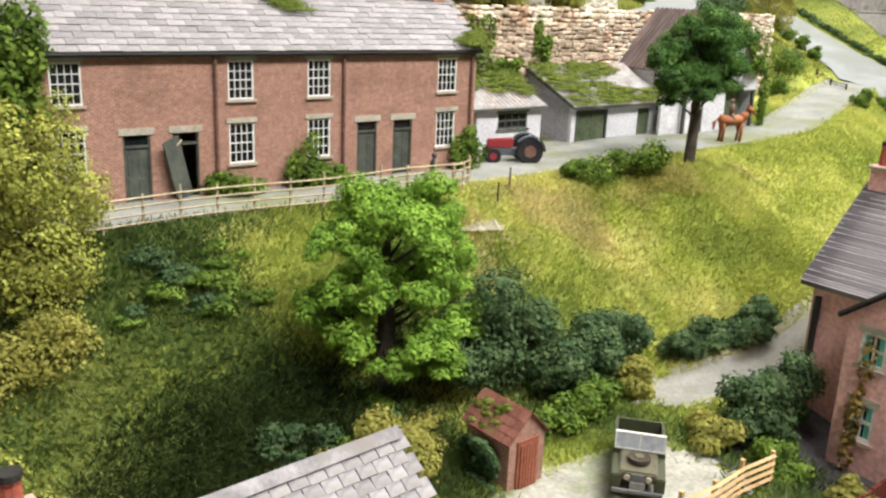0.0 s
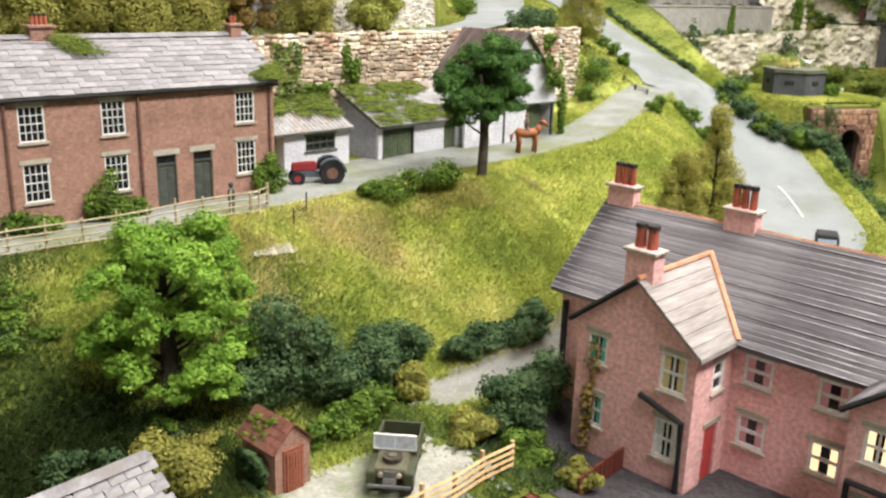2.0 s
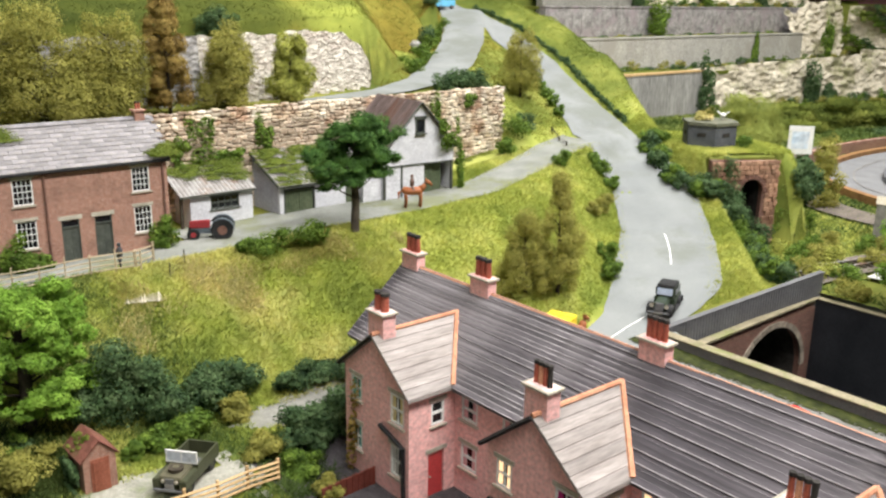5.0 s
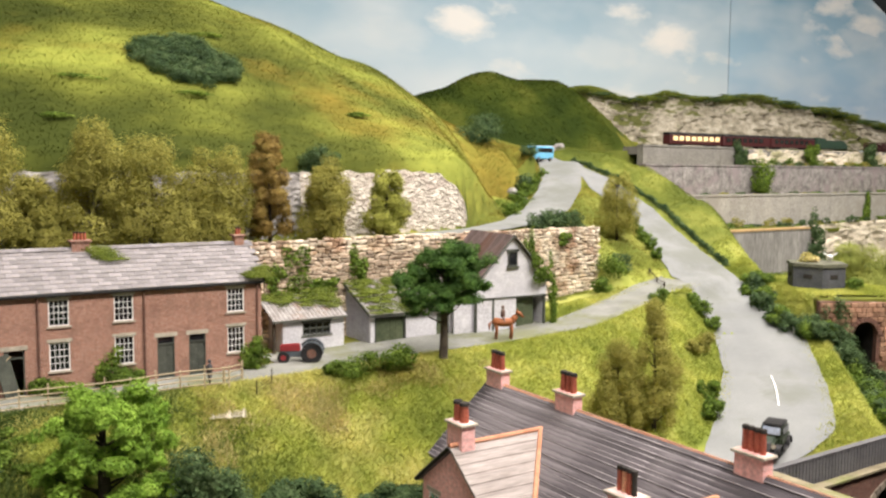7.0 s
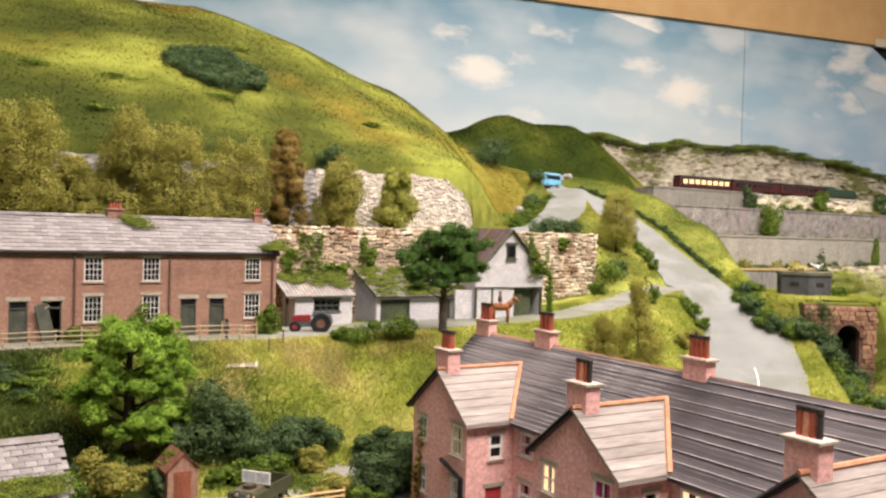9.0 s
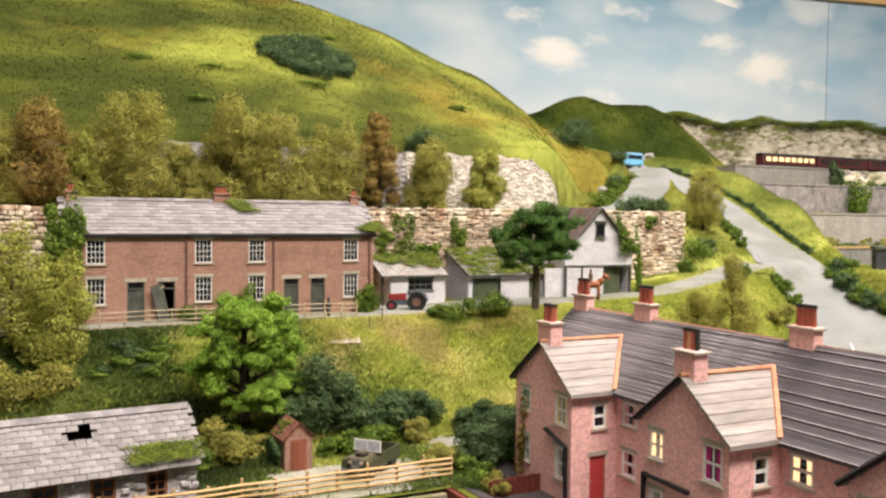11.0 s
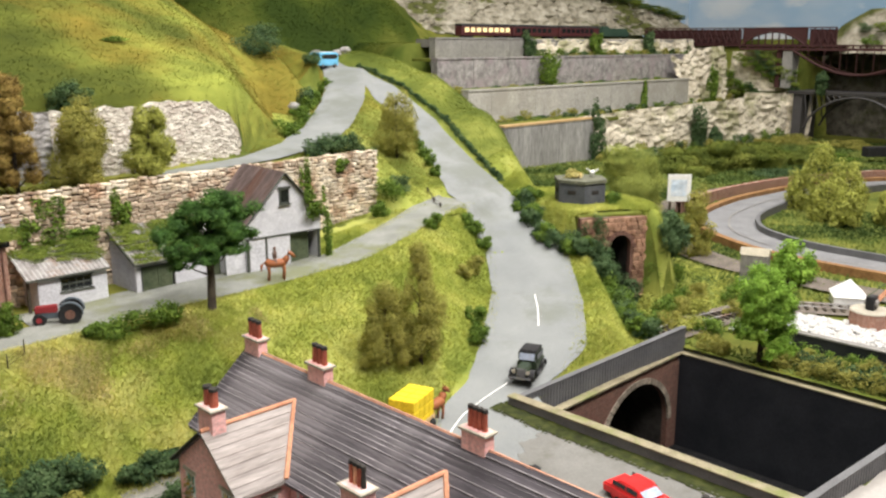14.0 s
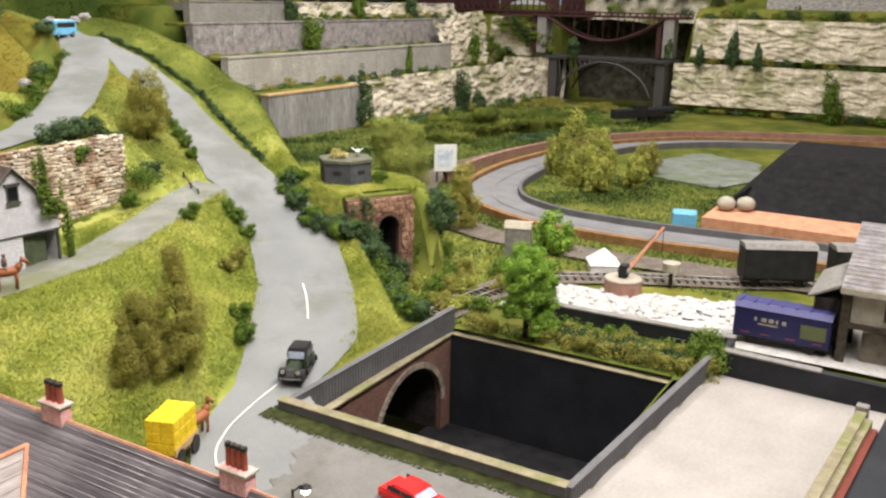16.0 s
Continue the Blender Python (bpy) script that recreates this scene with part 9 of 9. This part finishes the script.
for k in range(16):
    x = -2.6 + 0.74 * k
    part("roof_batten", boxed(x - 0.05, x + 0.05, -9, 4.9, 8.38 + (x + 3.0) * 0.332, 8.46 + (x + 3.0) * 0.332), M_SLATE, roof)
part("lower_canopy", prism(bmesh.new(), [(8.0, 6.1), (4.95, 7.6), (4.95, 7.9), (8.0, 6.3)], "x", -1.4, 9), M_CONCRETE, st, "sloping grey canopy beside the roof")
part("canopy_wall", boxed(-1.0, 8.6, 5.0, 7.4, 0.2, 6.2), M_SOOT_SHADE, st)
part("upper_wall", boxed(-2.0, -1.6, -9, 3.8, 4.4, 7.7), M_STONE_TRIM, st)
for v in (-6.0, -3.0, 0.3):
    part("window", boxed(-2.08, -2.0, v - 0.6, v + 0.6, 5.0, 6.9), M_BARK, st)
part("lower_wall", boxed(-1.2, 6, -9, 2.6, 0, 3.4), M_ARCHSTONE, st)
part("beam", boxed(-2.4, -1.5, -9, 4.6, 3.9, 4.35), M_BARK, st)
for u in (-2.0, 4.0):
    part("post", boxed(u - 0.45, u + 0.45, 3.85, 4.7, 0, 7.85), M_BARK, st)
part("fascia", boxed(-3.2, -3.0, -9, 4.9, 7.55, 8.15), M_STONE_TRIM, st)
plat = thing("platform", 152, -8, 10, 0, "orange brick platform with clutter", "platform")
part("deck", boxed(7.4, 17, -34, 17.4, -0.3, 1.6), M_TERRACOTTA, plat)
for k, (x, y, m) in enumerate(((166.5, 7.4, M_CONCRETE), (168.0, 4.6, M_CONCRETE))):
    bm = bmesh.new()
    r = bmesh.ops.create_uvsphere(bm, u_segments=14, v_segments=9, radius=1.5)
    bmesh.ops.scale(bm, vec=(1.2, 1, 0.8), verts=bm.verts)
    solid("sack", bm, M_STONE_TRIM, x, y, 12.7, 0, "pale round sacks on the platform", "sack", "sacks", smooth=True)
solid("crate", boxed(-1.5, 1.5, -1.9, 1.9, 0, 2.3, bevel=0.25), M_VANBLUE, 158.2, 11.8, 10.2, 15, "bright blue covered crate at the roadside", "crate")
coal = thing("coal_staithe", 182, -8, 9.0, 0, "big black coal staithe with sloping side", "coal staithe")
bm = bmesh.new()
low = [bm.verts.new(p) for p in ((-4.5, 16.5, 0), (5, 19.5, 0), (33, 19.5, 0), (33, -37, 0), (-6, -37, 0))]
high = [bm.verts.new(p) for p in ((14, 12, 8.2), (16, 12.6, 8.2), (33, 12.6, 8.2), (33, -37, 8.2), (16, -37, 8.0))]
bm.faces.new(low[::-1])
bm.faces.new(high)
for k in range(5):
    bm.faces.new((low[k], low[(k + 1) % 5], high[(k + 1) % 5], high[k]))
part("body", bm, M_COAL_BLACK, coal)
part("front_ridge", prism(bmesh.new(), [(19.5, 0), (15.5, 3.4), (15.5, 0)], "x", -1.0, 4.0), M_COAL_BLACK, coal)
sg = thing("billboard", 168, 61.5, ground_at(168, 61.5) - 1.5, -48, "white advertising board on two posts", "billboard")
part("board", boxed(-2.2, 2.2, -0.15, 0.15, 4.0, 9.2), M_WHITE, sg)
part("picture", boxed(-1.6, 1.4, -0.2, -0.16, 5.0, 8.2), grainy("poster_blue", (0.35, 0.5, 0.65), (0.8, 0.82, 0.85), 40, 100, 0.6), sg)
for u in (-1.6, 1.6):
    part("post", boxed(u - 0.2, u + 0.2, -0.1, 0.1, -0.5, 4.0), M_BARK, sg)
bush(160, 66, 7.4, 6.4, 12.0, M_GRASS_FOAM, 301, 40000, 0.24, "smooth rounded light green foam tree", n=1)
lm = thing("locomotive", 297, 59.5, ground_at(297, 59.5) + 0.8, -32, "black tank locomotive on the far track", "locomotive")
part("tender", boxed(-18, -10.5, -1.6, 1.6, 1.2, 4.0, bevel=0.15), M_BLACK, lm)
part("boiler", tube(bmesh.new(), [(-6, 0, 3.0), (5.5, 0, 3.0)], 1.3, 14), M_BLACK, lm)
part("cab", boxed(-10, -6, -1.6, 1.6, 1.4, 5.2, bevel=0.1), M_BLACK, lm)
part("chimney", tube(bmesh.new(), [(4.2, 0, 4.2), (4.2, 0, 5.4)], 0.4, 10), M_BLACK, lm)
part("tank", boxed(-6, 1, -1.7, 1.7, 1.4, 3.8, bevel=0.1), M_BLACK, lm)
for s in (-1, 1):
    for u in (-7, -3, 0, 3):
        part("wheel", tube(bmesh.new(), [(u, s * 1.1 - 0.1, 0.9), (u, s * 1.1 + 0.1, 0.9)], 0.9, 14), M_BLACK, lm)
cut = thing("wall_second_cutting", 84, -19.5, 9.5, -4.6, "mossy grey parapet of a second black cutting", "wall", kind="structure")
part("panel", boxed(-16, 14.2, -0.3, 0.3, 0, 1.7), M_GREYPANEL, cut)
part("coping", boxed(-16, 14.2, -0.45, 0.4, 1.71, 1.9, 0.03), M_COPING, cut)
part("end_post", boxed(13.6, 14.5, -0.5, 0.5, 0, 2.3, 0.06), M_CONCRETE, cut)
part("moss_strip", boxed(-16, 13.4, -1.0, -0.31, 0.5, 1.45), M_COPING, cut)
part("girder", boxed(-16, 12.5, -1.6, -1.02, 0.5, 1.1), M_FASCIA_RED, cut)
part("pit", boxed(-16, 16.5, -14, -1.62, 0.2, 0.78), M_PIT, cut)
# far conifers and scrub
for k, (x, y, z, r, h) in enumerate(((231.5, 145.0, 28.7, 4.6, 8.5), (233, 154, 36.8, 2.4, 6), (229.5, 124.0, 7.0, 2.4, 14), (271, 136, 19.4, 1.3, 7.5), (279, 119.5, 7, 3.4, 14), (285, 117.5, 7, 2.6, 7), (306, 131, 20, 2.0, 11), (329.5, 46, 24, 2.2, 9), (329.5, 38, 24, 1.5, 6), (325.5, 14, 8.5, 3.6, 13), (330, 68, 24.5, 1.6, 6), (300, 154, 36.8, 2, 6), (268, 154, 36.8, 2.2, 6), (329.5, 57, 24, 1.5, 5), (322, 100, 24, 2.4, 6))):
    bush(x, y, r, r * 0.9, h, M_LEAF_DARK if k % 3 else M_LEAF_HEDGE, 310 + k, 2600, 0.6, "dark conifer bush on the far terraces", z=z, n=8)
LEDGES = ((190, 330, 135.0, 19.6, 40, 1.7), (188, 300, 144.5, 28.6, 18, 0.7), (236, 330, 153.5, 36.8, 26, 1.7), (228, 330, 122.0, 8.2, 30, 2.2))
for j, (x0, x1, y, z, n, r) in enumerate(LEDGES):
    for k in range(n):
        x = x0 + (x1 - x0) * (k + 0.4 * math.sin(k * 5.1)) / n
        far_scrub(x, y - (10 * ((x - 228) / 103) ** 1.35 if j == 3 else 0) + 0.5 * math.sin(k * 3.3), z, 2.4 * r ** 0.5, 1.2, r * (1 + 0.45 * math.sin(k * 2.3)), (M_LEAF_OLIVE, M_LEAF_DARK, M_LEAF_HEDGE)[(k * 2 + j) % 3], 330 + 60 * j + k, 420, 0.36, "terrace scrub")
for k in range(46):
    x = 198 + k * 4.2
    y = float(np.interp(x, [196, 260, 330, 392], [208, 203, 199, 197])) + 1.5 * math.sin(k * 2.7)
    top = float(np.interp(x, [196, 203, 223, 239, 255, 273, 295, 319, 348, 384, 392], [62, 64, 62.6, 60.6, 63.8, 62.4, 65, 62, 59.5, 53.5, 52]))
    far_scrub(x, y, top - 1.7, 6.5, 4.5, 1.3 + 0.4 * math.sin(k * 1.9) + 0.9 * (x > 330), (M_LEAF_DARK, M_MOSS, M_MOSS)[k % 3], 2360 + k, 1500, 0.34, "range scrub", 5)
for k in range(40):
    y = -62 + k * 3.1
    up = k % 2
    far_scrub(327.0 if not up else 332.5, y + math.sin(k * 3.1), 24.6 if up else 8.6, 1.6, 3.0, 1.7 + 0.8 * math.sin(k * 2.9), (M_LEAF_OLIVE, M_LEAF_HEDGE, M_LEAF_DARK)[(k // 2) % 3], 2420 + k, 420, 0.4, "ledge scrub")
for k in range(26):
    y = -60 + k * 4.7
    far_scrub(341 + 1.5 * math.sin(k * 2.2), y, 39.2, 2.4, 3.4, 2.4 + 1.2 * math.sin(k * 1.7), (M_LEAF_OLIVE, M_LEAF_DARK, M_LEAF_HEDGE)[k % 3], 2470 + k, 420, 0.45, "ledge scrub")
for k, (x, y) in enumerate(((120.4, 111.6), (122.8, 112.2), (125.4, 111.8), (128.0, 112.4), (97.8, 87.5), (99.2, 86.6))):
    bm = bmesh.new()
    bmesh.ops.create_icosphere(bm, subdivisions=2, radius=1.0)
    for v in bm.verts:
        v.co *= 1 + 0.35 * noise.noise(v.co * 1.4 + Vector((k * 3.1, 0, 0)))
    big = (1.5, 1.3, 1.2, 1.3, 1.0, 1.0)[k]
    bmesh.ops.scale(bm, vec=(0.9 * big, 0.7 * big, 0.62 * big), verts=bm.verts)
    solid("boulder", bm, M_ROCK_GREY, x, y, ground_at(x, y) + 0.35 * big, k * 40, "pale boulder beside the hill road", "boulder", "roadside boulders")
solid("gull_figurine", tube(tube(bmesh.new(), [(-0.7, 0, 0.5), (0, 0, 0.35), (0.7, 0, 0.6)], [0.1, 0.35, 0.12], 8), [(0.1, -0.8, 0.9), (0, 0, 0.4), (0.1, 0.8, 0.9)], [0.08, 0.16, 0.08], 6), M_WHITE, 113.8, 43.0, 24.4, 30, "small plain white bird shape on the pillbox", "figurine")

for k in range(46):
    x, y = 205 + (k * 37.3) % 112, 72 + (k * 23.9) % 68
    if near_line(LOOP, np.array([x]), np.array([y]))[0][0] > 19:
        far_scrub(x, y, ground_at(x, y), 6.5 + 2 * math.sin(k), 4.5, 1.6 + 0.9 * math.sin(k * 1.7), (M_LEAF_OLIVE, M_LEAF_DARK, M_LEAF_HEDGE)[k % 3], 500 + k, 1500, 0.4, "plain scrub", 8)
for k in range(64):
    y = 56 + 48 * k / 63
    x = float(np.interp(y, [56, 68, 79, 94, 103], [105.2, 110.5, 116, 119.5, 119.5])) + 4.9
    far_scrub(x + 0.15 * math.sin(k * 2.2), y, ground_at(x, y), 0.42, 0.75, 0.62 + 0.15 * math.sin(k), M_LEAF_DARK, 560 + k, 300, 0.16, "road edge hedge")

for k in range(30):
    y, z = 112 + (k * 9.7) % 27, 22 + (k * 5.3) % 14
    far_scrub(331.5 - 0.12 * (z - 22) + math.sin(k * 2.1), y, z, 1.8, 2.6, 2.2 + 0.9 * math.sin(k * 1.3), (M_LEAF_DARK, M_LEAF_HEDGE, M_MOSS)[k % 3], 2600 + k, 520, 0.42, "gorge scrub")
for k in range(16):
    y, up = 48 + k * 3.4, k % 2
    far_scrub(352 + 3 * math.sin(k * 1.7), y, 40 + 5 * up, 4.0, 3.4, 3.0 + math.sin(k * 2.9), (M_LEAF_DARK, M_MOSS, M_LEAF_HEDGE)[k % 3], 2640 + k, 700, 0.5, "hill top scrub")
for k, (x, y, rx, ry, rz) in enumerate(((222, 95, 9, 7, 5.0), (238, 91, 11, 7, 6.0), (254, 86, 11, 7, 6.0), (270, 79, 10, 6, 4.5))):
    bush(x, y, rx, ry, rz, M_GRASS_FOAM_DARK, 2700 + k, 9000, 0.55, "smooth olive green foam mound before the chalk rock", z=7.8, n=5, category="mound", name="mound", group="foam mounds")

for (group, colour), (blobs, total, size) in FAR_SCRUB.items():
    name = group.replace(" ", "_")
    tagged(new(name, leaf_cloud(name, blobs, total, size, bpy.data.materials[colour], 77)), "low " + colour.replace("_leaf", "") + " green " + group + " across the layout", "scrub", kind="stuff")

# ---- grass ----


def grass(name, x0, x1, y0, y1, count, length, material, seed, label, where=None, width=0.07, flat=0.55):
    """Static grass: single blades stood on the land, leaning at random, off the roads and yards."""
    rng = np.random.default_rng(seed)
    X, Y = rng.uniform(x0, x1, count), rng.uniform(y0, y1, count)
    ok = Y > board_edge(X) + 0.1
    for line, gap in ((ROAD_MAIN, 4.0), (ROAD_LEDGE, 2.4), (LANE, 1.7)):
        d, _, _ = near_line(line, X, Y)
        extra = np.where((line is ROAD_MAIN) & (Y < 20), 4.5, 0) - (np.where(Y > 60, 1.2, 0) if line is ROAD_MAIN else 0)
        ok &= d > gap + extra + rng.random(count) * 1.1
    ok &= ~((X > 72.8) & (X < 100.5) & (Y > -6) & (Y < 21.4))
    ok &= ~((X > 41) & (X < 55) & (Y < 26.5)) & ~((np.abs(Y - 29.6 + 0.05 * (X - 38)) < 1.4) & (X > 38.5) & (X < 56))
    ok &= ~((np.hypot((X - 29.5) / 6.5, (Y - 23.8) / 4.0) < 0.75 + 0.35 * rng.random(count)) & (Y < 29))
    ok &= ~((Y > wall_line(X) - 0.2) & (Y < wall_line(X) + 1.6) & (X < 91)) & ~((Y > 48.6) & (Y < 56.5) & (X > 13.5) & (X < 75))
    u, d = (X - 110.2) * 0.906 - (Y - 35.3) * 0.423, (X - 110.2) * 0.423 + (Y - 35.3) * 0.906
    ok &= ~((np.abs(u + 0.7) < 2.7) & (d > -0.4) & (d < 2.0))
    ok &= ~((Y > cliff_line(X) - 1.4) & (Y < cliff_line(X) + 0.7) & (X < 78))
    if where:
        ok &= where(X, Y, rng)
    X, Y = X[ok], Y[ok]
    n = len(X)
    Z = land(X, Y)
    s = length * (0.55 + 0.9 * rng.random(n))
    a = rng.uniform(0, 2 * np.pi, n)
    lean = rng.uniform(0.3, 1.1, n)
    b = rng.uniform(0, 2 * np.pi, n)
    tip = np.stack([X + np.cos(b) * lean * s, Y + np.sin(b) * lean * s, Z + s * (1 - flat * lean)], 1)
    w = np.stack([np.cos(a), np.sin(a), 0 * a], 1) * width * (0.6 + 0.7 * rng.random(n))[:, None]
    P = np.stack([X, Y, Z - 0.03], 1)
    V = np.stack([P - w, P + w, tip], 1).reshape(-1, 3)
    ob = new(name, mesh_from(name, V, np.arange(3 * n).reshape(-1, 3), material))
    return tagged(ob, label, "grass", kind="stuff")


def patch(X, Y, size, shift=0.0):
    return lumps(X + 13.7, Y - 5.1, size, 1.0) + shift


grass("grass_bank", 4, 58, 27, 46.5, 190000, 0.36, M_GRASS, 1, "yellow-green static grass on the bank", lambda x, y, r: patch(x, y, 2.4, -0.1 + 0.09 * (x - 27)) > r.normal(size=x.shape) * 0.5)
# Dark long grass whose colour also carries shade from the trees.
grass("grass_bank_dark", 2, 44, 19, 45, 150000, 0.55, M_GRASS_SHADE, 2, "long dark green grass with tree shade in its colour", lambda x, y, r: (patch(x, y, 2.4, -0.1 + 0.09 * (x - 27)) < r.normal(size=x.shape) * 0.5) & (np.hypot((x - 18.5) / 8.5, (y - 30.5) / 6.0) > 0.4 + 0.5 * r.random(x.shape)))
# Ellipse of near-black blades: undergrowth with tree shadow painted in.
grass("grass_deep", 6, 30, 23, 37.5, 150000, 0.6, M_GRASS_TREESHADE, 13, "dark tangled grass below the bright tree, tree shade in its colour", lambda x, y, r: np.hypot((x - 18.5) / 8.5, (y - 30.5) / 6.0) < 0.6 + 0.45 * r.random(x.shape))
grass("grass_gold", 32, 60, 34, 46, 75000, 0.5, M_GRASS_GOLD, 3, "dry golden grass along the top of the bank", lambda x, y, r: patch(x, y, 1.5) + 1.2 - np.abs((y - 41.5 + 0.05 * (x - 45)) / 2.2) > r.random(x.shape) * 1.2 + 0.5)
grass("grass_mound", 54, 103, 23, 56, 190000, 0.33, M_GRASS_MOUND, 4, "bright yellow-green static grass on the mound", None)
grass("grass_hill", -20, 112, 58, 109, 200000, 0.28, M_HILL_BLADE, 5, "olive, green and ochre static grass on the hill", None, 0.06, 0.9)
grass("grass_bank_top", 94, 135, 60, 125, 80000, 0.3, M_GRASS_BANK, 14, "green and yellow grass on the bank beside the hill road", None, 0.06, 0.85)
grass("grass_verge", 94, 135, 22, 62, 75000, 0.34, M_GRASS_MOUND, 7, "yellow-green verge grass beside the road", None, 0.07, 0.8)
grass("grass_knoll", 102, 120, 34, 56, 60000, 0.42, M_GRASS_MOUND, 9, "bright yellow-green grass on the pillbox knoll", lambda x, y, r: land(x, y) > 11.5)
grass("grass_far_plain", 140, 335, 58, 150, 60000, 1.0, M_GRASS_SHADE, 12, "dull green rough grass on the far plain", lambda x, y, r: near_line(LOOP, x, y)[0] > 17.5, 0.35)
grass("grass_far_hill", 134, 215, 168, 240, 50000, 0.55, M_GRASS_FAR, 10, "dark green rough grass on the far hill", None, 0.22, 0.92)
grass("grass_plain", 100, 200, -5, 120, 80000, 0.6, M_GRASS_SHADE, 8, "rough green grass on the plain", lambda x, y, r: (near_line(LOOP, x, y)[0] > 5.6) & (land(x, y) < 12.5) & ~((x > 104) & (x < 127) & (y < 19)), 0.16)
